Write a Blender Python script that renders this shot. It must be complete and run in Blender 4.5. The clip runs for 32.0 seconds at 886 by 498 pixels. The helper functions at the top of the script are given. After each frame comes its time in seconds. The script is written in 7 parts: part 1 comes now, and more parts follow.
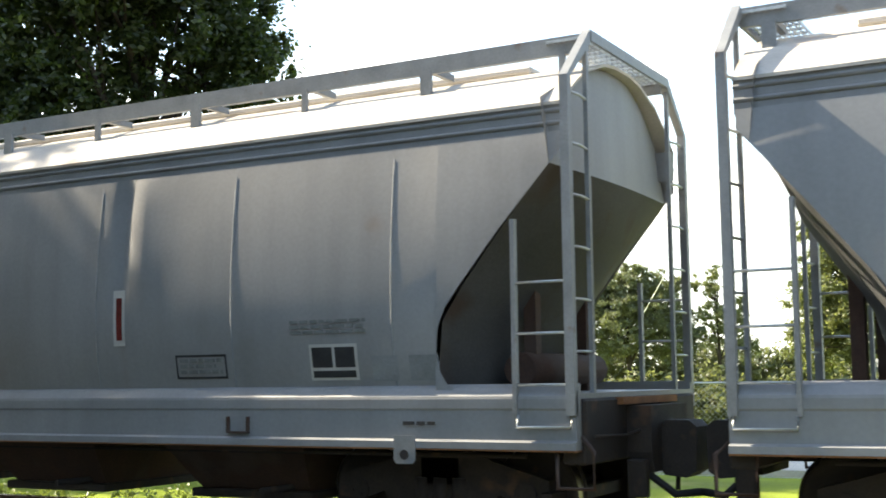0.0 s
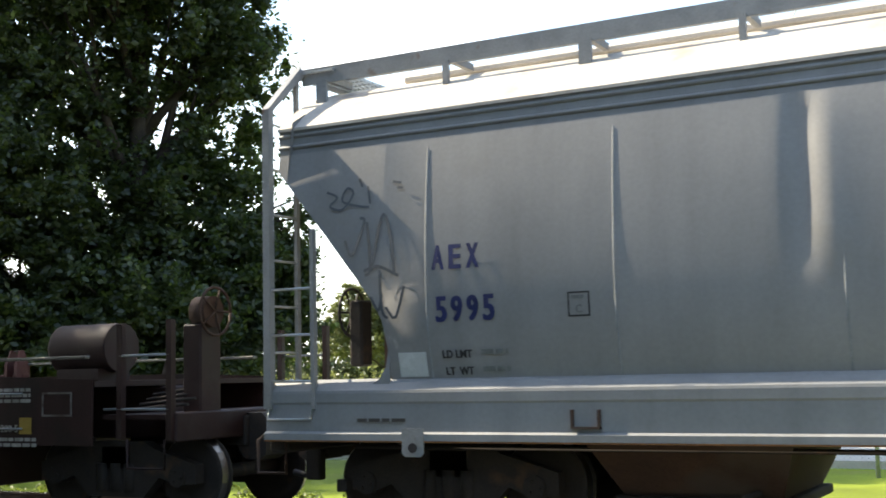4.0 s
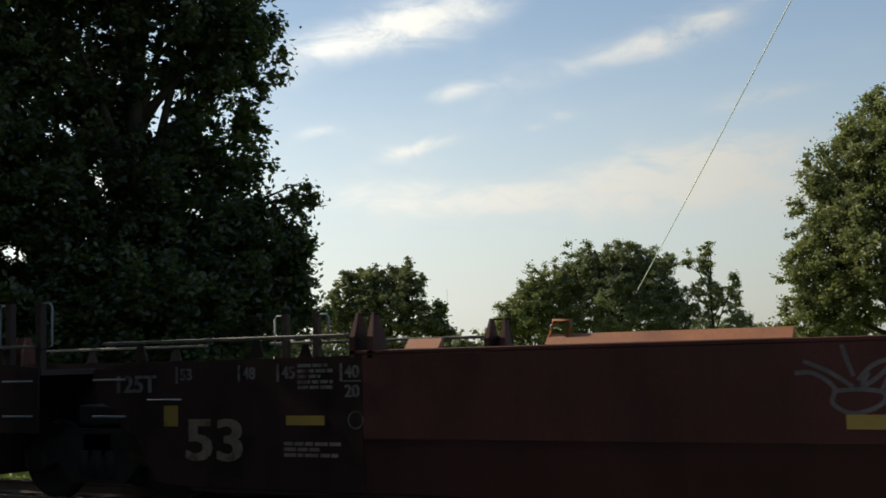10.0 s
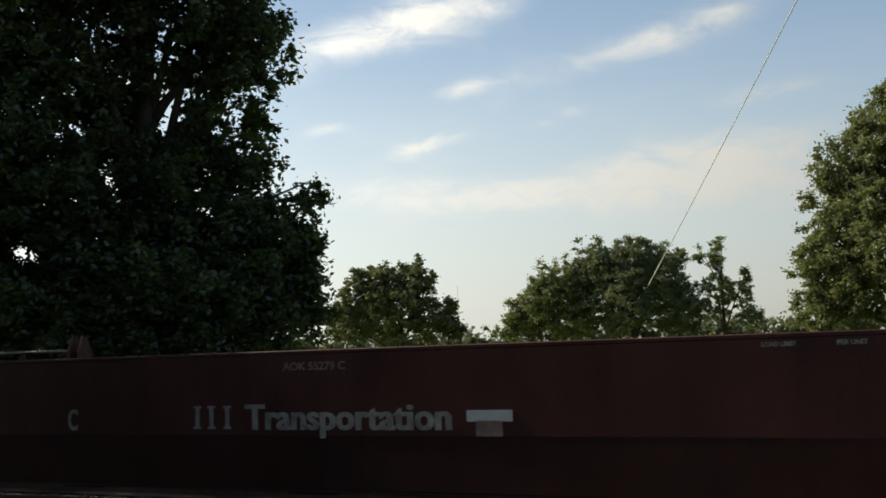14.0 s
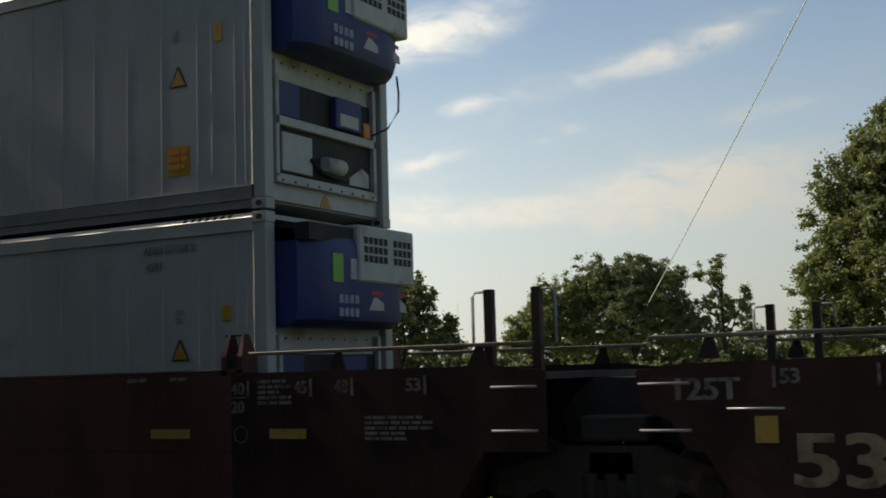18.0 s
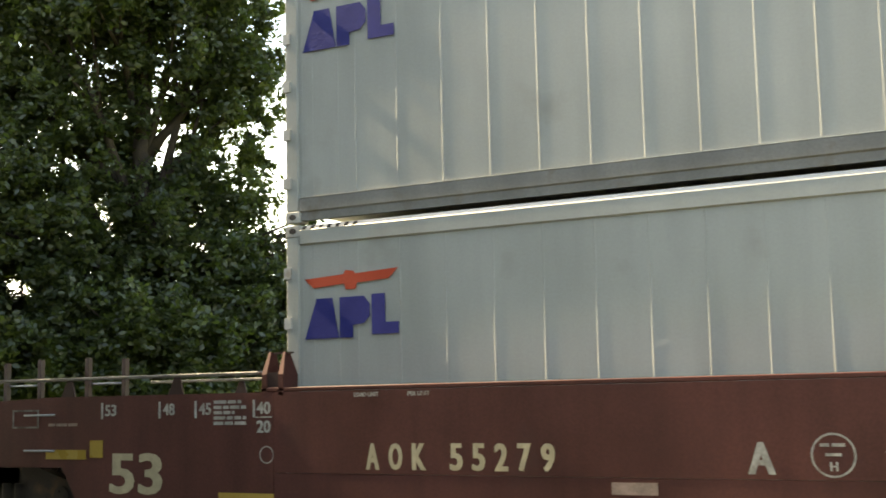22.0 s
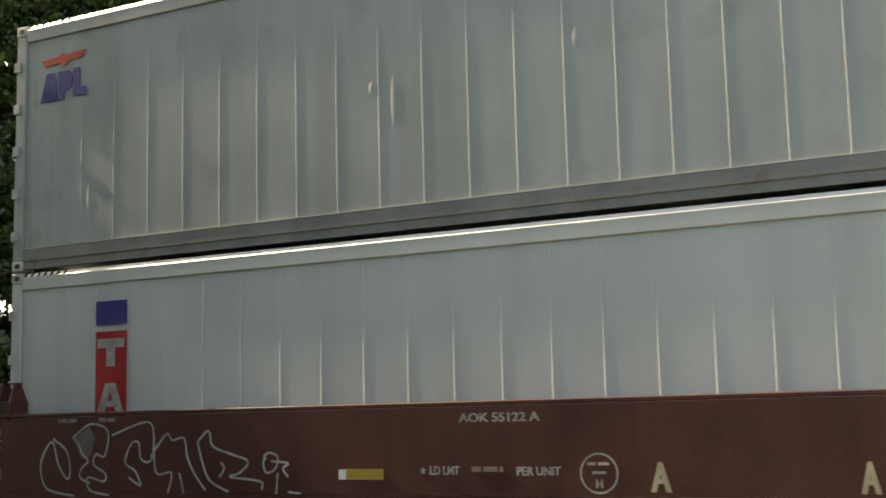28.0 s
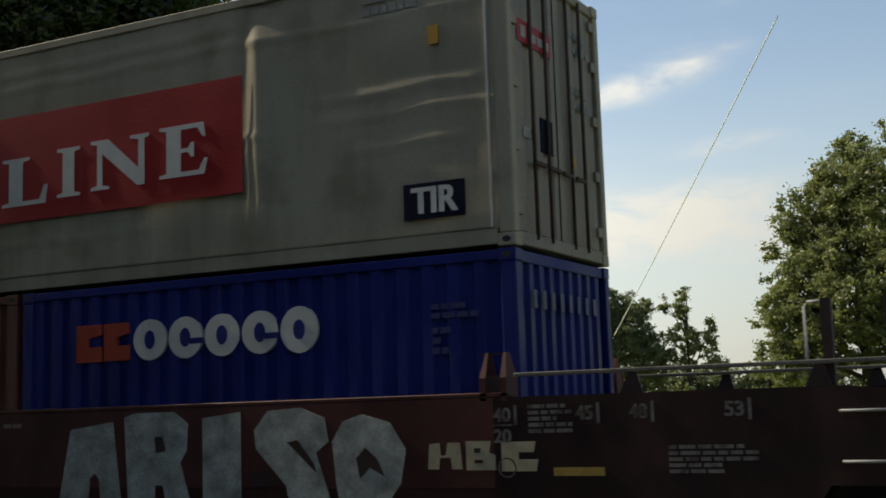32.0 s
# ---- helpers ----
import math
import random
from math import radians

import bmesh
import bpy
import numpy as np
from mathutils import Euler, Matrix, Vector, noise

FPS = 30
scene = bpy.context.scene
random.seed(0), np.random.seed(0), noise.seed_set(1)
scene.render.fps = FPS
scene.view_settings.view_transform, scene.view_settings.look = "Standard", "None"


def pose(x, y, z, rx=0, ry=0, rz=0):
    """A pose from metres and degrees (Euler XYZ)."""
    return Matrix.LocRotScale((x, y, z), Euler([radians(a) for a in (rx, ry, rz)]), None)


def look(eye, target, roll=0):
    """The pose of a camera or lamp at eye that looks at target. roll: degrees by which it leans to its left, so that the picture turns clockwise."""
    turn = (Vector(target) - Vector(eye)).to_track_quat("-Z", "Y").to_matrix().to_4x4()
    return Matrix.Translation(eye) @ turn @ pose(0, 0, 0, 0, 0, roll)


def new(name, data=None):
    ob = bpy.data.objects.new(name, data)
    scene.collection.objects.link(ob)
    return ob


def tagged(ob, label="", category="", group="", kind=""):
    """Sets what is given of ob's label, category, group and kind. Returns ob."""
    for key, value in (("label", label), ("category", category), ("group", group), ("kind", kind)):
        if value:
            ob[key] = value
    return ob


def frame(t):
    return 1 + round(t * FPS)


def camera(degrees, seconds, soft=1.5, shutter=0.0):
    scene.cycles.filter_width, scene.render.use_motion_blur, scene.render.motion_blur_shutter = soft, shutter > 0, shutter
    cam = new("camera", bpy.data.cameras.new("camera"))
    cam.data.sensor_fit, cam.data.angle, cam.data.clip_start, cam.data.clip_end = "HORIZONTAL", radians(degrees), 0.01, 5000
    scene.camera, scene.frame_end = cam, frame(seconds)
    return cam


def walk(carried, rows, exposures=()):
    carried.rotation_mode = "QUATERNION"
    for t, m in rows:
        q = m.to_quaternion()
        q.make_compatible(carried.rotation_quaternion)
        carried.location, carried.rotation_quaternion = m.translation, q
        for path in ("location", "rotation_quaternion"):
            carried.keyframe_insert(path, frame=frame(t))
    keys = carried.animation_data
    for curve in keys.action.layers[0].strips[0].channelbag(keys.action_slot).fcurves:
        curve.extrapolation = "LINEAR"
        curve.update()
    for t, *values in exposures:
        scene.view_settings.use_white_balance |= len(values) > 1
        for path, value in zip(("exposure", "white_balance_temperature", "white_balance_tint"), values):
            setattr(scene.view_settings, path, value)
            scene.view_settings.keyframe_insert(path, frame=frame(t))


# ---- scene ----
# World: x runs with the train, y across the track away from the camera, z up from the rail heads.
cam = camera(39.57, 32.0, soft=1.7, shutter=0.15)
PATH = [
    (0.0, pose(0, 0, 1.473, 96.06, 0.69, 28.90)),
    (0.5, pose(0, 0, 1.473, 96.17, 0.83, 28.97)),
    (1.0, pose(0, 0, 1.473, 96.30, 1.29, 28.96)),
    (1.5, pose(0, 0, 1.473, 96.34, 1.26, 28.91)),
    (2.0, pose(0, 0, 1.473, 96.35, 1.23, 29.14)),
    (2.5, pose(0, 0, 1.473, 96.35, 1.14, 29.12)),
    (3.0, pose(0, 0, 1.473, 95.99, 1.25, 28.93)),
    (3.5, pose(0, 0, 1.473, 95.72, 1.18, 28.96)),
    (4.0, pose(0, 0, 1.473, 95.73, 1.22, 28.76)),
    (4.5, pose(0, 0, 1.473, 95.44, 1.37, 28.53)),
    (6.5, pose(0, 0, 1.473, 95.45, 1.11, 28.27)),
    (7.0, pose(0, 0, 1.473, 95.30, 1.27, 28.43)),
    (7.5, pose(0, 0, 1.473, 95.14, 1.23, 28.52)),
    (8.0, pose(0, 0, 1.473, 95.21, 1.21, 28.62)),
    (8.5, pose(0, 0, 1.473, 95.18, 1.37, 28.62)),
    (9.0, pose(0, 0, 1.473, 95.28, 1.38, 28.63)),
    (9.5, pose(0, 0, 1.473, 95.13, 1.40, 28.52)),
    (10.0, pose(0, 0, 1.473, 95.11, 1.38, 28.66)),
    (10.5, pose(0, 0, 1.473, 95.07, 1.41, 28.46)),
    (11.0, pose(0, 0, 1.473, 95.12, 1.34, 28.58)),
    (11.5, pose(0, 0, 1.473, 95.24, 1.49, 28.69)),
    (12.0, pose(0, 0, 1.473, 95.18, 1.44, 28.84)),
    (12.5, pose(0, 0, 1.473, 95.05, 1.55, 28.96)),
    (13.0, pose(0, 0, 1.473, 94.92, 1.64, 29.03)),
    (13.5, pose(0, 0, 1.473, 94.77, 1.65, 29.23)),
    (14.0, pose(0, 0, 1.473, 94.98, 1.78, 29.17)),
    (14.5, pose(0, 0, 1.473, 95.08, 1.63, 29.21)),
    (16.5, pose(0, 0, 1.473, 94.86, 1.40, 29.48)),
    (17.0, pose(0, 0, 1.473, 95.30, 1.61, 29.32)),
    (17.5, pose(0, 0, 1.473, 95.56, 1.77, 29.31)),
    (18.0, pose(0, 0, 1.473, 95.77, 1.64, 29.17)),
    (18.5, pose(0, 0, 1.473, 96.02, 1.60, 29.06)),
    (19.0, pose(0, 0, 1.473, 96.59, 1.65, 28.89)),
    (19.5, pose(0, 0, 1.473, 97.44, 1.57, 28.73)),
    (20.0, pose(0, 0, 1.473, 97.48, 1.36, 28.91)),
    (20.5, pose(0, 0, 1.473, 97.19, 1.23, 29.11)),
    (21.0, pose(0, 0, 1.473, 96.93, 1.20, 29.09)),
    (21.5, pose(0, 0, 1.473, 96.88, 1.44, 29.05)),
    (22.0, pose(0, 0, 1.473, 96.73, 1.23, 28.85)),
    (22.5, pose(0, 0, 1.473, 96.77, 1.37, 28.85)),
    (23.0, pose(0, 0, 1.473, 96.62, 1.60, 28.90)),
    (23.5, pose(0, 0, 1.473, 96.61, 1.68, 28.94)),
    (24.0, pose(0, 0, 1.473, 96.51, 1.71, 28.91)),
    (24.5, pose(0, 0, 1.473, 96.61, 1.71, 28.97)),
    (26.5, pose(0, 0, 1.473, 97.46, 2.09, 28.71)),
    (27.0, pose(0, 0, 1.473, 97.51, 1.82, 28.67)),
    (28.0, pose(0, 0, 1.473, 97.60, 1.37, 28.26)),
    (28.5, pose(0, 0, 1.473, 97.79, 1.63, 27.92)),
    (29.0, pose(0, 0, 1.473, 98.00, 1.46, 27.49)),
    (29.5, pose(0, 0, 1.473, 97.96, 1.38, 27.69)),
    (30.0, pose(0, 0, 1.473, 97.76, 1.23, 27.93)),
    (30.5, pose(0, 0, 1.473, 97.65, 1.29, 27.97)),
    (31.0, pose(0, 0, 1.473, 97.42, 1.52, 27.98)),
    (31.5, pose(0, 0, 1.473, 97.26, 1.81, 27.81)),
    (32.0, pose(0, 0, 1.473, 97.26, 1.87, 27.61)),
]
EXPOSURES = [(t, e, k, 8) for t, e, k in (
    (0, 1.85, 7500), (2.8, 1.95, 7450), (3.6, 1.8, 7400), (4.5, 1.35, 7250), (6.3, 0.40, 7100), (7.5, 0.05, 7100), (9.0, -0.18, 7150), (16.0, -0.18, 7200), (18.0, -0.26, 7400),
    (19.0, 0.48, 8000), (20.0, 1.68, 9800), (21.0, 2.32, 10300), (22.0, 2.42, 10000), (23.1, 2.30, 8900), (23.6, 1.2, 8000), (24.1, 0.22, 7300), (24.7, 0.15, 7300),
    (26.5, 0.62, 8500), (28.0, 1.85, 9600), (29.3, 2.15, 9300), (30.0, 1.45, 8300), (30.6, 0.42, 7500), (31.2, 0.08, 7350), (32.0, 0.06, 7400))]
walk(cam, PATH, EXPOSURES)

SUN_AZ, SUN_EL = 91.3, 40.0      # degrees left of +y, and above the horizon
TRACK_Y = 11.245                 # middle of the track
GROUND_Z = -0.55
EYE_Z = 1.473


def way_of(az, el=0.0):
    a, e = radians(az), radians(el)
    return Vector((-math.sin(a) * math.cos(e), math.cos(a) * math.cos(e), math.sin(e)))


# ---- world, sun ----
def make_world():
    w = bpy.data.worlds.new("sky")
    scene.world = w
    w.use_nodes = True
    nt = w.node_tree
    nt.nodes.clear()
    N, L = nt.nodes.new, nt.links.new

    def math_node(op, a, b=None, c=None):
        n = N("ShaderNodeMath")
        n.operation = op
        for i, v in enumerate((a, b, c)):
            if v is None:
                continue
            if isinstance(v, (int, float)):
                n.inputs[i].default_value = v
            else:
                L(v, n.inputs[i])
        return n.outputs[0]

    out, bg = N("ShaderNodeOutputWorld"), N("ShaderNodeBackground")
    sky = N("ShaderNodeTexSky")
    sky.sky_type, sky.sun_disc = "NISHITA", False
    sky.sun_elevation, sky.sun_rotation = radians(SUN_EL), radians(-SUN_AZ)
    sky.air_density, sky.dust_density, sky.ozone_density = 1.0, 0.8, 1.2
    co = N("ShaderNodeTexCoord")
    sep = N("ShaderNodeSeparateXYZ")
    L(co.outputs["Generated"], sep.inputs[0])
    x, y, z = sep.outputs
    az = math_node("MULTIPLY", math_node("ARCTAN2", math_node("MULTIPLY", x, -1.0), y), 57.2958)
    el = math_node("MULTIPLY", math_node("ARCSINE", z), 57.2958)
    comb = N("ShaderNodeCombineXYZ")
    L(az, comb.inputs[0])
    L(el, comb.inputs[1])
    # streaks of thin cloud: slanted, frayed by noise
    rot = N("ShaderNodeMapping")
    rot.inputs["Rotation"].default_value = (0, 0, radians(16))
    rot.inputs["Scale"].default_value = (0.26, 0.62, 1)
    L(comb.outputs[0], rot.inputs[0])
    fray = N("ShaderNodeTexNoise")
    fray.inputs["Scale"].default_value, fray.inputs["Detail"].default_value, fray.inputs["Roughness"].default_value, fray.inputs["Distortion"].default_value = 1.3, 8, 0.6, 0.5
    L(rot.outputs[0], fray.inputs["Vector"])
    wide = N("ShaderNodeTexNoise")
    wide.inputs["Scale"].default_value, wide.inputs["Detail"].default_value = 0.55, 3
    L(rot.outputs[0], wide.inputs["Vector"])
    total = None
    for (a0, e0, ra, re, slant, k) in CLOUDS:
        da, de = math_node("SUBTRACT", az, a0), math_node("SUBTRACT", el, e0)
        c, s = math.cos(radians(slant)), math.sin(radians(slant))
        u = math_node("MULTIPLY_ADD", da, c / ra, math_node("MULTIPLY", de, s / ra))
        v = math_node("MULTIPLY_ADD", da, -s / re, math_node("MULTIPLY", de, c / re))
        q = math_node("ADD", math_node("MULTIPLY", u, u), math_node("MULTIPLY", v, v))
        g = math_node("MULTIPLY", math_node("POWER", 2.71828, math_node("MULTIPLY", q, -1.0)), k)
        total = g if total is None else math_node("ADD", total, g)
    spread = math_node("MULTIPLY", math_node("SUBTRACT", wide.outputs[0], 0.45), 0.9)
    dens = math_node("ADD", total, spread)
    dens = math_node("MULTIPLY", dens, math_node("MULTIPLY_ADD", fray.outputs[0], 2.6, -0.42))
    ramp = N("ShaderNodeMapRange")
    ramp.interpolation_type = "SMOOTHSTEP"
    ramp.inputs["From Min"].default_value, ramp.inputs["From Max"].default_value = 0.0, 1.1
    ramp.inputs["To Max"].default_value = 0.92
    L(dens, ramp.inputs["Value"])
    # haze that pales the sky towards the horizon
    haze = N("ShaderNodeMapRange")
    haze.interpolation_type = "SMOOTHSTEP"
    haze.inputs["From Min"].default_value, haze.inputs["From Max"].default_value = 17.0, 0.0
    haze.inputs["To Min"].default_value, haze.inputs["To Max"].default_value = 0.0, 0.76
    L(el, haze.inputs["Value"])
    # haze and cloud scatter forwards: brightest towards the sun, dull away from it
    d = way_of(SUN_AZ, SUN_EL)
    near_sun = math_node("ADD", math_node("ADD", math_node("MULTIPLY", x, d.x), math_node("MULTIPLY", y, d.y)), math_node("MULTIPLY", z, d.z))
    forward = math_node("MULTIPLY_ADD", math_node("POWER", math_node("MULTIPLY_ADD", near_sun, 0.5, 0.5), 3.0), 1.5, 0.08)

    def lit(colour):
        n = N("ShaderNodeVectorMath")
        n.operation = "SCALE"
        n.inputs[0].default_value = colour
        L(forward, n.inputs["Scale"])
        return n.outputs[0]
    m1, m2 = N("ShaderNodeMix"), N("ShaderNodeMix")
    m1.data_type = m2.data_type = "RGBA"
    L(haze.outputs[0], m1.inputs["Factor"])
    clear = N("ShaderNodeVectorMath")
    clear.operation = "SCALE"
    clear.inputs["Scale"].default_value = 1.2
    L(sky.outputs[0], clear.inputs[0])
    L(clear.outputs[0], m1.inputs["A"])
    L(lit((11.0, 12.0, 12.9)), m1.inputs["B"])
    L(ramp.outputs[0], m2.inputs["Factor"])
    L(m1.outputs["Result"], m2.inputs["A"])
    L(lit((12.8, 13.0, 13.0)), m2.inputs["B"])
    L(m2.outputs["Result"], bg.inputs[0])
    bg.inputs[1].default_value = 0.125
    L(bg.outputs[0], out.inputs[0])


CLOUDS = [(29.77, 15.56, 4.22, 1.07, -13, 0.95), (34.35, 14.28, 2.2, 0.734, -10, 0.55), (18.2, 14.21, 5.69, 0.656, -14, 0.62), (27.64, 12.34, 1.54, 0.385, -10, 0.6), (29.55, 9.84, 1.74, 0.33, -15, 0.75), (13.55, 11.44, 2.57, 0.459, -5, 0.45), (17.23, 8.78, 6.42, 0.872, -7, 0.75), (17.41, 7.4, 7.16, 1.38, -2, 0.85), (27.88, 7.42, 6.61, 0.734, 1, 0.75), (34.32, 10.6, 1.28, 0.321, -10, 0.3), (22.77, 11.04, 0.642, 0.275, -6, 0.3), (24.15, 10.57, 0.55, 0.183, -6, 0.25), (8.48, 7.02, 3.67, 1.83, 0, 0.5), (42.6, 8.16, 4.59, 1.38, -5, 0.6), (45.41, 12.75, 3.67, 1.1, -12, 0.6)]
make_world()
sun = new("sun", bpy.data.lights.new("sun", "SUN"))
sun.data.energy, sun.data.angle, sun.data.color = 4.2, radians(0.6), (1.0, 0.93, 0.82)
sun.matrix_world = look(way_of(SUN_AZ, SUN_EL) * 60, (0, 0, 0))


# ---- materials ----
def mat(name, color, rough=0.6, metal=0.0, vary=0.25, scale=3.0, fine=40.0, bump=0.15, stain=None, stain_at=0.6, stain_scale=1.2, streak=0.0, spec=0.4, coat=0.0, spots=()):
    """A painted or bare surface: colour shifted at two scales, streaks that run down, patches of a second colour, fine relief."""
    m = bpy.data.materials.new(name)
    m.use_nodes = True
    nt = m.node_tree
    N, L = nt.nodes.new, nt.links.new
    b = nt.nodes["Principled BSDF"]
    co = N("ShaderNodeTexCoord").outputs["Object"]

    def noise_of(sc, detail=5, stretch=None, offset=0.0):
        n = N("ShaderNodeTexNoise")
        n.inputs["Scale"].default_value, n.inputs["Detail"].default_value = sc, detail
        mp = N("ShaderNodeMapping")
        mp.inputs["Location"].default_value = (offset, offset * 0.7, offset * 1.3)
        if stretch:
            mp.inputs["Scale"].default_value = stretch
        L(co, mp.inputs[0])
        L(mp.outputs[0], n.inputs["Vector"])
        return n.outputs[0]

    def ranged(v, a0, a1, b0, b1):
        r = N("ShaderNodeMapRange")
        for k, val in zip(("From Min", "From Max", "To Min", "To Max"), (a0, a1, b0, b1)):
            r.inputs[k].default_value = val
        L(v, r.inputs["Value"])
        return r.outputs[0]

    def mixed(kind, f, a, c):
        n = N("ShaderNodeMix")
        n.data_type, n.blend_type = "RGBA", kind
        for key, val in (("Factor", f), ("A", a), ("B", c)):
            if isinstance(val, (int, float, tuple)):
                n.inputs[key].default_value = (*val, 1) if isinstance(val, tuple) else val
            else:
                L(val, n.inputs[key])
        return n.outputs["Result"]

    big, small = noise_of(scale), noise_of(fine, 4, offset=3.1)
    col = mixed("MULTIPLY", 1.0, tuple(color), ranged(big, 0.3, 0.7, 1 - vary, 1 + vary * 0.6))
    col = mixed("MULTIPLY", 1.0, col, ranged(small, 0.3, 0.7, 1 - vary * 0.5, 1 + vary * 0.3))
    if streak:
        st = noise_of(1.0, 4, (3.2, 3.2, 0.35), 7.7)
        col = mixed("MULTIPLY", 1.0, col, ranged(st, 0.42, 0.75, 1.0, 1.0 - streak))
    if stain:
        pn = noise_of(stain_scale, 8, offset=11.3)
        col = mixed("MIX", ranged(pn, stain_at, stain_at + 0.12, 0.0, 0.85), col, tuple(stain))
    if spots:      # rust that has bled through at known places
        sep = N("ShaderNodeSeparateXYZ")
        L(co, sep.inputs[0])
        ragged = ranged(noise_of(2.6, 7, offset=5.2), 0.25, 0.75, 0.0, 1.7)

        def calc(op, a, c):
            n = N("ShaderNodeMath")
            n.operation = op
            for i, val in enumerate((a, c)):
                if isinstance(val, (int, float)):
                    n.inputs[i].default_value = val
                else:
                    L(val, n.inputs[i])
            return n.outputs[0]
        for sx, sz, rx, rz, k in spots:
            u = calc("DIVIDE", calc("SUBTRACT", sep.outputs[0], sx), rx)
            v = calc("DIVIDE", calc("SUBTRACT", sep.outputs[2], sz), rz)
            q = calc("ADD", calc("MULTIPLY", u, u), calc("MULTIPLY", v, v))
            g = calc("MULTIPLY", calc("POWER", 2.71828, calc("MULTIPLY", q, -1.0)), k)
            n = N("ShaderNodeMath")
            n.operation, n.use_clamp = "MULTIPLY", True
            L(g, n.inputs[0])
            L(ragged, n.inputs[1])
            col = mixed("MIX", n.outputs[0], col, (0.215, 0.115, 0.06))
    L(col, b.inputs["Base Color"])
    L(ranged(big, 0.3, 0.7, max(0.05, rough - 0.1), min(1, rough + 0.12)), b.inputs["Roughness"])
    b.inputs["Metallic"].default_value = metal
    b.inputs["Specular IOR Level"].default_value = spec
    b.inputs["Coat Weight"].default_value = coat
    if bump:
        bp = N("ShaderNodeBump")
        bp.inputs["Strength"].default_value, bp.inputs["Distance"].default_value = bump, 0.02
        L(small, bp.inputs["Height"])
        L(bp.outputs[0], b.inputs["Normal"])
    return m


def leaf_mat(name, dark, light, trans=0.45, passed=(1.25, 1.25, 0.8)):
    m = bpy.data.materials.new(name)
    m.use_nodes = True
    nt = m.node_tree
    N, L = nt.nodes.new, nt.links.new
    nt.nodes.clear()
    out, add, di, tr, gl, mg = (N(k) for k in ("ShaderNodeOutputMaterial", "ShaderNodeMixShader", "ShaderNodeBsdfDiffuse", "ShaderNodeBsdfTranslucent", "ShaderNodeBsdfGlossy", "ShaderNodeMixShader"))
    geo, ramp = N("ShaderNodeNewGeometry"), N("ShaderNodeMix")
    ramp.data_type = "RGBA"
    L(geo.outputs["Random Per Island"], ramp.inputs["Factor"])
    ramp.inputs["A"].default_value, ramp.inputs["B"].default_value = (*dark, 1), (*light, 1)
    L(ramp.outputs["Result"], di.inputs[0])
    glow = N("ShaderNodeMix")
    glow.data_type, glow.blend_type = "RGBA", "MULTIPLY"
    glow.inputs["Factor"].default_value, glow.inputs["B"].default_value = 1.0, (*passed, 1)
    L(ramp.outputs["Result"], glow.inputs["A"])
    L(glow.outputs["Result"], tr.inputs[0])
    add.inputs[0].default_value = trans
    L(di.outputs[0], add.inputs[1])
    L(tr.outputs[0], add.inputs[2])
    gl.inputs["Roughness"].default_value = 0.45
    mg.inputs[0].default_value = 0.05
    L(add.outputs[0], mg.inputs[1])
    L(gl.outputs[0], mg.inputs[2])
    L(mg.outputs[0], out.inputs[0])
    return m


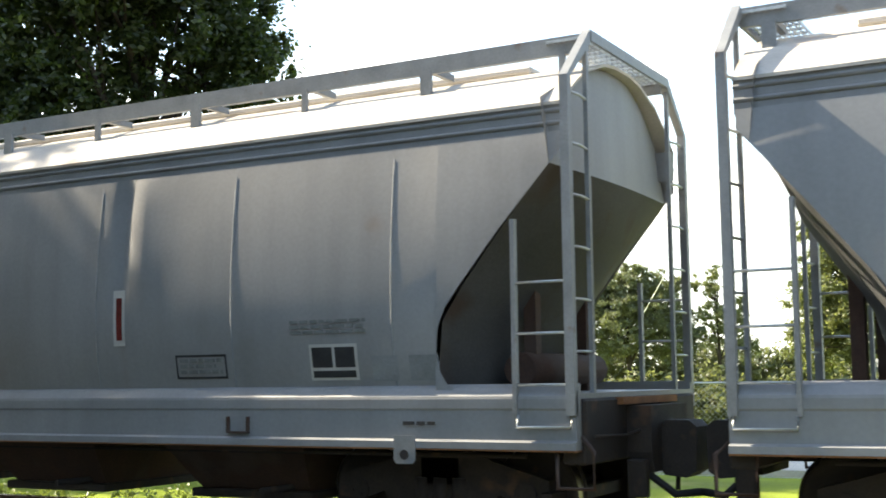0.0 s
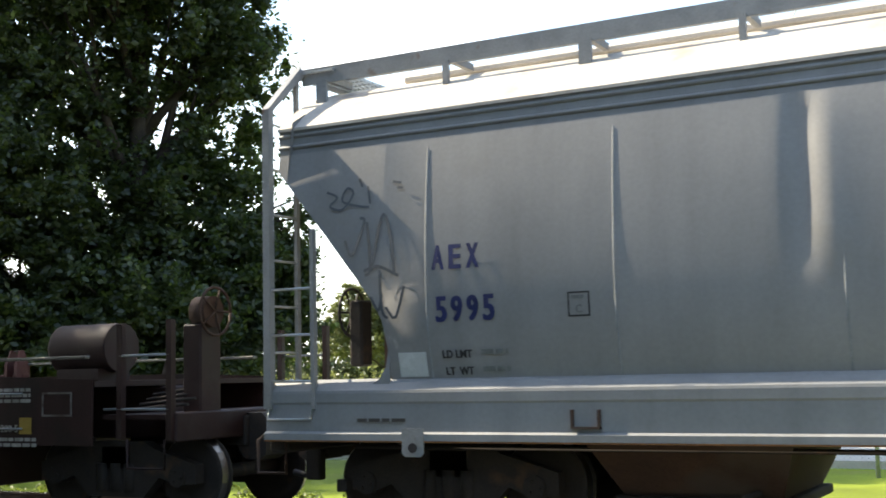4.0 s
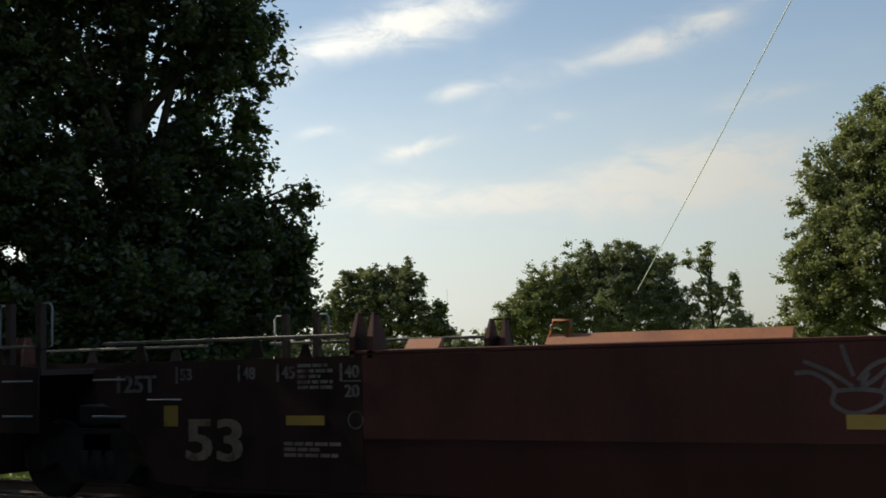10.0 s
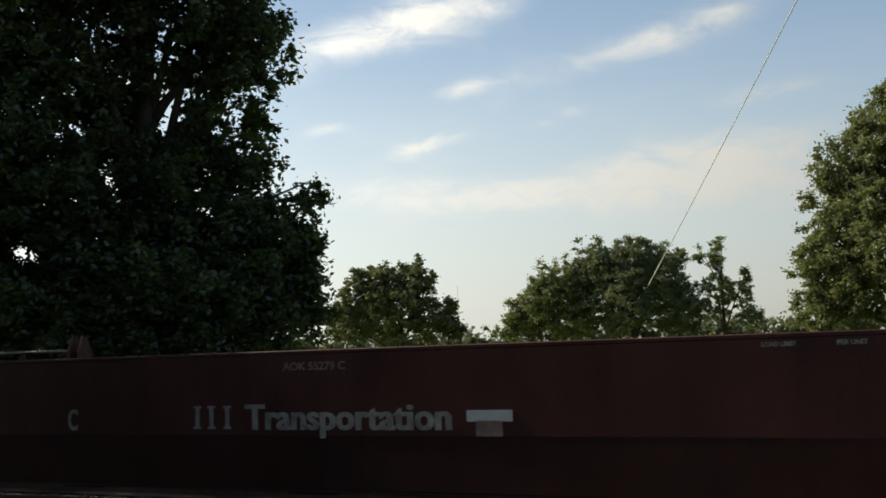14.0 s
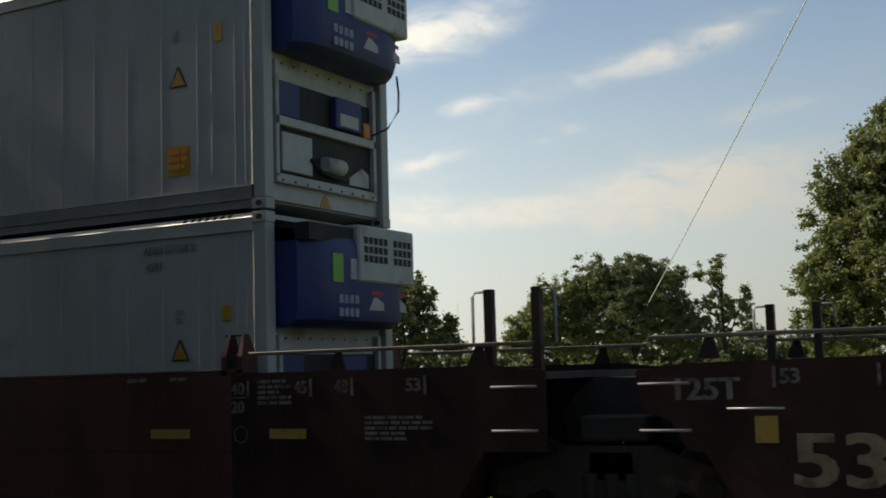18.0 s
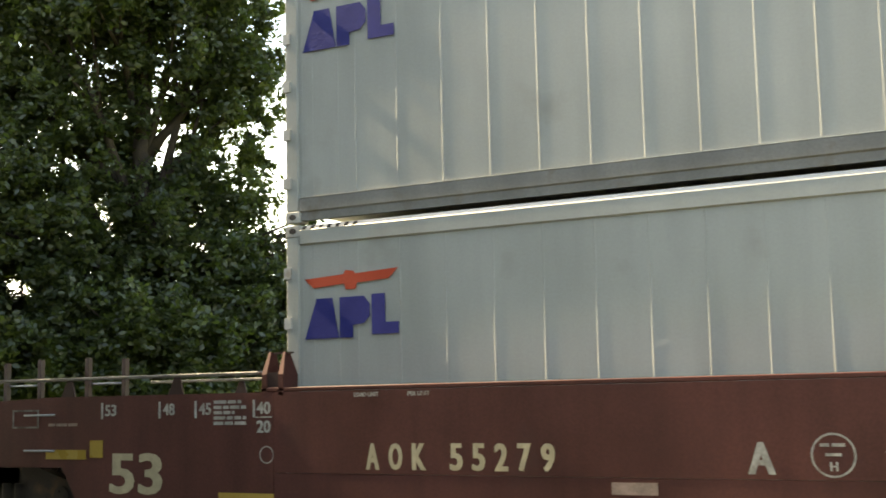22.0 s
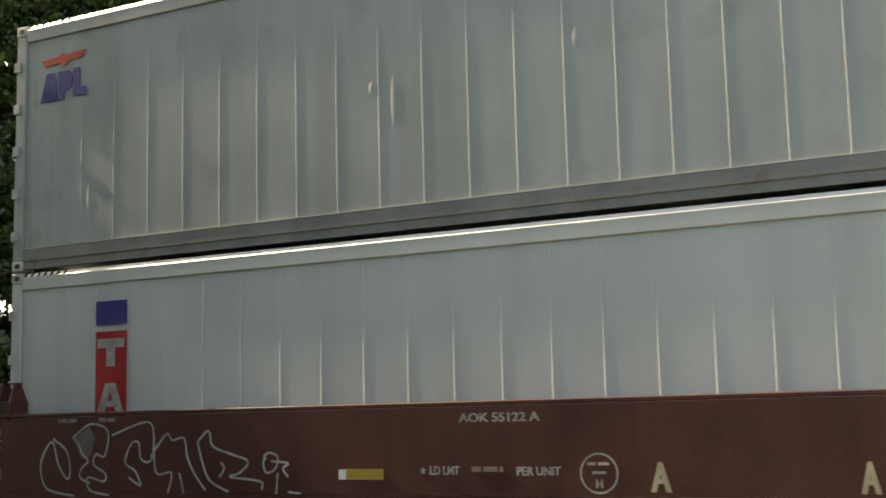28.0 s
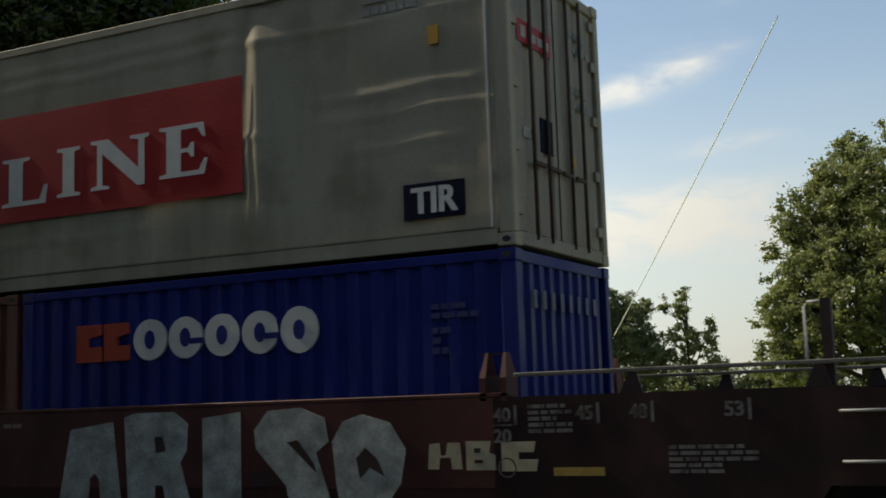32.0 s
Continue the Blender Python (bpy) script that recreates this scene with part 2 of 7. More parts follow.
M = {
    "hopper": mat("hopper_grey_paint", (0.272, 0.276, 0.276), 0.5, vary=0.12, scale=0.7, fine=25, streak=0.16, stain=(0.224, 0.216, 0.2), stain_at=0.62, stain_scale=0.8, bump=0.02),
    "hopper_rusted": mat("rust_stained_hopper_paint", (0.288, 0.284, 0.276), 0.5, vary=0.12, scale=0.7, fine=25, streak=0.16, stain=(0.232, 0.224, 0.204), stain_at=0.62, stain_scale=0.8, bump=0.02,
                         spots=((0.1, 1.72, 1.15, 0.34, 0.35), (0.0, 2.95, 0.10, 0.75, 1.0), (-0.55, 3.0, 0.55, 0.20, 0.85), (0.75, 3.02, 0.34, 0.20, 0.8), (-0.2, 1.82, 0.6, 0.24, 0.8), (-1.65, 1.85, 0.22, 0.10, 0.55), (0.1, 1.55, 0.75, 0.14, 0.7),
                                (-0.9, 2.6, 0.06, 0.5, 0.5), (0.95, 2.5, 0.06, 0.45, 0.3), (-0.6, 2.25, 0.2, 0.25, 0.45), (0.0, 2.3, 0.07, 0.9, 0.8), (6.2, 2.9, 0.12, 0.1, 0.3), (3.12, 1.75, 0.05, 0.3, 0.3))),
    "hopper_roof": mat("patchy_pale_roof_paint", (0.52, 0.48, 0.42), 0.7, vary=0.2, scale=1.5, stain=(0.40, 0.30, 0.22), stain_at=0.6),
    "hopper_steel": mat("grey_painted_steel", (0.255, 0.264, 0.264), 0.5, vary=0.2, scale=4, stain=(0.17, 0.0935, 0.051), stain_at=0.66, stain_scale=5),
    "bay": mat("rust_brown_bay", (0.072, 0.040, 0.028), 0.85, vary=0.35, scale=2.0, stain=(0.08, 0.06, 0.05), stain_at=0.52),
    "rust": mat("rust_bleed", (0.30, 0.13, 0.05), 0.85, vary=0.4, scale=3.0),
    "well": mat("oxide_red_paint", (0.090, 0.031, 0.025), 0.6, bump=0.02, vary=0.28, scale=1.1, streak=0.3, stain=(0.060, 0.026, 0.022), stain_at=0.6, spec=0.2),
    # red of car ends and recessed parts, with their shade put into the colour
    "well_end": mat("shade_darkened_oxide_red", (0.034, 0.014, 0.0115), 0.65, bump=0.05, vary=0.3, scale=2.0, stain=(0.05, 0.03, 0.025), stain_at=0.55),
    "well_grimy": mat("grime_blackened_oxide_red", (0.046, 0.022, 0.019), 0.7, bump=0.04, vary=0.35, scale=1.6, streak=0.4, stain=(0.022, 0.014, 0.012), stain_at=0.52, stain_scale=1.6, spec=0.15),
    # dimmer versions of the white and cream stencil paints
    "white_dim": mat("dim_white_stencil", (0.16, 0.145, 0.13), 0.7, vary=0.4, scale=7, stain=(0.06, 0.035, 0.03), stain_at=0.5, stain_scale=8),
    "cream_dim": mat("dim_cream_stencil", (0.22, 0.165, 0.11), 0.7, vary=0.3, scale=6, stain=(0.10, 0.05, 0.035), stain_at=0.55, stain_scale=7),
    # slope sheet under the hopper end: the recess's shade is put into the colour
    "slope": mat("shade_darkened_slope_sheet", (0.075, 0.075, 0.074), 0.8, vary=0.3, scale=1.3, stain=(0.06, 0.04, 0.03), stain_at=0.55),
    # a darker red for the lower strip of the side
    "well_low": mat("darker_oxide_red", (0.055, 0.021, 0.017), 0.7, bump=0.03, vary=0.3, scale=1.3, streak=0.3, stain=(0.034, 0.018, 0.015), stain_at=0.55, stain_scale=1.2, spec=0.15),
    "well_rim": mat("bright_orange_rim", (0.34, 0.13, 0.06), 0.6, vary=0.25, scale=3.0, stain=(0.2, 0.08, 0.05), stain_at=0.6),
    "grime": mat("grimy_running_gear", (0.035, 0.028, 0.024), 0.8, vary=0.4, scale=5, stain=(0.09, 0.05, 0.03), stain_at=0.6, stain_scale=4),
    "tread": mat("polished_wheel_tread", (0.45, 0.43, 0.41), 0.3, 1.0, vary=0.15),
    "galv": mat("galvanised_steel", (0.50, 0.52, 0.52), 0.45, 0.55, vary=0.2, scale=6),
    "reefer": mat("grey_white_reefer_panel", (0.348, 0.359, 0.333), 0.42, bump=0.03, vary=0.09, scale=0.8, streak=0.12, stain=(0.266, 0.266, 0.237), stain_at=0.62),
    "reefer_old": mat("dull_grey_reefer_panel", (0.32, 0.328, 0.308), 0.48, bump=0.03, vary=0.11, scale=0.8, streak=0.16, stain=(0.24, 0.24, 0.216), stain_at=0.6),
    "reefer_white": mat("white_reefer_panel", (0.464, 0.472, 0.444), 0.42, bump=0.03, vary=0.07, scale=0.8, streak=0.10),
    "reefer_rail": mat("grimy_grey_rail", (0.212, 0.208, 0.191), 0.6, vary=0.22, scale=1.6, streak=0.2, stain=(0.145, 0.111, 0.0765), stain_at=0.6, stain_scale=3),
    "reefer_frame": mat("grey_reefer_frame", (0.376, 0.376, 0.352), 0.5, vary=0.18, scale=2.0, stain=(0.224, 0.176, 0.128), stain_at=0.66, stain_scale=4),
    "tarp": mat("olive_grey_box_side", (0.35, 0.308, 0.217), 0.6, bump=0.03, vary=0.2, scale=0.7, streak=0.3, stain=(0.224, 0.189, 0.126), stain_at=0.54, spec=0.2),
    "door_grey": mat("grey_container_door", (0.275, 0.232, 0.178), 0.6, vary=0.3, scale=1.5, streak=0.3, stain=(0.264, 0.156, 0.096), stain_at=0.62, stain_scale=3),
    "blue_box": mat("deep_blue_paint", (0.0104, 0.0195, 0.15), 0.5, spec=0.2, vary=0.2, scale=1.5, streak=0.2, stain=(0.052, 0.052, 0.117), stain_at=0.66),
    "brown_box": mat("brown_container_paint", (0.16, 0.05, 0.03), 0.6, vary=0.25, scale=1.5, streak=0.3),
    "unit_blue": mat("blue_cooling_unit", (0.020, 0.034, 0.135), 0.5, vary=0.15, scale=2.5),
    "unit_white": mat("white_cooling_unit", (0.413, 0.413, 0.39), 0.5, vary=0.18, scale=3, stain=(0.225, 0.203, 0.165), stain_at=0.58, stain_scale=2.5),
    "dark": mat("black_recess", (0.02, 0.02, 0.022), 0.7, vary=0.3),
    "yellow": mat("yellow_label", (0.425, 0.221, 0.017), 0.5, vary=0.12),
    "amber": mat("amber_reflector", (0.357, 0.23, 0.051), 0.3, vary=0.12, coat=0.6),
    "silver": mat("silver_reflector", (0.6, 0.62, 0.6), 0.25, vary=0.1, coat=0.5),
    "green": mat("green_label", (0.16, 0.42, 0.05), 0.5, vary=0.1),
    "orange": mat("orange_paint", (0.60, 0.20, 0.03), 0.5, vary=0.15),
    "white": mat("white_stencil_paint", (0.324, 0.306, 0.275), 0.65, vary=0.4, scale=6, stain=(0.18, 0.135, 0.108), stain_at=0.6, stain_scale=9),
    "cream": mat("cream_stencil_paint", (0.384, 0.32, 0.208), 0.6, vary=0.2, scale=6),
    "faint": mat("faded_stencil_paint", (0.24, 0.17, 0.14), 0.7, vary=0.35, scale=6),
    "sign_white": mat("white_sign_paint", (0.56, 0.54, 0.49), 0.6, vary=0.12, scale=4),
    "placard_red": mat("worn_red_placard", (0.17, 0.022, 0.018), 0.6, vary=0.4, scale=9, spec=0.2),
    "tir": mat("dark_navy_plate", (0.006, 0.008, 0.022), 0.8, spec=0.1, vary=0.2, scale=9),
    "olive_strip": mat("cream_olive_strip", (0.22, 0.205, 0.15), 0.6, vary=0.2, scale=3, streak=0.3),
    "mark_pale": mat("pale_blue_grey_stencil", (0.26, 0.28, 0.34), 0.6, vary=0.3, scale=9),
    "silver_faint": mat("dull_silver_stencil", (0.10, 0.11, 0.16), 0.6, vary=0.3, scale=9),
    "navy": mat("navy_stencil_paint", (0.018, 0.028, 0.11), 0.6, vary=0.25, scale=9),
    "black": mat("black_stencil_paint", (0.035, 0.035, 0.035), 0.6, vary=0.3, scale=8),
    "faded_black": mat("faded_black_stencil", (0.20, 0.21, 0.20), 0.6, vary=0.3, scale=8),
    "red": mat("red_sign_paint", (0.34, 0.018, 0.020), 0.5, spec=0.2, vary=0.12, scale=2),
    "red_orange": mat("orange_red_sign_paint", (0.425, 0.0638, 0.034), 0.5, spec=0.2, vary=0.12, scale=2),
    "royal": mat("royal_blue_sign_paint", (0.0221, 0.0289, 0.162), 0.5, spec=0.2, vary=0.15, scale=3),
    "spray_white": mat("sprayed_white_paint", (0.36, 0.36, 0.32), 0.7, vary=0.45, scale=5),
    "spray_grey": mat("sprayed_grey_paint", (0.135, 0.115, 0.115), 0.7, vary=0.35, scale=5),
    "spray_black": mat("sprayed_dark_paint", (0.10, 0.11, 0.12), 0.7, vary=0.3, scale=5),
    "bark": mat("dark_bark", (0.055, 0.042, 0.032), 0.9, vary=0.4, scale=4, bump=0.5),
    "wire": mat("dull_grey_cable", (0.80, 0.82, 0.84), 0.8, vary=0.04, bump=0),
    "rail": mat("rail_steel", (0.16, 0.11, 0.085), 0.6, 0.4, vary=0.3, scale=5),
    "rail_top": mat("polished_rail_head", (0.55, 0.53, 0.5), 0.22, 1.0, vary=0.1),
    "tie": mat("creosoted_tie", (0.06, 0.045, 0.035), 0.9, vary=0.4, scale=5),
    "stone": mat("ballast_stone", (0.24, 0.22, 0.20), 0.9, vary=0.5, scale=14, fine=60, bump=0.8),
    "grass": mat("sunlit_mown_grass", (0.20, 0.25, 0.030), 0.9, vary=0.35, scale=0.35, fine=14, bump=0.7, stain=(0.22, 0.22, 0.06), stain_at=0.58, stain_scale=0.5, spec=0.1),
    "yard": mat("dark_bounce_ground", (0.066, 0.058, 0.046), 0.9, vary=0.25, scale=1.0, fine=30, bump=0.5),
    "path": mat("pale_gravel_path", (0.46, 0.43, 0.38), 0.9, vary=0.2, scale=1.0),
    "well_rail": mat("dull_worn_rail", (0.14, 0.13, 0.11), 0.45, 0.3, vary=0.3, scale=5),
    "rail_cap": mat("bare_alloy_edge", (0.50, 0.49, 0.44), 0.42, 0.45, vary=0.12, scale=3),
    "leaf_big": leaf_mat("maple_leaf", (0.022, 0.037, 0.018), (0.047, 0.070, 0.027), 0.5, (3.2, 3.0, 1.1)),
    "leaf_mid": leaf_mat("broad_leaf", (0.105, 0.122, 0.058), (0.20, 0.218, 0.10), 0.46),
    "leaf_light": leaf_mat("willow_leaf", (0.14, 0.162, 0.070), (0.245, 0.272, 0.118), 0.48),
    "leaf_far": leaf_mat("far_leaf", (0.135, 0.156, 0.088), (0.215, 0.24, 0.13), 0.46),
    "weed": leaf_mat("weed_leaf", (0.09, 0.13, 0.025), (0.2, 0.24, 0.06), 0.45),
}


# ---- mesh helpers ----
def box(bm, x0, x1, y0, y1, z0, z1, bevel=0.0):
    vs = [bm.verts.new(p) for p in ((x0, y0, z0), (x1, y0, z0), (x1, y1, z0), (x0, y1, z0), (x0, y0, z1), (x1, y0, z1), (x1, y1, z1), (x0, y1, z1))]
    fs = [bm.faces.new([vs[i] for i in f]) for f in ((3, 2, 1, 0), (4, 5, 6, 7), (0, 1, 5, 4), (1, 2, 6, 5), (2, 3, 7, 6), (3, 0, 4, 7))]
    if bevel:
        bmesh.ops.bevel(bm, geom=list({e for f in fs for e in f.edges}), offset=bevel, segments=1, affect="EDGES")
    return bm


def prism(bm, pts, y0, y1):
    """A flat outline in x and z, given depth along y."""
    a, b = [bm.verts.new((x, y0, z)) for x, z in pts], [bm.verts.new((x, y1, z)) for x, z in pts]
    n = len(pts)
    fs = [bm.faces.new(a), bm.faces.new(b[::-1])] + [bm.faces.new((a[i], b[i], b[(i + 1) % n], a[(i + 1) % n])) for i in range(n)]
    bmesh.ops.recalc_face_normals(bm, faces=fs)
    return bm


def prism_x(bm, pts, x0, x1):
    """A flat outline in y and z, given length along x."""
    a, b = [bm.verts.new((x0, y, z)) for y, z in pts], [bm.verts.new((x1, y, z)) for y, z in pts]
    n = len(pts)
    fs = [bm.faces.new(a), bm.faces.new(b[::-1])] + [bm.faces.new((a[i], b[i], b[(i + 1) % n], a[(i + 1) % n])) for i in range(n)]
    bmesh.ops.recalc_face_normals(bm, faces=fs)
    return bm


def tube(bm, pts, r, n=8, r1=None):
    """A round bar along a line of points, smooth, closed at its ends."""
    pts = [Vector(p) for p in pts]
    rings = []
    for i, p in enumerate(pts):
        d = (pts[min(i + 1, len(pts) - 1)] - pts[max(i - 1, 0)]).normalized()
        side = d.cross(Vector((0, 0, 1)) if abs(d.z) < 0.9 else Vector((1, 0, 0))).normalized()
        up = side.cross(d)
        rr = r if r1 is None else r + (r1 - r) * i / max(1, len(pts) - 1)
        rings.append([bm.verts.new(p + side * math.cos(2 * math.pi * k / n) * rr + up * math.sin(2 * math.pi * k / n) * rr) for k in range(n)])
    for a, b in zip(rings, rings[1:]):
        for k in range(n):
            bm.faces.new((a[k], a[(k + 1) % n], b[(k + 1) % n], b[k])).smooth = True
    bm.faces.new(rings[0][::-1])
    bm.faces.new(rings[-1])
    return bm


def B():
    return bmesh.new()


def part(name, bm, material, parent=None, label="", smooth=False):
    me = bpy.data.meshes.new(name)
    bm.normal_update()
    bm.to_mesh(me)
    bm.free()
    me.materials.append(M[material])
    if smooth:
        me.polygons.foreach_set("use_smooth", [True] * len(me.polygons))
        me.set_sharp_from_angle(angle=radians(35))
    ob = new(name, me)
    ob.parent = parent
    if label:
        ob["label"] = label
    return ob


def again(ob, parent, m=None):
    """The same part once more, on the same mesh."""
    c = new(ob.name.split(".")[0], ob.data)
    c.parent = parent
    if m is not None:
        c.matrix_basis = m
    if "label" in ob:
        c["label"] = ob["label"]
    return c


MOVERS = []      # things that ride with the train: object, place along it, height
WHEELS = []      # wheelsets: object, place on its truck


def rider(name, x, label, category, group="", z=0.0):
    ob = tagged(new(name), label, category, group)
    ob.location = (x, TRACK_Y, z)
    MOVERS.append((ob, x, z))
    return ob


FONT_CACHE = {}


def glyphs(body):
    if body not in FONT_CACHE:
        cu = bpy.data.curves.new("letters", "FONT")
        cu.body, cu.size, cu.resolution_u, cu.offset = body, 1.0, 3, 0.018
        ob = new("letters", cu)
        me = bpy.data.meshes.new_from_object(ob.evaluated_get(bpy.context.evaluated_depsgraph_get()))
        FONT_CACHE[body] = ([tuple(v.co) for v in me.vertices], [tuple(p.vertices) for p in me.polygons])
        bpy.data.objects.remove(ob)
        bpy.data.curves.remove(cu)
        bpy.data.meshes.remove(me)
    return FONT_CACHE[body]


def letter(body, x0, x1, z0, z1, y, material, parent, name="lettering", label=""):
    """Words stencilled on a side that faces the camera, filling the given width and height."""
    vs, fs = glyphs(body)
    ax, bx = min(v[0] for v in vs), max(v[0] for v in vs)
    az, bz = min(v[1] for v in vs), max(v[1] for v in vs)
    me = bpy.data.meshes.new(name)
    bold = min(0.022, 0.07 * (z1 - z0))      # a second pass to the side thickens the strokes
    wide = x1 - x0 - bold
    pts = [(x0 + k * bold + (v[0] - ax) / (bx - ax) * wide, y - 0.004 - k * 0.001, z0 + (v[1] - az) / (bz - az) * (z1 - z0)) for k in (0, 1) for v in vs]
    me.from_pydata(pts, [], list(fs) + [tuple(i + len(vs) for i in f) for f in fs])
    me.materials.append(M[material])
    ob = new(name, me)
    ob.parent = parent
    if label:
        ob["label"] = label
    return ob


def stencil(body, x0, x1, z0, z1, y, material, parent, fill=0.60):
    """Narrow stencilled characters, evenly spaced, each one painted by itself."""
    pitch = (x1 - x0) / (len(body) - 1 + fill)
    for k, ch in enumerate(body):
        thin = 0.22 if ch in "1I" else 0.0
        a = x0 + k * pitch + thin * pitch
        letter(ch, a, x0 + (k + fill) * pitch - thin * pitch * 0.5, z0, z1, y, material, parent, label="stencilled " + ch)


def plate(x0, x1, z0, z1, y, material, parent, name="plate", label="", t=0.006):
    return part(name, box(B(), x0, x1, y - t, y + 0.001, z0, z1), material, parent, label)


def bars(x0, x1, z0, z1, rows, y, material, parent, seed=1, name="stencilled_notice"):
    """Lines of writing too small to read, as plain bars."""
    rng = random.Random(seed)
    bm, h = B(), (z1 - z0) / rows
    for r in range(rows):
        x, zt = x0, z1 - r * h
        end = x1 - (x1 - x0) * rng.choice((0, 0, 0.15, 0.35))
        while x < end - 0.02:
            w = min(rng.uniform(0.06, 0.16), end - x)
            box(bm, x, x + w, y - 0.005, y, zt - h * 0.62, zt)
            x += w + 0.022
    ob = part(name, bm, material, parent)
    ob["kind"] = "stuff"
    return ob


def graffiti(strokes, width, y, material, parent, name="graffiti", label=""):
    """Sprayed lines on a side, of even width, each through points in x and z; one painted tag."""
    bm = B()
    for pts in strokes:
        n, ps = len(pts), []
        for i in range(n - 1):
            p0, p1, p2, p3 = (Vector(pts[max(0, min(n - 1, k))]) for k in (i - 1, i, i + 1, i + 2))
            for k in range(4):
                t = k / 4
                ps.append(0.5 * ((2 * p1) + (p2 - p0) * t + (2 * p0 - 5 * p1 + 4 * p2 - p3) * t * t + (3 * p1 - p0 - 3 * p2 + p3) * t ** 3))
        ps.append(Vector(pts[-1]))
        prev = None
        for i, p in enumerate(ps):
            d = ps[min(i + 1, len(ps) - 1)] - ps[max(0, i - 1)]
            d = d.normalized() if d.length > 1e-6 else Vector((1, 0))
            nrm = Vector((-d.y, d.x)) * width / 2
            cur = [bm.verts.new((q.x, y - 0.004 - 0.0004 * (i % 2), q.y)) for q in (p - nrm, p + nrm)]
            if prev:
                bm.faces.new((prev[0], prev[1], cur[1], cur[0]))
            prev = cur
    return part(name, bm, material, parent, label)


# ---- ground, track, distance ----
def structure(ob, label, category):
    return tagged(ob, label, category, kind="structure")


def make_ground():
    bm = B()
    xs = [-2500, -600, -150] + [-80 + 4 * i for i in range(41)] + [150, 600, 2500]
    ys = [-2500, -300, -40, -12, 0, 4, 6, 7.4, 8.6, 13.8, 14.8, 16, 18, 20, 22, 24, 26, 28, 31, 35, 40, 50, 70, 110, 300, 2500]
    grid = []
    for x in xs:
        row = []
        for y in ys:
            near = abs(x) < 100 and -20 < y < 80
            z = GROUND_Z + (noise.noise(Vector((x * 0.12, y * 0.2, 0))) * 0.10 if near else 0)
            row.append(bm.verts.new((x, y, z)))
        grid.append(row)
    for a, b in zip(grid, grid[1:]):
        for j in range(len(ys) - 1):
            bm.faces.new((a[j], b[j], b[j + 1], a[j + 1])).smooth = True
    structure(part("ground", bm, "grass"), "sunlit mown green grass ground beside the railway", "ground")
    # ballast bed
    bm = B()
    prof = [(8.1, GROUND_Z - 0.1), (9.5, -0.24), (13.0, -0.24), (14.5, GROUND_Z - 0.1)]
    prism_x(bm, prof, -120, 120)
    structure(part("ballast_bed", bm, "stone"), "grey crushed stone ballast bed under the track", "ballast")
    # loose stones on the near shoulder
    rng = random.Random(4)
    bm = B()
    for _ in range(2600):
        x, y = rng.uniform(-16, 8), rng.uniform(8.8, 10.5)
        z = -0.24 if y > 9.5 else -0.24 - (9.5 - y) * 0.25
        r = rng.uniform(0.025, 0.05)
        vs = [bm.verts.new((x + r * dx * rng.uniform(.7, 1.3), y + r * dy * rng.uniform(.7, 1.3), z + r * dz * rng.uniform(.6, 1))) for dx, dy, dz in ((1, 0, 0), (0, 1, 0), (-1, 0, 0), (0, -1, 0), (0, 0, 1))]
        for i in range(4):
            bm.faces.new((vs[i], vs[(i + 1) % 4], vs[4]))
    tagged(part("ballast_stones", bm, "stone"), "loose grey ballast stones on the track shoulder", "stones", kind="stuff")
    # rails and ties
    for side in (-1, 1):
        yc = TRACK_Y + side * 0.7525
        rail = structure(new("rail"), "steel rail with a polished head on wooden ties", "rail")
        bm = B()
        prism_x(bm, [(yc - 0.07, -0.17), (yc + 0.07, -0.17), (yc + 0.02, -0.14), (yc + 0.015, -0.05), (yc + 0.034, -0.035), (yc + 0.034, -0.006), (yc - 0.034, -0.006), (yc - 0.034, -0.035), (yc - 0.015, -0.05), (yc - 0.02, -0.14)], -120, 120)
        part("rail_body", bm, "rail", rail)
        part("rail_head", box(B(), -120, 120, yc - 0.03, yc + 0.03, -0.006, 0.0), "rail_top", rail, "polished steel running surface")
    track = structure(new("track_ties"), "dark creosoted wooden railway ties in ballast", "railway ties")
    bm = box(B(), -0.115, 0.115, -1.3, 1.3, -0.16, 0.0, 0.012)
    tie = part("tie", bm, "tie", track)
    tie.location = (-40, TRACK_Y, -0.175)
    for i in range(1, 160):
        again(tie, track, pose(-40 + i * 0.5, TRACK_Y + random.uniform(-0.03, 0.03), -0.175))
    # unseen near-side slab, added to keep bounce light off the train low
    lot = part("bounce_slab", box(B(), -150, 150, -60, 7.8, GROUND_Z - 0.3, GROUND_Z + 0.12), "yard")
    structure(lot, "unseen dark slab added to limit bounce light on the train", "ground")
    # pale path beyond the grass
    part_path = part("path", box(B(), -130, 160, 25.4, 32.5, GROUND_Z - 0.05, GROUND_Z + 0.12), "path")
    structure(part_path, "pale gravel path across the grass", "path")


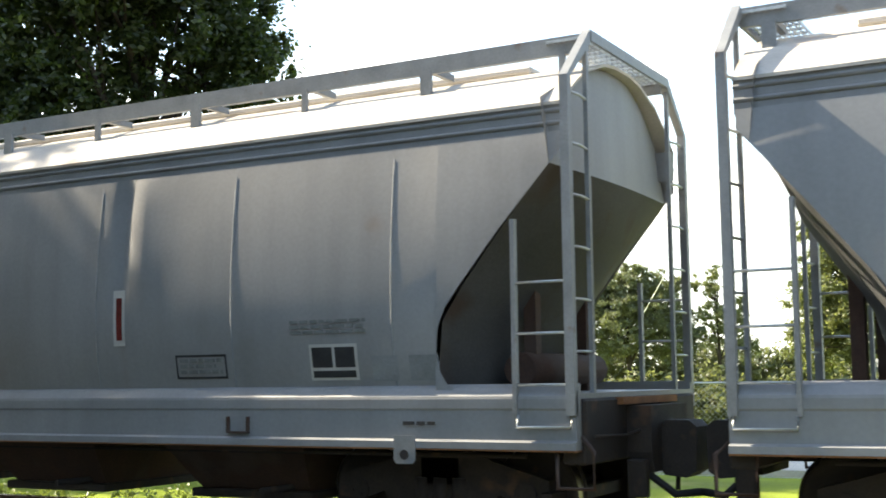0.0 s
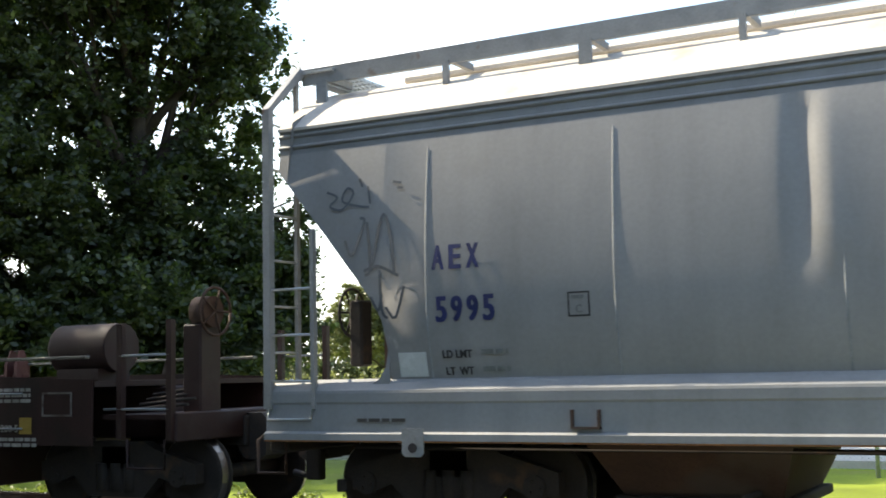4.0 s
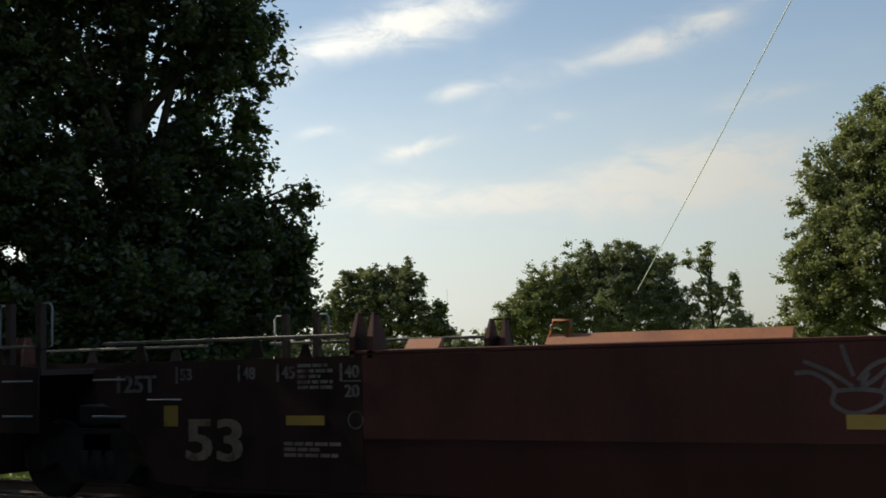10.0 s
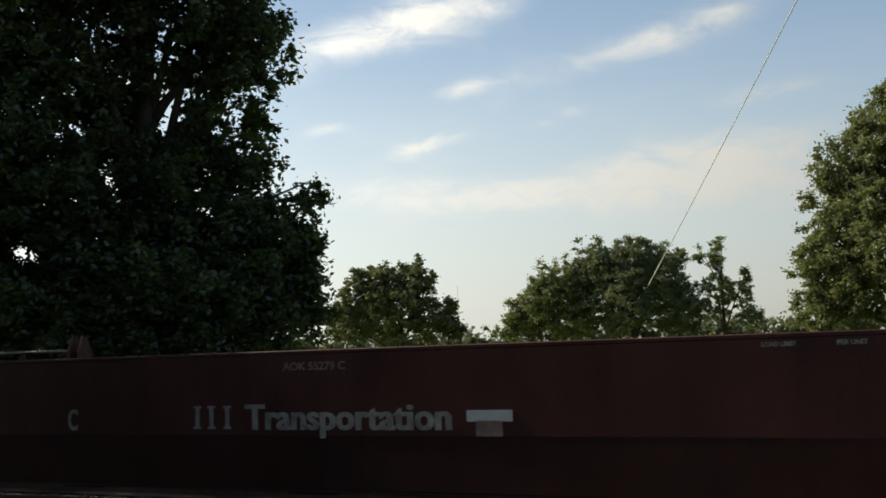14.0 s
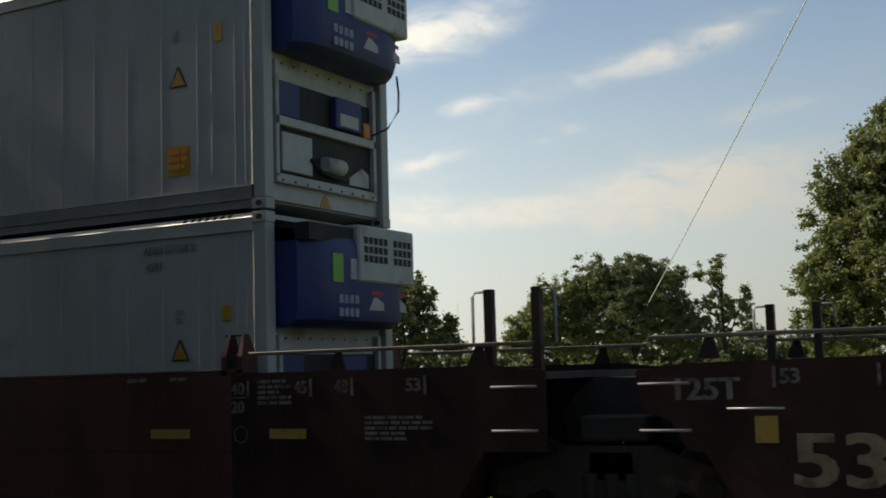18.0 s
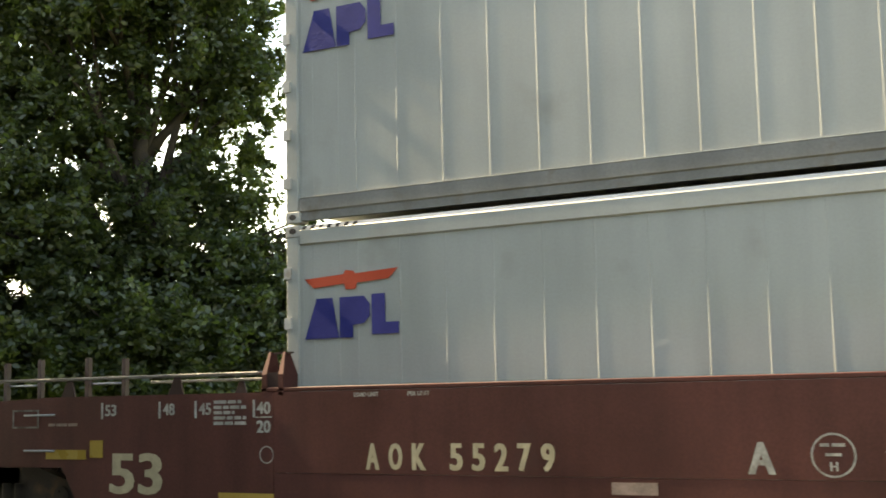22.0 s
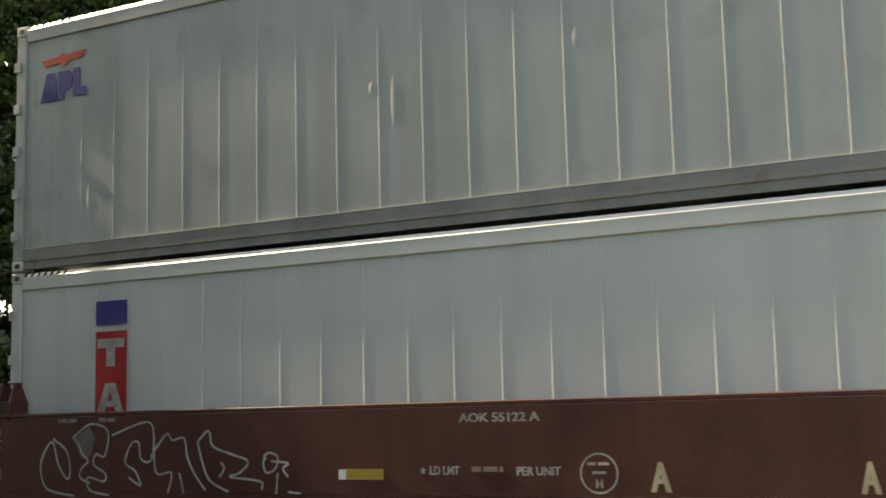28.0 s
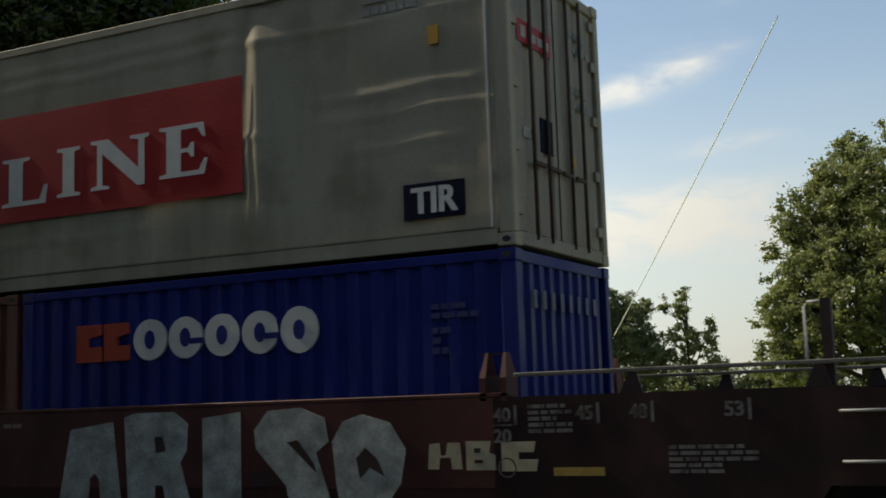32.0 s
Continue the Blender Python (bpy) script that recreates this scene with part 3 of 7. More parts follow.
def make_fence(y, x0, x1, step, h):
    f = tagged(new("chain_link_fence"), "grey chain link fence with galvanised posts along the grass", "fence")
    post = part("post", tube(B(), [(0, 0, GROUND_Z - 0.1), (0, 0, GROUND_Z + h + 0.05)], 0.04, 8), "galv", f)
    post.location = (x0, y, 0)
    n = int((x1 - x0) / step)
    for i in range(1, n + 1):
        again(post, f, pose(x0 + i * step, y, 0))
    part("top_rail", tube(B(), [(x0, y, GROUND_Z + h), (x1, y, GROUND_Z + h)], 0.025, 6), "galv", f)
    part("bottom_wire", tube(B(), [(x0, y, GROUND_Z + 0.12), (x1, y, GROUND_Z + 0.12)], 0.008, 4), "galv", f)
    bm = B()      # woven mesh as slanted wires
    s = 0.11
    k = int((x1 - x0) / s)
    for i in range(k):
        for d in (-1, 1):
            xa = x0 + i * s
            xb = xa + d * h
            if x0 <= xb <= x1:
                p, q = Vector((xa, y + d * 0.003, GROUND_Z + 0.1)), Vector((xb, y + d * 0.003, GROUND_Z + h))
                w = 0.0035
                vs = [bm.verts.new(c) for c in (p + Vector((-w, 0, 0)), p + Vector((w, 0, 0)), q + Vector((w, 0, 0)), q + Vector((-w, 0, 0)))]
                bm.faces.new(vs)
    part("wire_mesh", bm, "galv", f, "woven steel wire mesh")["kind"] = "stuff"


def leaf_mesh(name, centres, size, rng, material, parent, label=""):
    """Leaves as small folded blades scattered round the given clump centres (x, y, z, radius, count)."""
    V, F = [], []
    for cx, cy, cz, rad, cnt in centres:
        g = rng.normal(0, 1, (cnt, 3))
        g /= np.linalg.norm(g, axis=1)[:, None] + 1e-9
        t = rng.normal(0, 1, 3)
        t /= np.linalg.norm(t)
        k = np.clip(np.abs(rng.normal(0, 0.5, cnt)), 0, 1.1)[:, None]
        p = g * k * rad * np.array([1, 1, 0.7]) + t * rng.uniform(-0.9, 0.9, (cnt, 1)) * rad * 0.7 + (cx, cy, cz)
        a = rng.normal(0, 1, (cnt, 3))
        a[:, 2] *= 0.6
        a /= np.linalg.norm(a, axis=1)[:, None]
        b = rng.normal(0, 1, (cnt, 3))
        b -= (a * b).sum(1)[:, None] * a
        b /= np.linalg.norm(b, axis=1)[:, None]
        nrm = np.cross(a, b)
        sz = size * rng.uniform(0.6, 1.35, (cnt, 1))
        q = np.stack([p - a * sz, p + b * sz * 0.55 + nrm * sz * 0.15, p + a * sz, p - b * sz * 0.55 + nrm * sz * 0.15], 1)
        V.append(q.reshape(-1, 3))
    V = np.concatenate(V)
    n = len(V) // 4
    me = bpy.data.meshes.new(name)
    me.vertices.add(len(V))
    me.vertices.foreach_set("co", V.astype(np.float32).ravel())
    idx = np.arange(n)[:, None] * 4
    F = np.concatenate([idx + [0, 1, 2], idx + [0, 2, 3]], 1).reshape(-1, 3)
    me.loops.add(F.size)
    me.loops.foreach_set("vertex_index", F.ravel().astype(np.int32))
    me.polygons.add(len(F))
    me.polygons.foreach_set("loop_start", np.arange(len(F), dtype=np.int32) * 3)
    me.polygons.foreach_set("loop_total", np.full(len(F), 3, dtype=np.int32))
    me.update()
    me.validate()
    me.materials.append(M[material])
    ob = new(name, me)
    ob.parent = parent
    if label:
        ob["label"] = label
    return ob


def tree(az, dist, lobes, leaf, size, material, label, seed, trunk_r=0.25, voids=(), density=1.0, clump=0.9, name="tree", per=60, spray=1.22):
    """A tree at an angle left of +y and a distance. lobes: (sideways, deep, height, radius across, radius up) in metres about its foot."""
    rng = np.random.default_rng(seed)
    foot = way_of(az) * dist
    right, back = way_of(az - 90), way_of(az)
    t = tagged(new(name), label, "tree")
    t.location = (foot.x, foot.y, GROUND_Z)
    top = max(l[2] for l in lobes)
    bm = B()
    tube(bm, [(0, 0, -0.3), (0.05, 0, top * 0.3), (-0.1, 0.1, top * 0.6), (0.05, 0, top * 0.95)], trunk_r, 10, trunk_r * 0.25)
    part("trunk", bm, "bark", t, "dark grey-brown bark trunk")
    bm = B()
    for k, (u, d, h, ra, rh) in enumerate(lobes):
        p = right * u + back * d
        z0 = min(h * 0.75, top * (0.25 + 0.5 * ((k * 37) % 10) / 10))
        mid = p * 0.5 + Vector((0, 0, (z0 + h) / 2 + 0.2))
        tube(bm, [(0, 0, z0), mid, p + Vector((0, 0, h))], trunk_r * 0.4, 6, 0.02)
        for _ in range(3):
            g = Vector(rng.normal(0, 1, 3)).normalized()
            tube(bm, [mid, p + Vector((0, 0, h)) + Vector((g.x * ra, g.y * ra, g.z * rh)) * 0.8], trunk_r * 0.16, 5, 0.012)
    part("branchwork", bm, "bark", t)["kind"] = "stuff"
    cs = []
    for u, d, h, ra, rh in lobes:
        n = int(density * 9 * (ra / clump) ** 2 * max(1, rh / ra))
        for _ in range(n):
            g = rng.normal(0, 1, 3)
            g /= np.linalg.norm(g)
            r = rng.random() ** 0.33 * (1.0 + 0.45 * noise.noise(Vector((g[0] * 2.1 + u, g[2] * 2.1 + h, g[1] * 2.1 + seed))))
            if rng.random() < 0.12:
                r *= spray
            uu, dd, hh = u + g[0] * ra * r, d + g[1] * ra * r, h + g[2] * rh * r
            if hh < 0.4 or any(((uu - vu) / va) ** 2 + ((hh - vh) / vb) ** 2 < 1 for vu, vh, va, vb in voids):
                continue
            p = right * uu + back * dd
            cs.append((p.x, p.y, hh, clump * rng.uniform(0.5, 1.1), int(per * rng.uniform(0.6, 1.3))))
    leaf_mesh("crown", cs, size, rng, leaf, t, "crown of " + material)
    return t


def lobes_at(az0, dist, spots):
    """Crown lobes from angles: (azimuth, elevation, radius across in metres, radius up, depth)."""
    out = []
    for az, el, ra, rh, d in spots:
        u = math.tan(radians(az0 - az)) * dist
        h = EYE_Z - GROUND_Z + math.tan(radians(el)) * dist / math.cos(radians(az0 - az))
        out.append((u, d, h, ra, rh))
    return out


def make_trees():
    D = 34.9
    big = lobes_at(42.57, D, [(44.43, 3.54, 4.2, 2.6, 0), (39.8, 3.57, 3, 2.2, 0), (37.3, 2.66, 1.6, 1.7, 0), (36.95, 5.06, 1.3, 1.3, 0.2), (38.34, 7.07, 1.5, 1.5, 0), (41.67, 7.7, 2.6, 2, 0.6), (47.24, 7.21, 3.6, 2.8, 0),
                           (39.47, 10.02, 1.9, 1.6, 0.4), (38.38, 12.97, 1.6, 1.5, 0), (42.62, 11.84, 2.3, 2.2, 1.4), (47.28, 12.74, 3.4, 3, 0.5), (38.03, 15.37, 1.4, 1.3, 0), (40.8, 16.46, 2.4, 2.2, 0), (39.25, 18.78, 1.7, 1.6, 0),
                           (44.53, 19.22, 3.4, 2.6, 0.3), (44.3, 17.4, 1.7, 1.3, -2.0), (46.2, 16.6, 1.2, 1.0, -1.6), (42.6, 18.6, 1.2, 1.0, -1.6), (41.77, 22.92, 3, 2.5, 0), (50.6, 15.2, 3.2, 3.2, 1.5), (51.94, 8.12, 3.8, 3.6, 0), (46.43, 25.68, 3.0, 2.2, 1), (35.2, 7.75, 0.48, 0.5, 0), (35.3, 6.5, 0.6, 0.6, 0.1), (35.8, 5.0, 0.75, 0.8, 0), (35.4, 3.4, 0.5, 0.8, 0), (35.4, 2.0, 0.55, 0.9, 0), (43.48, 1.34, 4, 1.6, 0.5), (48.14, 1.5, 4, 1.8, 0), (52.85, 2.58, 4, 2.4, 0)])
    u = lambda az: math.tan(radians(42.57 - az)) * D
    h = lambda el: EYE_Z - GROUND_Z + math.tan(radians(el)) * D
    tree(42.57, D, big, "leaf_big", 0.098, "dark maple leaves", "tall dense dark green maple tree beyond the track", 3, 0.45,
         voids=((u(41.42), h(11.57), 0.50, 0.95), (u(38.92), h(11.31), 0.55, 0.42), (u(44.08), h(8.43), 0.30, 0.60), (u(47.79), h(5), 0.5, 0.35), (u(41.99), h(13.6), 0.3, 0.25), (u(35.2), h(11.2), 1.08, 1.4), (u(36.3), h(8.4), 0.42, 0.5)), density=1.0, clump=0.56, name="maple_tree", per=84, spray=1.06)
    D = 85.2
    tree(31.07, D, lobes_at(31.07, D, [(31.7, 1.96, 2.4, 2, 0), (30.42, 3.17, 1.5, 1.6, 0), (32.35, 3.24, 1.5, 1.4, 0), (31.34, 3.34, 1.3, 1.2, 0), (30.33, 4.05, 0.6, 0.9, 0), (30.9, 4.1, 0.35, 0.7, 0), (29.75, 3.3, 0.4, 0.7, 0), (31.9, 3.9, 0.4, 0.7, 0), (33.26, 2.87, 1.1, 1.3, 0), (29.86, 1.79, 1.4, 1.6, 0), (33.71, 1.58, 1.6, 1.6, 0), (32.99, 3.79, 0.6, 0.7, 0)]),
         "leaf_mid", 0.10, "green leaves", "medium green broadleaf tree behind the railway", 11, 0.22, density=0.85, clump=0.44, per=80, spray=1.45)
    tree(28.87, D, lobes_at(28.87, D, [(28.94, 1.61, 0.8, 1, 0), (28.77, 2.35, 0.45, 0.7, 0), (28.48, 1.16, 0.6, 0.6, 0)]), "leaf_mid", 0.12, "green leaves", "slim young green tree behind the railway", 12, 0.1, density=1.3, clump=0.38, per=50)
    D = 100.5
    tree(24.65, D, lobes_at(24.65, D, [(24.55, 2.1, 2, 2.2, 0), (23.64, 3.03, 2, 2, 0), (25.64, 1.64, 1.2, 1.3, 0), (24.74, 3.02, 0.9, 1, 0), (23.26, 1.66, 2.2, 2, 0), (26.1, 1.17, 0.8, 0.8, 0)]), "leaf_light", 0.10, "grey-green leaves", "bushy grey-green tree in hazy sunlight", 13, 0.2, density=1.3, clump=0.55, per=92)
    tree(20.33, D, lobes_at(20.33, D, [(20.69, 2.59, 3.4, 3.2, 0), (21.8, 3.87, 1.9, 1.8, 0), (20.15, 4.16, 2, 1.7, 0), (18.86, 3.53, 2.2, 2.2, 0), (18.29, 1.88, 2.4, 2, 0), (22.54, 3.32, 1.4, 1.8, 0)]), "leaf_far", 0.105, "dull green leaves", "broad rounded green tree in the distance", 14, 0.3, density=1.6, clump=0.62, per=92)
    tree(16.28, D, lobes_at(16.28, D, [(16.54, 2.35, 1.3, 2, 0), (16.55, 4.1, 0.8, 1.2, 0), (15.53, 2.45, 1.1, 1.2, 0), (15.25, 3.28, 0.5, 0.6, 0), (17.3, 4.28, 0.5, 0.6, 0), (15.15, 1.35, 1.2, 0.9, 0), (16.38, 4.84, 0.4, 0.5, 0)]), "leaf_light", 0.095, "pale green leaves", "spindly open poplar with pale green leaves", 15, 0.16, density=0.75, clump=0.45, per=72)
    D = 50.2
    tree(8.65, D, lobes_at(8.65, D, [(8.93, 4.26, 2.9, 2.8, 0), (10.72, 5.62, 1.5, 1.8, 0), (11.45, 3.32, 1.2, 1.8, 0), (10.92, 7.82, 0.9, 1, 0), (8.87, 8.76, 1.6, 1.6, 0), (9.81, 9.3, 0.6, 0.7, 0), (6.14, 7.5, 3.2, 3.2, 0), (5.64, 3.37, 3.2, 3, 0), (11.66, 7.08, 0.4, 0.5, 0), (11.83, 4.78, 0.5, 0.6, 0), (11.43, 1.48, 1.6, 1.3, 0), (8.51, 10.42, 0.7, 0.8, 0)]),
         "leaf_light", 0.074, "bright green leaves", "large bright green ash tree in sunlight", 16, 0.3, density=1.35, clump=0.48, per=110)
    D = 109.2
    for i in range(26):
        az, w = 9.8 + i * 1.2 + random.uniform(-0.3, 0.3), random.uniform(1.4, 2.0)
        k = random.uniform(0.75, 1.05) if 25.8 < az < 28.8 else random.uniform(0.95, 1.45)
        tree(az, D, [(0, 0, 2.4 * k, w, 1.9 * k), (w * 0.8, 0, 1.9, w * 0.7, 1.6), (-w * 0.7, 0, 2.0, w * 0.7, 1.6)], "leaf_far", 0.16, "green leaves", "low distant green bush at the field's edge", 30 + i, 0.12, density=1.0, clump=0.6, name="bush", per=26)
    for i in range(17):
        x, yb = -38 + i * 2.8 + random.uniform(-0.5, 0.5), 45 + random.uniform(-1, 1)
        az, d = math.degrees(math.atan2(-x, yb)), math.hypot(x, yb)
        w = random.uniform(1.1, 1.5)
        tree(az, d, [(0, 0, 1.2, w, 1.1), (w * 0.8, 0, 0.9, w * 0.7, 0.9), (-w * 0.7, 0.2, 1.0, w * 0.7, 0.9)], "leaf_mid", 0.10, "dull green leaves", "low green hedge bush behind the fence", 60 + i, 0.06, density=0.9, clump=0.42, name="hedge_bush", per=40)


def make_distance():
    # slanting guy cable and far mast
    p0, p1 = way_of(19.59, 2.97) * 74 + Vector((0, 0, EYE_Z)), way_of(11.36, 16.84) * 44 + Vector((0, 0, EYE_Z))
    tagged(part("cable", tube(B(), [p0.lerp(p1, k / 60) + Vector((0, 0, -0.35 * (k / 60) * (1 - k / 60))) for k in range(61)], 0.024, 8), "wire"), "thin grey slanting guy cable against the sky", "cable")
    base = way_of(28.4) * 175
    tagged(part("mast", tube(B(), [(base.x, base.y, GROUND_Z), (base.x, base.y, 11.4)], 0.08, 6, 0.04), "wire"), "thin distant radio mast", "mast")


def make_shade():
    """Unseen trees added for shade: two sunward, four near the camera, a row behind."""
    k = way_of(SUN_AZ, SUN_EL)
    for x, y, z, r, seed, dens in ((-15.5, 9.9, 3.4, 4.2, 91, 0.5), (-21.5, 24.3, 5.0, 6.4, 92, 1.9)):
        reach = 14.0 if seed == 91 else 18.0
        p = Vector((x, y, z)) + k * reach
        az, d = math.degrees(math.atan2(-p.x, p.y)), math.hypot(p.x, p.y)
        h = p.z - GROUND_Z
        tree(az, d, [(0, 0, h, r, r * 0.8), (r * 0.6, 0, h - 1.5, r * 0.7, r * 0.6), (-r * 0.6, 0.5, h - 1.2, r * 0.7, r * 0.6), (0, 0, h + r * 0.6, r * 0.6, r * 0.5)], "leaf_big", 0.16, "green leaves", "unseen leafy tree added to block the sun", seed, 0.3, density=dens, clump=0.9, name="shade_tree", per=46)
    # dense unseen trees, added to dim the train's near side
    for i, (x, y) in enumerate(((-11.0, 0.6), (-14.5, 5.5), (-18, 0), (14.0, 0.5))):
        az, d = math.degrees(math.atan2(-x, y)), math.hypot(x, y)
        tree(az, d, [(0, 0, 2.2, 2.8, 2.0), (0.3, 0, 5.4, 3.0, 2.6), (-0.3, 0, 8.6, 2.6, 2.2), (0, 0, 11.4, 1.8, 1.8)], "leaf_big", 0.22, "dark green leaves", "unseen dense tree added to dim light on the train", 120 + i, 0.25, density=1.25, clump=0.9, name="occluder_tree", per=42)
    for i in range(9):
        x = -36 + i * 9 + random.uniform(-1, 1)
        y = -24 + random.uniform(-2, 2)
        az, d = math.degrees(math.atan2(-x, y)), math.hypot(x, y)
        tree(az, d, [(0, 0, 4.0, 4.2, 3.6), (0.8, 0, 8.5, 3.6, 3.4), (-0.6, 0, 12.5, 2.4, 2.4)], "leaf_big", 0.30, "dark green leaves", "unseen tall tree added behind the camera to close off the sky", 100 + i, 0.3, density=0.6, clump=1.2, name="occluder_tree", per=40)


make_ground()
make_shade()
make_fence(23.6, -30, 14, 2.6, 1.90)
make_trees()
make_distance()


def make_weeds():
    """Tufts of weeds along the far edge of the ballast."""
    rng = np.random.default_rng(8)
    cs = []
    for _ in range(150):
        x, h = rng.uniform(-18, 8), rng.uniform(0.15, 0.5)
        y = rng.uniform(14.1, 16.0)
        for k in range(3):
            cs.append((x + rng.normal(0, 0.08), y + rng.normal(0, 0.08), GROUND_Z + h * (0.3 + 0.3 * k), 0.16, 22))
    w = leaf_mesh("weeds", cs, 0.04, rng, "weed", None)
    tagged(w, "green weeds along the edge of the ballast", "weeds", kind="stuff")


make_weeds()
# ---- running gear ----
def truck(parent, x):
    """A two-axle freight truck under a car."""
    bm = B()
    for s in (-1, 1):
        y0, y1 = (0.93 * s - 0.07, 0.93 * s + 0.07)
        prism(bm, [(-1.12, 0.36), (-1.12, 0.56), (-0.55, 0.72), (-0.42, 0.80), (0.42, 0.80), (0.55, 0.72), (1.12, 0.56), (1.12, 0.36), (0.85, 0.34), (0.62, 0.42), (0.40, 0.20), (-0.40, 0.20), (-0.62, 0.42), (-0.85, 0.34)], y0, y1)
    box(bm, -0.2, 0.2, -1.0, 1.0, 0.5, 0.74)
    fr = part("truck_frame", bm, "grime", parent, "grimy cast steel truck frame")
    fr.location = (x, 0, 0)
    for s in (-1, 1):
        for k in (-0.2, 0, 0.2):
            part("spring", tube(B(), [(k, s * 0.97, 0.26), (k, s * 0.97, 0.56)], 0.08, 8), "grime", fr)
    for ax in (-0.89, 0.89):
        bm = B()
        for s in (-1, 1):
            ys = s * 0.72
            rings = []
            for r, dy in [(0.10, 0.07), (0.30, 0.045), (0.36, 0.065), (0.42, 0.065), (0.43, -0.02), (0.46, -0.03), (0.46, -0.06), (0.36, -0.06), (0.30, -0.03), (0.1, -0.06)]:
                rings.append([bm.verts.new((math.cos(2 * math.pi * k / 28) * r, ys + s * dy, math.sin(2 * math.pi * k / 28) * r)) for k in range(28)])
            for a, b in zip(rings, rings[1:]):
                for k in range(28):
                    bm.faces.new((a[k], a[(k + 1) % 28], b[(k + 1) % 28], b[k])).smooth = True
            tube(bm, [(0, s * 0.8, 0), (0, s * 1.04, 0)], 0.11, 12)
            for k in range(3):
                a = k * 2.094
                tube(bm, [(math.cos(a) * 0.06, s * 1.04, math.sin(a) * 0.06), (math.cos(a) * 0.06, s * 1.06, math.sin(a) * 0.06)], 0.018, 6)
        tube(bm, [(0, -0.9, 0), (0, 0.9, 0)], 0.08, 10)
        bmesh.ops.recalc_face_normals(bm, faces=bm.faces)
        w = part("wheelset", bm, "grime", fr, "dark steel wheels on an axle")
        w.location = (ax, 0, 0.43)
        WHEELS.append((w, ax))
        for s in (-1, 1):
            bm = B()
            n = 32
            for k in range(n):
                a0, a1 = 2 * math.pi * k / n, 2 * math.pi * (k + 1) / n
                vs = [bm.verts.new((math.cos(a) * r, s * y, math.sin(a) * r)) for a, r, y in ((a0, 0.423, 0.787), (a1, 0.423, 0.787), (a1, 0.437, 0.70), (a0, 0.437, 0.70))]
                bm.faces.new(vs).smooth = True
            # the worn running tread
            part("tread", bm, "tread", w, "bright worn wheel tread")
    return fr


def coupler(parent, x, d):
    bm = B()
    box(bm, min(x, x - d * 0.9), max(x, x - d * 0.9), -0.13, 0.13, 0.72, 0.98, 0.02)
    c = part("coupler", bm, "grime", parent, "rusty knuckle coupler")
    head = [(-0.06, 0.72), (0.04, 0.58), (0.24, 0.56), (0.34, 0.62), (0.35, 1.02), (0.28, 1.08), (0.06, 1.08), (-0.06, 0.98)]
    part("coupler_head", prism(B(), [(x + d * a, z) for a, z in head], -0.24, 0.14), "grime", c, "cast coupler head")
    part("knuckle", prism(B(), [(x + d * a, z) for a, z in ((0.20, 0.66), (0.36, 0.68), (0.36, 0.98), (0.20, 1.0))], 0.142, 0.26), "grime", c)
    part("lifter_rod", tube(B(), [(x + d * 0.12, -0.1, 0.57), (x + d * 0.12, -0.12, 0.44)], 0.022, 6), "grime", c)
    return c


# ---- covered hopper ----
def hopper_y(z):
    """Half width of the curved side at a height."""
    if z > 2.2:
        return 1.615 - 0.10 * ((z - 2.2) / 1.4) ** 2
    return 1.615 - 0.115 * ((2.2 - z) / 0.83) ** 2


def hopper_low(x):
    """Lower edge of the side sheet."""
    a = abs(x)
    if a <= 6.84:
        return 1.37
    pts = [(6.84, 1.70), (6.88, 1.95), (6.96, 2.12), (7.1, 2.30), (7.5, 2.79), (8.08, 3.46)]
    for (x0, z0), (x1, z1) in zip(pts, pts[1:]):
        if a <= x1:
            return z0 + (z1 - z0) * (a - x0) / (x1 - x0)
    return 3.46


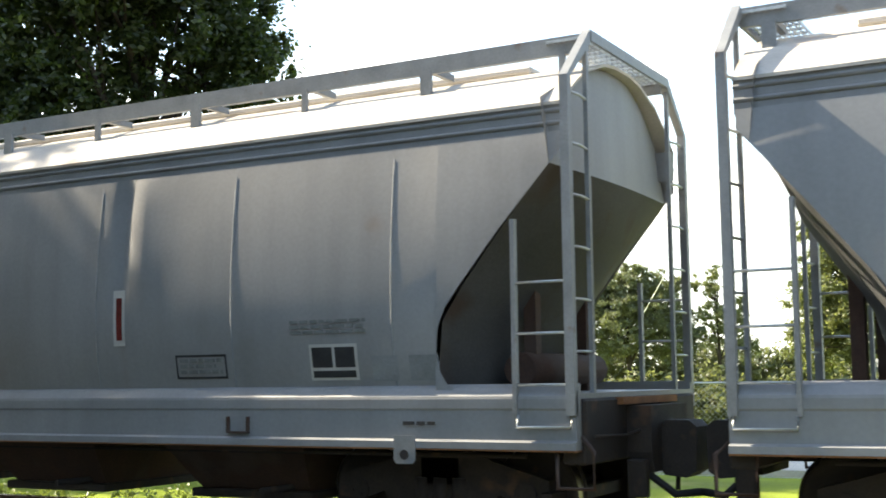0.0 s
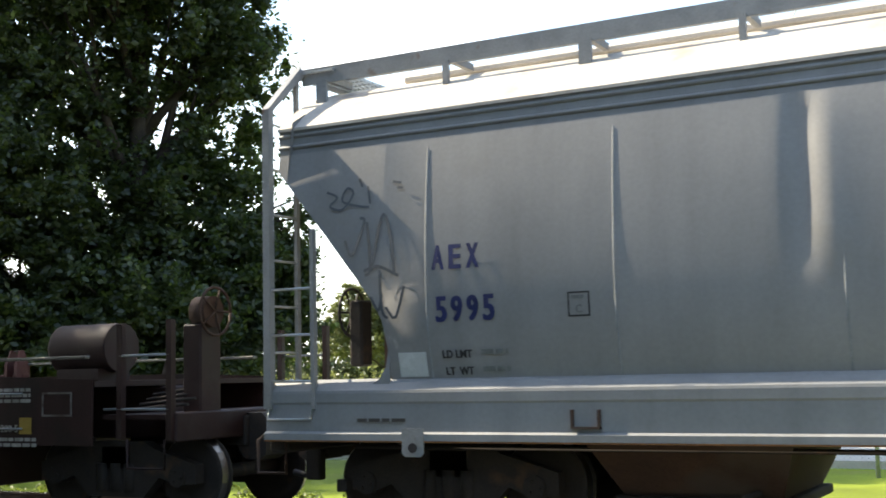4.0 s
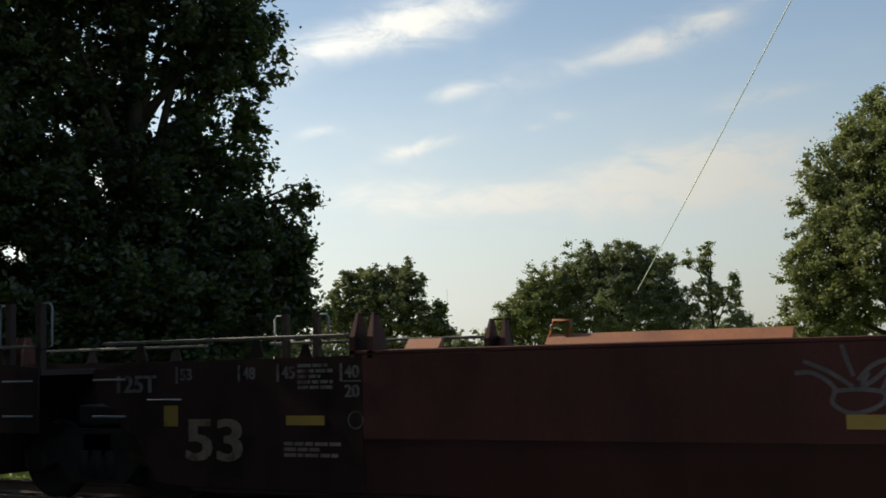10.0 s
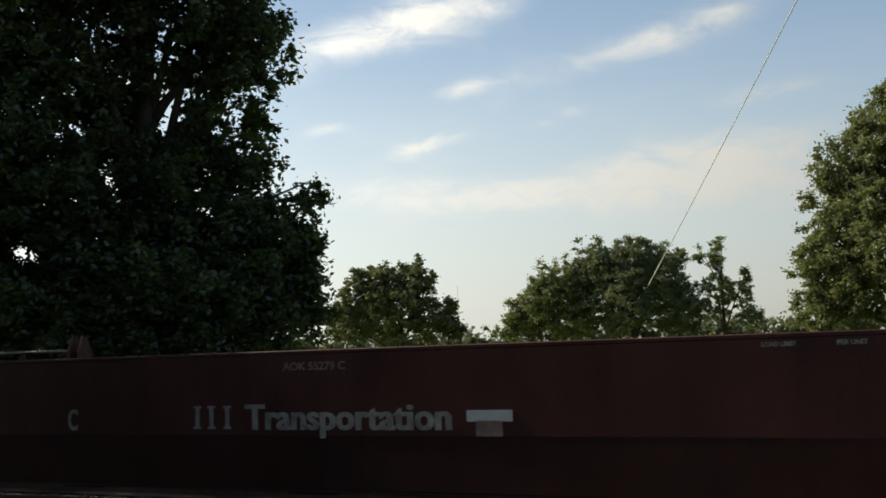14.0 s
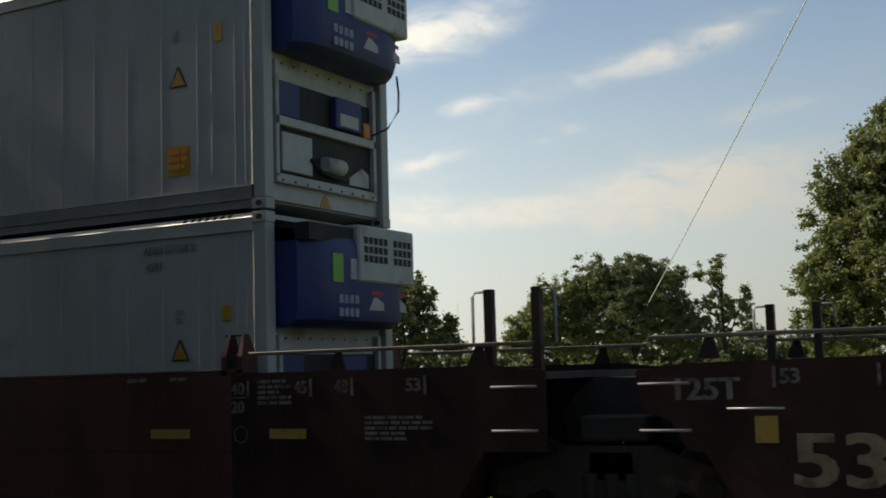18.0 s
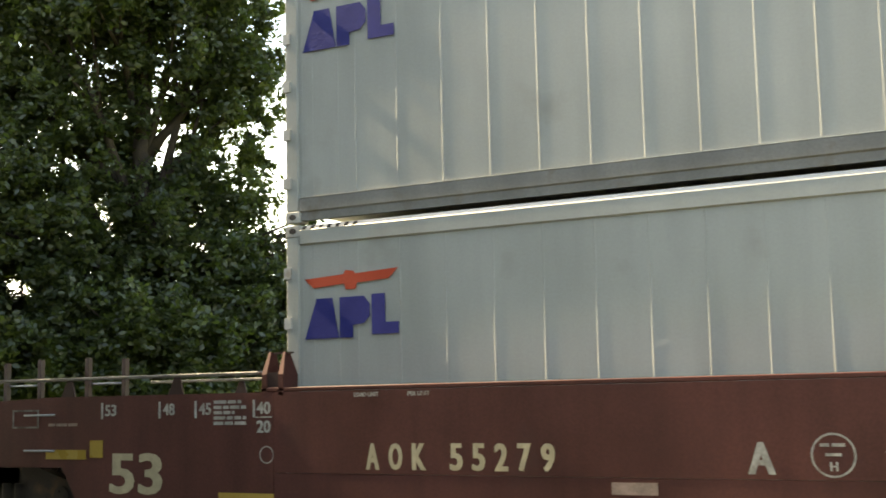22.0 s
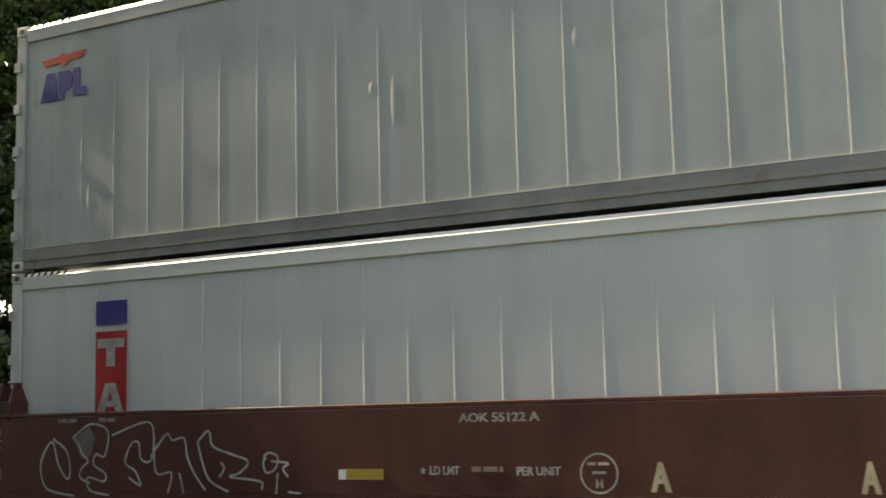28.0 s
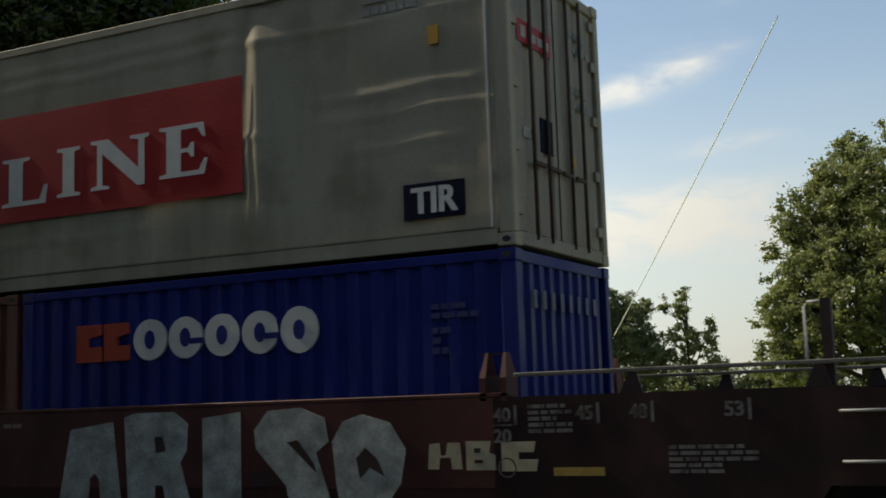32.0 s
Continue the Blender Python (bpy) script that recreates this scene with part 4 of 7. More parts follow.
def hopper_car(xc, marked, label):
    car = rider("covered_hopper_car", xc, label, "hopper car", "covered hopper cars")
    xs = [-8.08, -7.8, -7.5, -7.3, -7.1, -6.96, -6.88, -6.841, -6.84] + [-6.4 + i * 0.4 for i in range(33)] + [6.84, 6.841, 6.88, 6.96, 7.1, 7.3, 7.5, 7.8, 8.08]
    # dents where an inner brace pulls the sheet in
    dents = [(-3.05, 0.045), (3.1, 0.06), (0.05, 0.02)] if marked else [(2.0, 0.03)]
    xs = sorted(set(xs + [d[0] + k for d in dents for k in (-0.3, -0.2, -0.1, -0.04, 0.04, 0.1, 0.2, 0.3)]))
    for s in (-1, 1):
        bm = B()
        prev = None
        for x in xs:
            zb = hopper_low(x)
            col = []
            for k in range(13):
                z = zb + (3.62 - zb) * k / 12
                y = hopper_y(z)
                for dx, dep in dents:
                    if s < 0:
                        fall = min(1, max(0, (z - 2.1) / 0.6)) * min(1, max(0, (3.62 - z) / 0.15))
                        y -= dep * fall * math.exp(-((x - dx) / 0.09) ** 2) - dep * 0.4 * fall * math.exp(-((x - dx - 0.22) / 0.14) ** 2)
                col.append(bm.verts.new((x, s * y, z)))
            if prev:
                for k in range(12):
                    f = (prev[k], col[k], col[k + 1], prev[k + 1])
                    bm.faces.new(f if s < 0 else f[::-1]).smooth = True
            prev = col
        part("side_sheet", bm, "hopper_rusted" if marked else "hopper", car, "curved grey painted steel side, streaked and dented", smooth=True)
    # vertical weld seams
    for x in (-6.4, -4.6, -2.75, -0.92, 0.88, 2.75, 4.55, 6.4):
        bm = B()
        for k in range(10):
            z0, z1 = 1.42 + k * 0.21, 1.42 + (k + 1) * 0.21
            y0, y1 = -hopper_y(z0), -hopper_y(z1)
            vs = [bm.verts.new(p) for p in ((x - 0.012, y0 - 0.002, z0), (x, y0 - 0.006, z0), (x + 0.012, y0 - 0.002, z0), (x - 0.012, y1 - 0.002, z1), (x, y1 - 0.006, z1), (x + 0.012, y1 - 0.002, z1))]
            bm.faces.new((vs[0], vs[1], vs[4], vs[3]))
            bm.faces.new((vs[1], vs[2], vs[5], vs[4]))
        part("seam", bm, "hopper_steel", car)
    # ribbed eave band and roof
    for s in (-1, 1):
        prof = [(1.38, 3.56), (1.47, 3.575), (1.488, 3.59), (1.488, 3.675), (1.506, 3.685), (1.512, 3.70), (1.502, 3.715), (1.488, 3.72), (1.488, 3.785), (1.506, 3.795), (1.512, 3.81), (1.502, 3.825), (1.494, 3.83), (1.50, 3.90), (1.38, 3.88)]
        part("eave", prism_x(B(), [(s * y, z) for y, z in prof], -8.1, 8.1), "hopper", car, "ribbed grey eave band")
    bm = B()
    prof = [(-1.52, 3.885), (-1.25, 4.09), (-0.95, 4.28), (-0.5, 4.43), (-0.2, 4.47), (0.2, 4.47), (0.5, 4.43), (0.95, 4.28), (1.25, 4.09), (1.52, 3.885)]
    low = [(y, z - 0.03) for y, z in prof[::-1]]
    prism_x(bm, prof + low, -8.1, 8.1)
    part("roof", bm, "hopper_roof", car, "pale roof with brownish patches", smooth=True)
    # ends: upright upper sheet, slope sheet below
    for d in (-1, 1):
        rows = []
        for k in range(9):
            t = k / 8
            yy = -1.55 + 3.1 * t
            zt = 3.93 + 0.52 * math.sin(math.pi * t)
            bulge = 0.10 * math.sin(math.pi * t)
            rows.append(((d * (7.9 + bulge), yy, zt), (d * (7.97 + bulge * 0.6), yy, 3.34), (d * (7.5 + bulge * 3.6), yy, 2.80), (d * (7.1 + bulge * 4.2), yy, 2.30), (d * (6.9 + bulge * 4.0), yy, 2.0), (d * (6.82 + bulge * 3.0), yy * 0.97, 1.40)))
        # lower sheet gets a dark paint that stands for shade in the recess
        for name, cut, paint, words in (("end_sheet", (0, 1), "hopper", "pale grey upright end sheet under the roof arch"), ("slope_sheet", (1, 2, 3, 4, 5), "slope", "sloping end sheet, recess shade put into its dark colour")):
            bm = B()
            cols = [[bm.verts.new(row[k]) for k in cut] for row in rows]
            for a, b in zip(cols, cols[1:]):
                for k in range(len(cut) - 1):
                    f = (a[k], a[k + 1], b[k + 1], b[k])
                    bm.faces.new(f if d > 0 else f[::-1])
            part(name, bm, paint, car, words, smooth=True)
        for s in (-1, 1):
            g = [(6.83, 1.37), (7.04, 1.37), (6.94, 1.43), (6.87, 1.54), (6.845, 1.70), (6.83, 1.72)]
            part("corner_gusset", prism(B(), [(d * px, pz) for px, pz in g], s * 1.56, s * 1.545), "hopper", car, "rounded grey corner plate")
        part("end_sill", box(B(), *sorted((d * 8.02, d * 8.24)), -1.50, 1.50, 0.74, 1.296, 0.02), "grime", car, "very dark brown end sill")
        part("striker_casting", prism_x(B(), [(-0.46, 0.62), (0.46, 0.62), (0.52, 0.80), (0.52, 1.22), (-0.52, 1.22), (-0.52, 0.80)], *sorted((d * 8.242, d * 8.47))), "grime", car, "dark cast striker around the coupler")
        part("hose_bracket", box(B(), *sorted((d * 8.26, d * 8.44)), -0.62, -0.50, 0.40, 0.74, 0.015), "grime", car)
        part("platform_edge", box(B(), *sorted((d * 8.21, d * 8.30)), -0.75, 0.75, 1.235, 1.298), "rust", car, "rusty edge of the crossover platform")
        for s in (-1, 1):
            part("stirrup", tube(B(), [(d * 8.0, s * 1.56, 0.90), (d * 8.0, s * 1.56, 0.55), (d * 8.33, s * 1.56, 0.55), (d * 8.33, s * 1.56, 0.86), (d * 8.2, s * 1.5, 0.98)], 0.020, 6), "bay", car, "rusty stirrup step")
        part("cut_lever", tube(B(), [(d * 8.28, -1.40, 0.98), (d * 8.30, -0.70, 0.96), (d * 8.46, -0.20, 1.06), (d * 8.46, 0.10, 1.08)], 0.016, 6), "grime", car, "bent steel uncoupling lever")
        part("air_hose", tube(B(), [(d * 8.30, -0.36, 0.78), (d * 8.42, -0.40, 0.58), (d * 8.62, -0.34, 0.42), (d * 8.84, -0.24, 0.44)], 0.036, 8), "dark", car, "hanging black air hose")
        part("brake_beam", box(B(), *sorted((d * 7.62, d * 7.74)), -1.10, 1.10, 0.34, 0.46, 0.01), "grime", car)
        part("body_bolster", prism_x(B(), [(-1.50, 1.30), (1.50, 1.30), (1.50, 1.10), (0.5, 0.82), (-0.5, 0.82), (-1.50, 1.10)], *sorted((d * 6.35, d * 6.75))), "bay", car)
        part("stub_sill", box(B(), *sorted((d * 6.6, d * 8.25)), -0.35, 0.35, 0.75, 1.30, 0.02), "bay", car, "rusty centre sill")
        part("end_platform", box(B(), *sorted((d * 6.95, d * 8.2)), -1.5, 1.5, 1.30, 1.345), "hopper_steel", car)
        # braces on the platform
        bm = B()
        for yy in (-0.62, 0.62):
            box(bm, *sorted((d * 7.3, d * 7.42)), yy - 0.06, yy + 0.06, 1.345, 2.38)
        box(bm, *sorted((d * 7.1, d * 7.42)), -0.75, 0.75, 2.38, 2.46)
        part("end_brace", bm, "bay", car, "brown steel end braces")
        # corner posts with ladders
        for s in (-1, 1):
            bm = B()
            y = s * 1.60
            box(bm, *sorted((d * 8.12, d * 8.20)), y - 0.04, y + 0.04, 1.16, 4.08)
            prism_x(bm, [(s * 1.64, 4.08), (s * 1.56, 4.08), (s * 1.02, 4.53), (s * 1.08, 4.61)], *sorted((d * 8.12, d * 8.20)))
            part("corner_post", bm, "hopper_steel", car, "grey corner post")
            bm = B()
            box(bm, *sorted((d * 7.62, d * 7.66)), y - 0.03, y + 0.03, 1.16, 2.86 if s < 0 else 2.5)
            part("ladder_stile", bm, "hopper_steel", car)
            for z in (1.42, 1.86, 2.30):
                part("rung", tube(B(), [(d * 7.64, y - s * 0.0, z), (d * 8.16, y, z)], 0.014, 6), "galv", car)
            part("sill_step", tube(B(), [(d * 7.66, y, 1.16), (d * 7.66, y * 1.02, 1.06), (d * 8.16, y * 1.02, 1.06), (d * 8.16, y, 1.16)], 0.014, 6), "galv", car)
            # end ladder across the corner
            bm = B()
            box(bm, *sorted((d * 8.14, d * 8.18)), s * 1.12 - 0.025, s * 1.12 + 0.025, 1.25, 4.5)
            part("end_stile", bm, "hopper_steel", car)
            for z in (1.7, 2.15, 2.6, 3.05, 3.5, 3.95):
                part("rung", tube(B(), [(d * 8.16, s * 1.12, z), (d * 8.19, s * 1.36, z), (d * 8.16, s * 1.58, z)], 0.013, 6), "galv", car)
        # crossover grating at roof height
        bm = B()
        for k in range(9):
            x = d * (7.75 + k * 0.055)
            box(bm, min(x, x + d * 0.012), max(x, x + d * 0.012), -1.05, 1.05, 4.54, 4.57)
        for k in range(15):
            y = -1.05 + k * 0.15
            box(bm, *sorted((d * 7.75, d * 8.2)), y - 0.006, y + 0.006, 4.54, 4.565)
        part("end_grating", bm, "galv", car, "galvanised open grating")
        part("grating_edge", box(B(), *sorted((d * 8.18, d * 8.21)), -1.08, 1.08, 4.50, 4.60), "hopper_steel", car)
        coupler(car, d * 8.45, d)
        truck(car, d * 6.55)
    # running boards and the brackets that carry them
    for s in (-1, 1):
        y = s * 1.02
        part("running_board", prism_x(B(), [(y - 0.03 * s, 4.43), (y - 0.03 * s, 4.60), (y + 0.0 * s, 4.60), (y, 4.43)], -8.15, 8.15), "hopper_steel", car, "grey running board edge along the roof")
        bm = B()
        for k in range(6):
            yy = s * (0.58 + k * 0.08)
            box(bm, -8.1, 8.1, yy - 0.008, yy + 0.008, 4.54, 4.565)
        part("walkway_grating", bm, "galv", car)
    for i in range(12):
        x = -7.9 + i * 15.8 / 11
        wdt = 0.06 if i % 2 == 0 else 0.03
        for s in (-1, 1):
            bm = B()
            box(bm, x - wdt, x + wdt, s * 1.02 - 0.03, s * 1.02 + 0.012, 4.08, 4.46)
            box(bm, x - 0.03, x + 0.03, *sorted((s * 0.5, s * 1.0)), 4.46, 4.53)
            part("board_bracket", bm, "hopper_steel", car)
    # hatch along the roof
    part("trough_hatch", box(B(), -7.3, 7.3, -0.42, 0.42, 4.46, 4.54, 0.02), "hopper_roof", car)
    # side sill
    for s in (-1, 1):
        prof = [(1.50, 1.43), (1.545, 1.40), (1.605, 1.325), (1.61, 1.30), (1.61, 1.22), (1.60, 1.20), (1.60, 0.95), (1.64, 0.93), (1.64, 0.87), (1.50, 0.87)]
        part("side_sill", prism_x(B(), [(s * y, z) for y, z in prof], -8.2, 8.2), "hopper", car, "grey side sill with a rusty lower flange")
        part("sill_flange", box(B(), -8.2, 8.2, *sorted((s * 1.48, s * 1.635)), 0.855, 0.868), "rust", car)
        for x in (-6.55, 6.55):
            bm = B()
            prism(bm, [(x - 0.11, 0.98), (x + 0.11, 0.98), (x + 0.11, 0.76), (x + 0.08, 0.73), (x - 0.08, 0.73), (x - 0.11, 0.76)], s * 1.655, s * 1.64)
            part("jacking_pad", bm, "hopper_steel", car)
            part("pad_hole", tube(B(), [(x, s * 1.65, 0.81), (x, s * 1.66, 0.81)], 0.045, 12), "dark", car)
        for x in (-4.9, 4.65):
            bm = B()
            box(bm, x - 0.13, x - 0.11, s * 1.64, s * 1.60, 0.98, 1.14)
            box(bm, x + 0.11, x + 0.13, s * 1.64, s * 1.60, 0.98, 1.14)
            box(bm, x - 0.13, x + 0.13, s * 1.64, s * 1.60, 0.98, 1.0)
            part("tack_holder", bm, "bay", car)
    # discharge bays
    for x in (-4.2, -1.4, 1.4, 4.2):
        bm = B()
        t = [(x - 0.93, -1.25, 0.92), (x + 0.93, -1.25, 0.92), (x + 0.93, 1.25, 0.92), (x - 0.93, 1.25, 0.92)]
        b = [(x - 0.70, -0.75, 0.36), (x + 0.70, -0.75, 0.36), (x + 0.70, 0.75, 0.36), (x - 0.70, 0.75, 0.36)]
        tv, bv = [bm.verts.new(p) for p in t], [bm.verts.new(p) for p in b]
        for i in range(4):
            bm.faces.new((bv[i], bv[(i + 1) % 4], tv[(i + 1) % 4], tv[i]))
        bm.faces.new(bv[::-1])
        part("discharge_bay", bm, "bay", car, "rust-brown discharge hopper")
        part("outlet_gate", box(B(), x - 0.78, x + 0.78, -0.85, 0.85, 0.27, 0.36, 0.015), "grime", car)
        part("gate_shaft", tube(B(), [(x + 0.5, -1.3, 0.40), (x + 0.5, 1.3, 0.40)], 0.035, 8), "grime", car)
    part("under_body", box(B(), -6.8, 6.8, -1.45, 1.45, 0.93, 1.36), "bay", car)
    part("brake_pipe", tube(B(), [(-7.5, -1.1, 0.78), (7.5, -1.1, 0.78)], 0.025, 6), "grime", car)
    return car


def side_curve_plate(x0, x1, z0, z1, material, parent, name, label="", off=0.006):
    """A label that follows the bulge of the hopper's near side."""
    bm = B()
    n = 4
    rows = [[bm.verts.new((x, -hopper_y(z0 + (z1 - z0) * k / n) - off, z0 + (z1 - z0) * k / n)) for x in (x0, x1)] for k in range(n + 1)]
    for a, b in zip(rows, rows[1:]):
        bm.faces.new((a[0], a[1], b[1], b[0]))
    return part(name, bm, material, parent, label)


def bend(ob, off=0.006):
    """Lay flat lettering on the curved near side."""
    for v in ob.data.vertices:
        v.co.y = -hopper_y(v.co.z) - off + (v.co.y + 1.6)
    return ob


hopper_b = hopper_car(40.38, True, "pale grey covered hopper car with rust stains and dents")
hopper_car(58.07, False, "pale grey covered hopper car with ladders at its end")

# ---- articulated well cars ----
W_Y = -1.525


def well_unit(xc, left_end, right_end, label, clean_left=False):
    """One unit of a well car. Each end is 'joint' (shared truck) or 'coupler'."""
    car = rider("well_car", xc, label, "well car", "articulated well cars")
    ends = {-1: left_end, 1: right_end}
    reach = {-1: 9.32 if left_end == "joint" else 10.3, 1: 9.36 if right_end == "joint" else 10.3}
    stencil = {-1: "white" if clean_left else "white_dim", 1: "white_dim"}
    for s in (-1, 1):
        y = s * 1.525
        part("side_sheet", prism(B(), [(-5.95, 0.76), (5.95, 0.76), (5.95, 1.53), (-5.95, 1.53)], y, y - s * 0.03), "well", car, "oxide red painted steel side")
        part("lower_sheet", prism(B(), [(-5.95, 0.26), (5.95, 0.26), (5.95, 0.756), (-5.95, 0.756)], y - s * 0.002, y - s * 0.03), "well" if clean_left else "well_low", car, "lower edge of the red side")
        for d in (-1, 1):
            r = reach[d]
            tip = [(r - 0.42, 0.80), (r - 0.30, 1.04), (r - 0.06, 1.12), (r, 1.44), (8.9, 1.50)] if (ends[d], d) == ("joint", -1) else [(r, 0.78), (r, 1.48), (8.9, 1.53)]
            pts = [(5.954, 0.26), (8.0, 0.26), (8.45, 0.30), (8.75, 0.78)] + tip + [(5.954, 1.53)]
            part("end_panel", prism(B(), [(d * px, pz) for px, pz in pts], y - s * 0.001, y - s * 0.03), "well" if clean_left and d < 0 else "well_grimy", car, "grime-darkened red steel panel over the truck")
        part("top_chord", box(B(), -6.1, 6.1, *sorted((y, y - s * 0.14)), 1.532, 1.575, 0.008), "well", car)
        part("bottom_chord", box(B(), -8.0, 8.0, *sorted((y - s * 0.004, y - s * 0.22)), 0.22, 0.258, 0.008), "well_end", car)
        # raised rails beyond the container stops
        for d in (-1, 1):
            x0, x1 = d * 6.15, d * (reach[d] - 0.12)
            part("upper_rail", box(B(), *sorted((x0, x1)), *sorted((y - s * 0.02, y - s * 0.10)), 1.70, 1.735, 0.006), "well_rail", car)
            for x in (7.2, 8.7):
                bm = B()
                prism(bm, [(d * x - 0.10, 1.53), (d * x + 0.10, 1.53), (d * x + 0.05, 1.70), (d * x - 0.02, 1.70)], y - s * 0.03, y - s * 0.05)
                part("rail_gusset", bm, "well_end", car)
            # stop post for the containers: two pointed cheek plates on a low web
            for x in (5.86, 6.06):
                lean = d * 0.03 if x > 6 else -d * 0.03
                bm = prism_x(B(), [(y, 1.50), (y - s * 0.24, 1.50), (y - s * 0.24, 1.70), (y - s * 0.16, 1.92), (y - s * 0.08, 1.92), (y, 1.70)], *sorted((d * (x - 0.03), d * (x + 0.03))))
                for v in bm.verts:
                    if v.co.z > 1.8:
                        v.co.x = d * x + (v.co.x - d * x) * 0.4 - lean * 0.5
                part("guide_cheek", bm, "well", car, "red pointed container guide plate")
            part("guide_web", box(B(), *sorted((d * 5.892, d * 6.028)), *sorted((y - s * 0.01, y - s * 0.03)), 1.576, 1.72), "well_end", car)
            part("guide_bar", box(B(), *sorted((d * 5.80, d * 6.02)), *sorted((y - s * 0.10, y - s * 0.13)), 1.90, 1.918), "well_end", car)
    # floor of the well, open between cross members
    for x in (-7.4, -5.9, -3.0, 0.0, 3.0, 5.9, 7.4):
        part("cross_member", box(B(), x - 0.25, x + 0.25, -1.5, 1.5, 0.20, 0.28), "well_end", car)
    for d in (-1, 1):
        r = reach[d]
        # bulkhead and end deck
        bm = B()
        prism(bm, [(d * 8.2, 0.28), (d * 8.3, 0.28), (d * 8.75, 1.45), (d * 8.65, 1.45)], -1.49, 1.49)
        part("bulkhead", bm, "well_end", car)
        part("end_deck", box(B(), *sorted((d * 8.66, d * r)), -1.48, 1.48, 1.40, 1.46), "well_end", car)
        part("bolster", box(B(), *sorted((d * 8.8, d * (r + 0.1))), -0.45, 0.45, 0.80, 1.39, 0.02), "well_end", car)
        for s in (-1, 1):
            y = s * 1.56
            # side ladder
            for z in (0.96, 1.34):
                part("grab_iron", tube(B(), [(d * 8.86, y - s * 0.03, z), (d * 8.86, y, z), (d * 9.28, y, z), (d * 9.28, y - s * 0.03, z)], 0.013, 6), "hopper_steel", car)
        if ends[d] == "joint":
            y, top = (-1.38, 2.21) if d > 0 else (1.38, 2.08)
            for x, e in ((8.78, -1), (9.25, 1)) if d > 0 else ((-8.91, -1), (-8.44, 1)):
                part("hand_post", box(B(), x - 0.04, x + 0.04, y - 0.04, y + 0.04, 1.46, top), "well_end", car, "dark upright hand post")
                part("hand_loop", tube(B(), [(x, y, top - 0.02), (x + e * 0.14, y, top - 0.02), (x + e * 0.17, y, top - 0.06), (x + e * 0.17, y, 1.72), (x + e * 0.02, y, 1.68)], 0.014, 6), "hopper_steel", car)
        else:
            part("platform", box(B(), *sorted((d * 10.3, d * 11.35)), -1.35, 1.35, 1.05, 1.10), "well_end", car)
            part("end_sill", box(B(), *sorted((d * 11.2, d * 11.36)), -1.4, 1.4, 0.82, 1.12, 0.015), "well_end", car)
            part("draft_sill", box(B(), *sorted((d * 9.7, d * 11.4)), -0.3, 0.3, 0.72, 1.05, 0.015), "grime", car)
            for s in (-1, 1):
                for x, top in ((10.62, 2.05), (11.30, 2.08)):
                    if x < 12:
                        part("hand_post", box(B(), *sorted((d * x - 0.035, d * x + 0.035)), s * 1.42 - 0.035, s * 1.42 + 0.035, 0.85, top), "well_end", car)
                part("handrail", tube(B(), [(d * 10.4, s * 1.44, 1.16), (d * 11.30, s * 1.44, 1.16)], 0.016, 6), "hopper_steel", car)
                part("handrail", tube(B(), [(d * 10.62, s * 1.44, 1.72), (d * 11.30, s * 1.44, 1.72)], 0.016, 6), "hopper_steel", car)
                # step takes the dark end red too, as shade rather than bare steel
                part("step", tube(B(), [(d * 10.75, s * 1.46, 0.85), (d * 10.75, s * 1.46, 0.55), (d * 11.25, s * 1.46, 0.55), (d * 11.25, s * 1.46, 0.85)], 0.016, 6), "well_end", car)
            coupler(car, d * 11.28, d)
            truck(car, d * 10.15)
    if left_end == "joint":
        truck(car, -9.77)
        hump = [(-0.62, 0.80), (0.62, 0.80), (0.66, 1.05), (0.50, 1.26), (0.22, 1.38), (-0.25, 1.40), (-0.52, 1.28), (-0.66, 1.05)]
        part("joint_casting", prism(B(), [(-9.745 + a, z) for a, z in hump], -0.55, 0.55), "grime", car, "dark cast articulated joint over the shared truck")
        for s in (-1, 1):
            part("side_bearer", box(B(), -10.05, -9.42, *sorted((s * 0.6, s * 1.0)), 0.84, 1.06, 0.02), "grime", car)
    # load lines at each end of the well
    for d in (-1, 1):
        y = W_Y
        for n, x in (("45", 6.84), ("48", 7.31), ("53", 8.10)):
            tx = d * x
            letter(n, *((tx - 0.13, tx + 0.03) if d > 0 else (tx - 0.03, tx + 0.13)), 1.32, 1.44, y, stencil[d], car, label="white stencilled " + n)
            plate(*((tx + 0.06, tx + 0.085) if d > 0 else (tx - 0.085, tx - 0.06)), 1.29, 1.46, y, stencil[d], car, "load_line")
        tx = d * 6.05
        letter("40", tx - 0.10, tx + 0.07, 1.32, 1.44, y, stencil[d], car, label="white stencilled 40")
        letter("20", tx - 0.10, tx + 0.07, 1.14, 1.26, y, stencil[d], car, label="white stencilled 20")
        plate(tx - 0.11, tx + 0.08, 1.285, 1.297, y, stencil[d], car, "load_line")
        plate(*((tx + 0.10, tx + 0.125) if d > 0 else (tx - 0.145, tx - 0.12)), 1.29, 1.46, y, stencil[d], car, "load_line")
        bars(d * 6.48 - 0.2, d * 6.48 + 0.2, 1.20, 1.46, 5, y, stencil[d], car, seed=7)
        ring(tx + 0.02, 0.93, 0.085, 0.012, y, stencil[d], car)
    return car


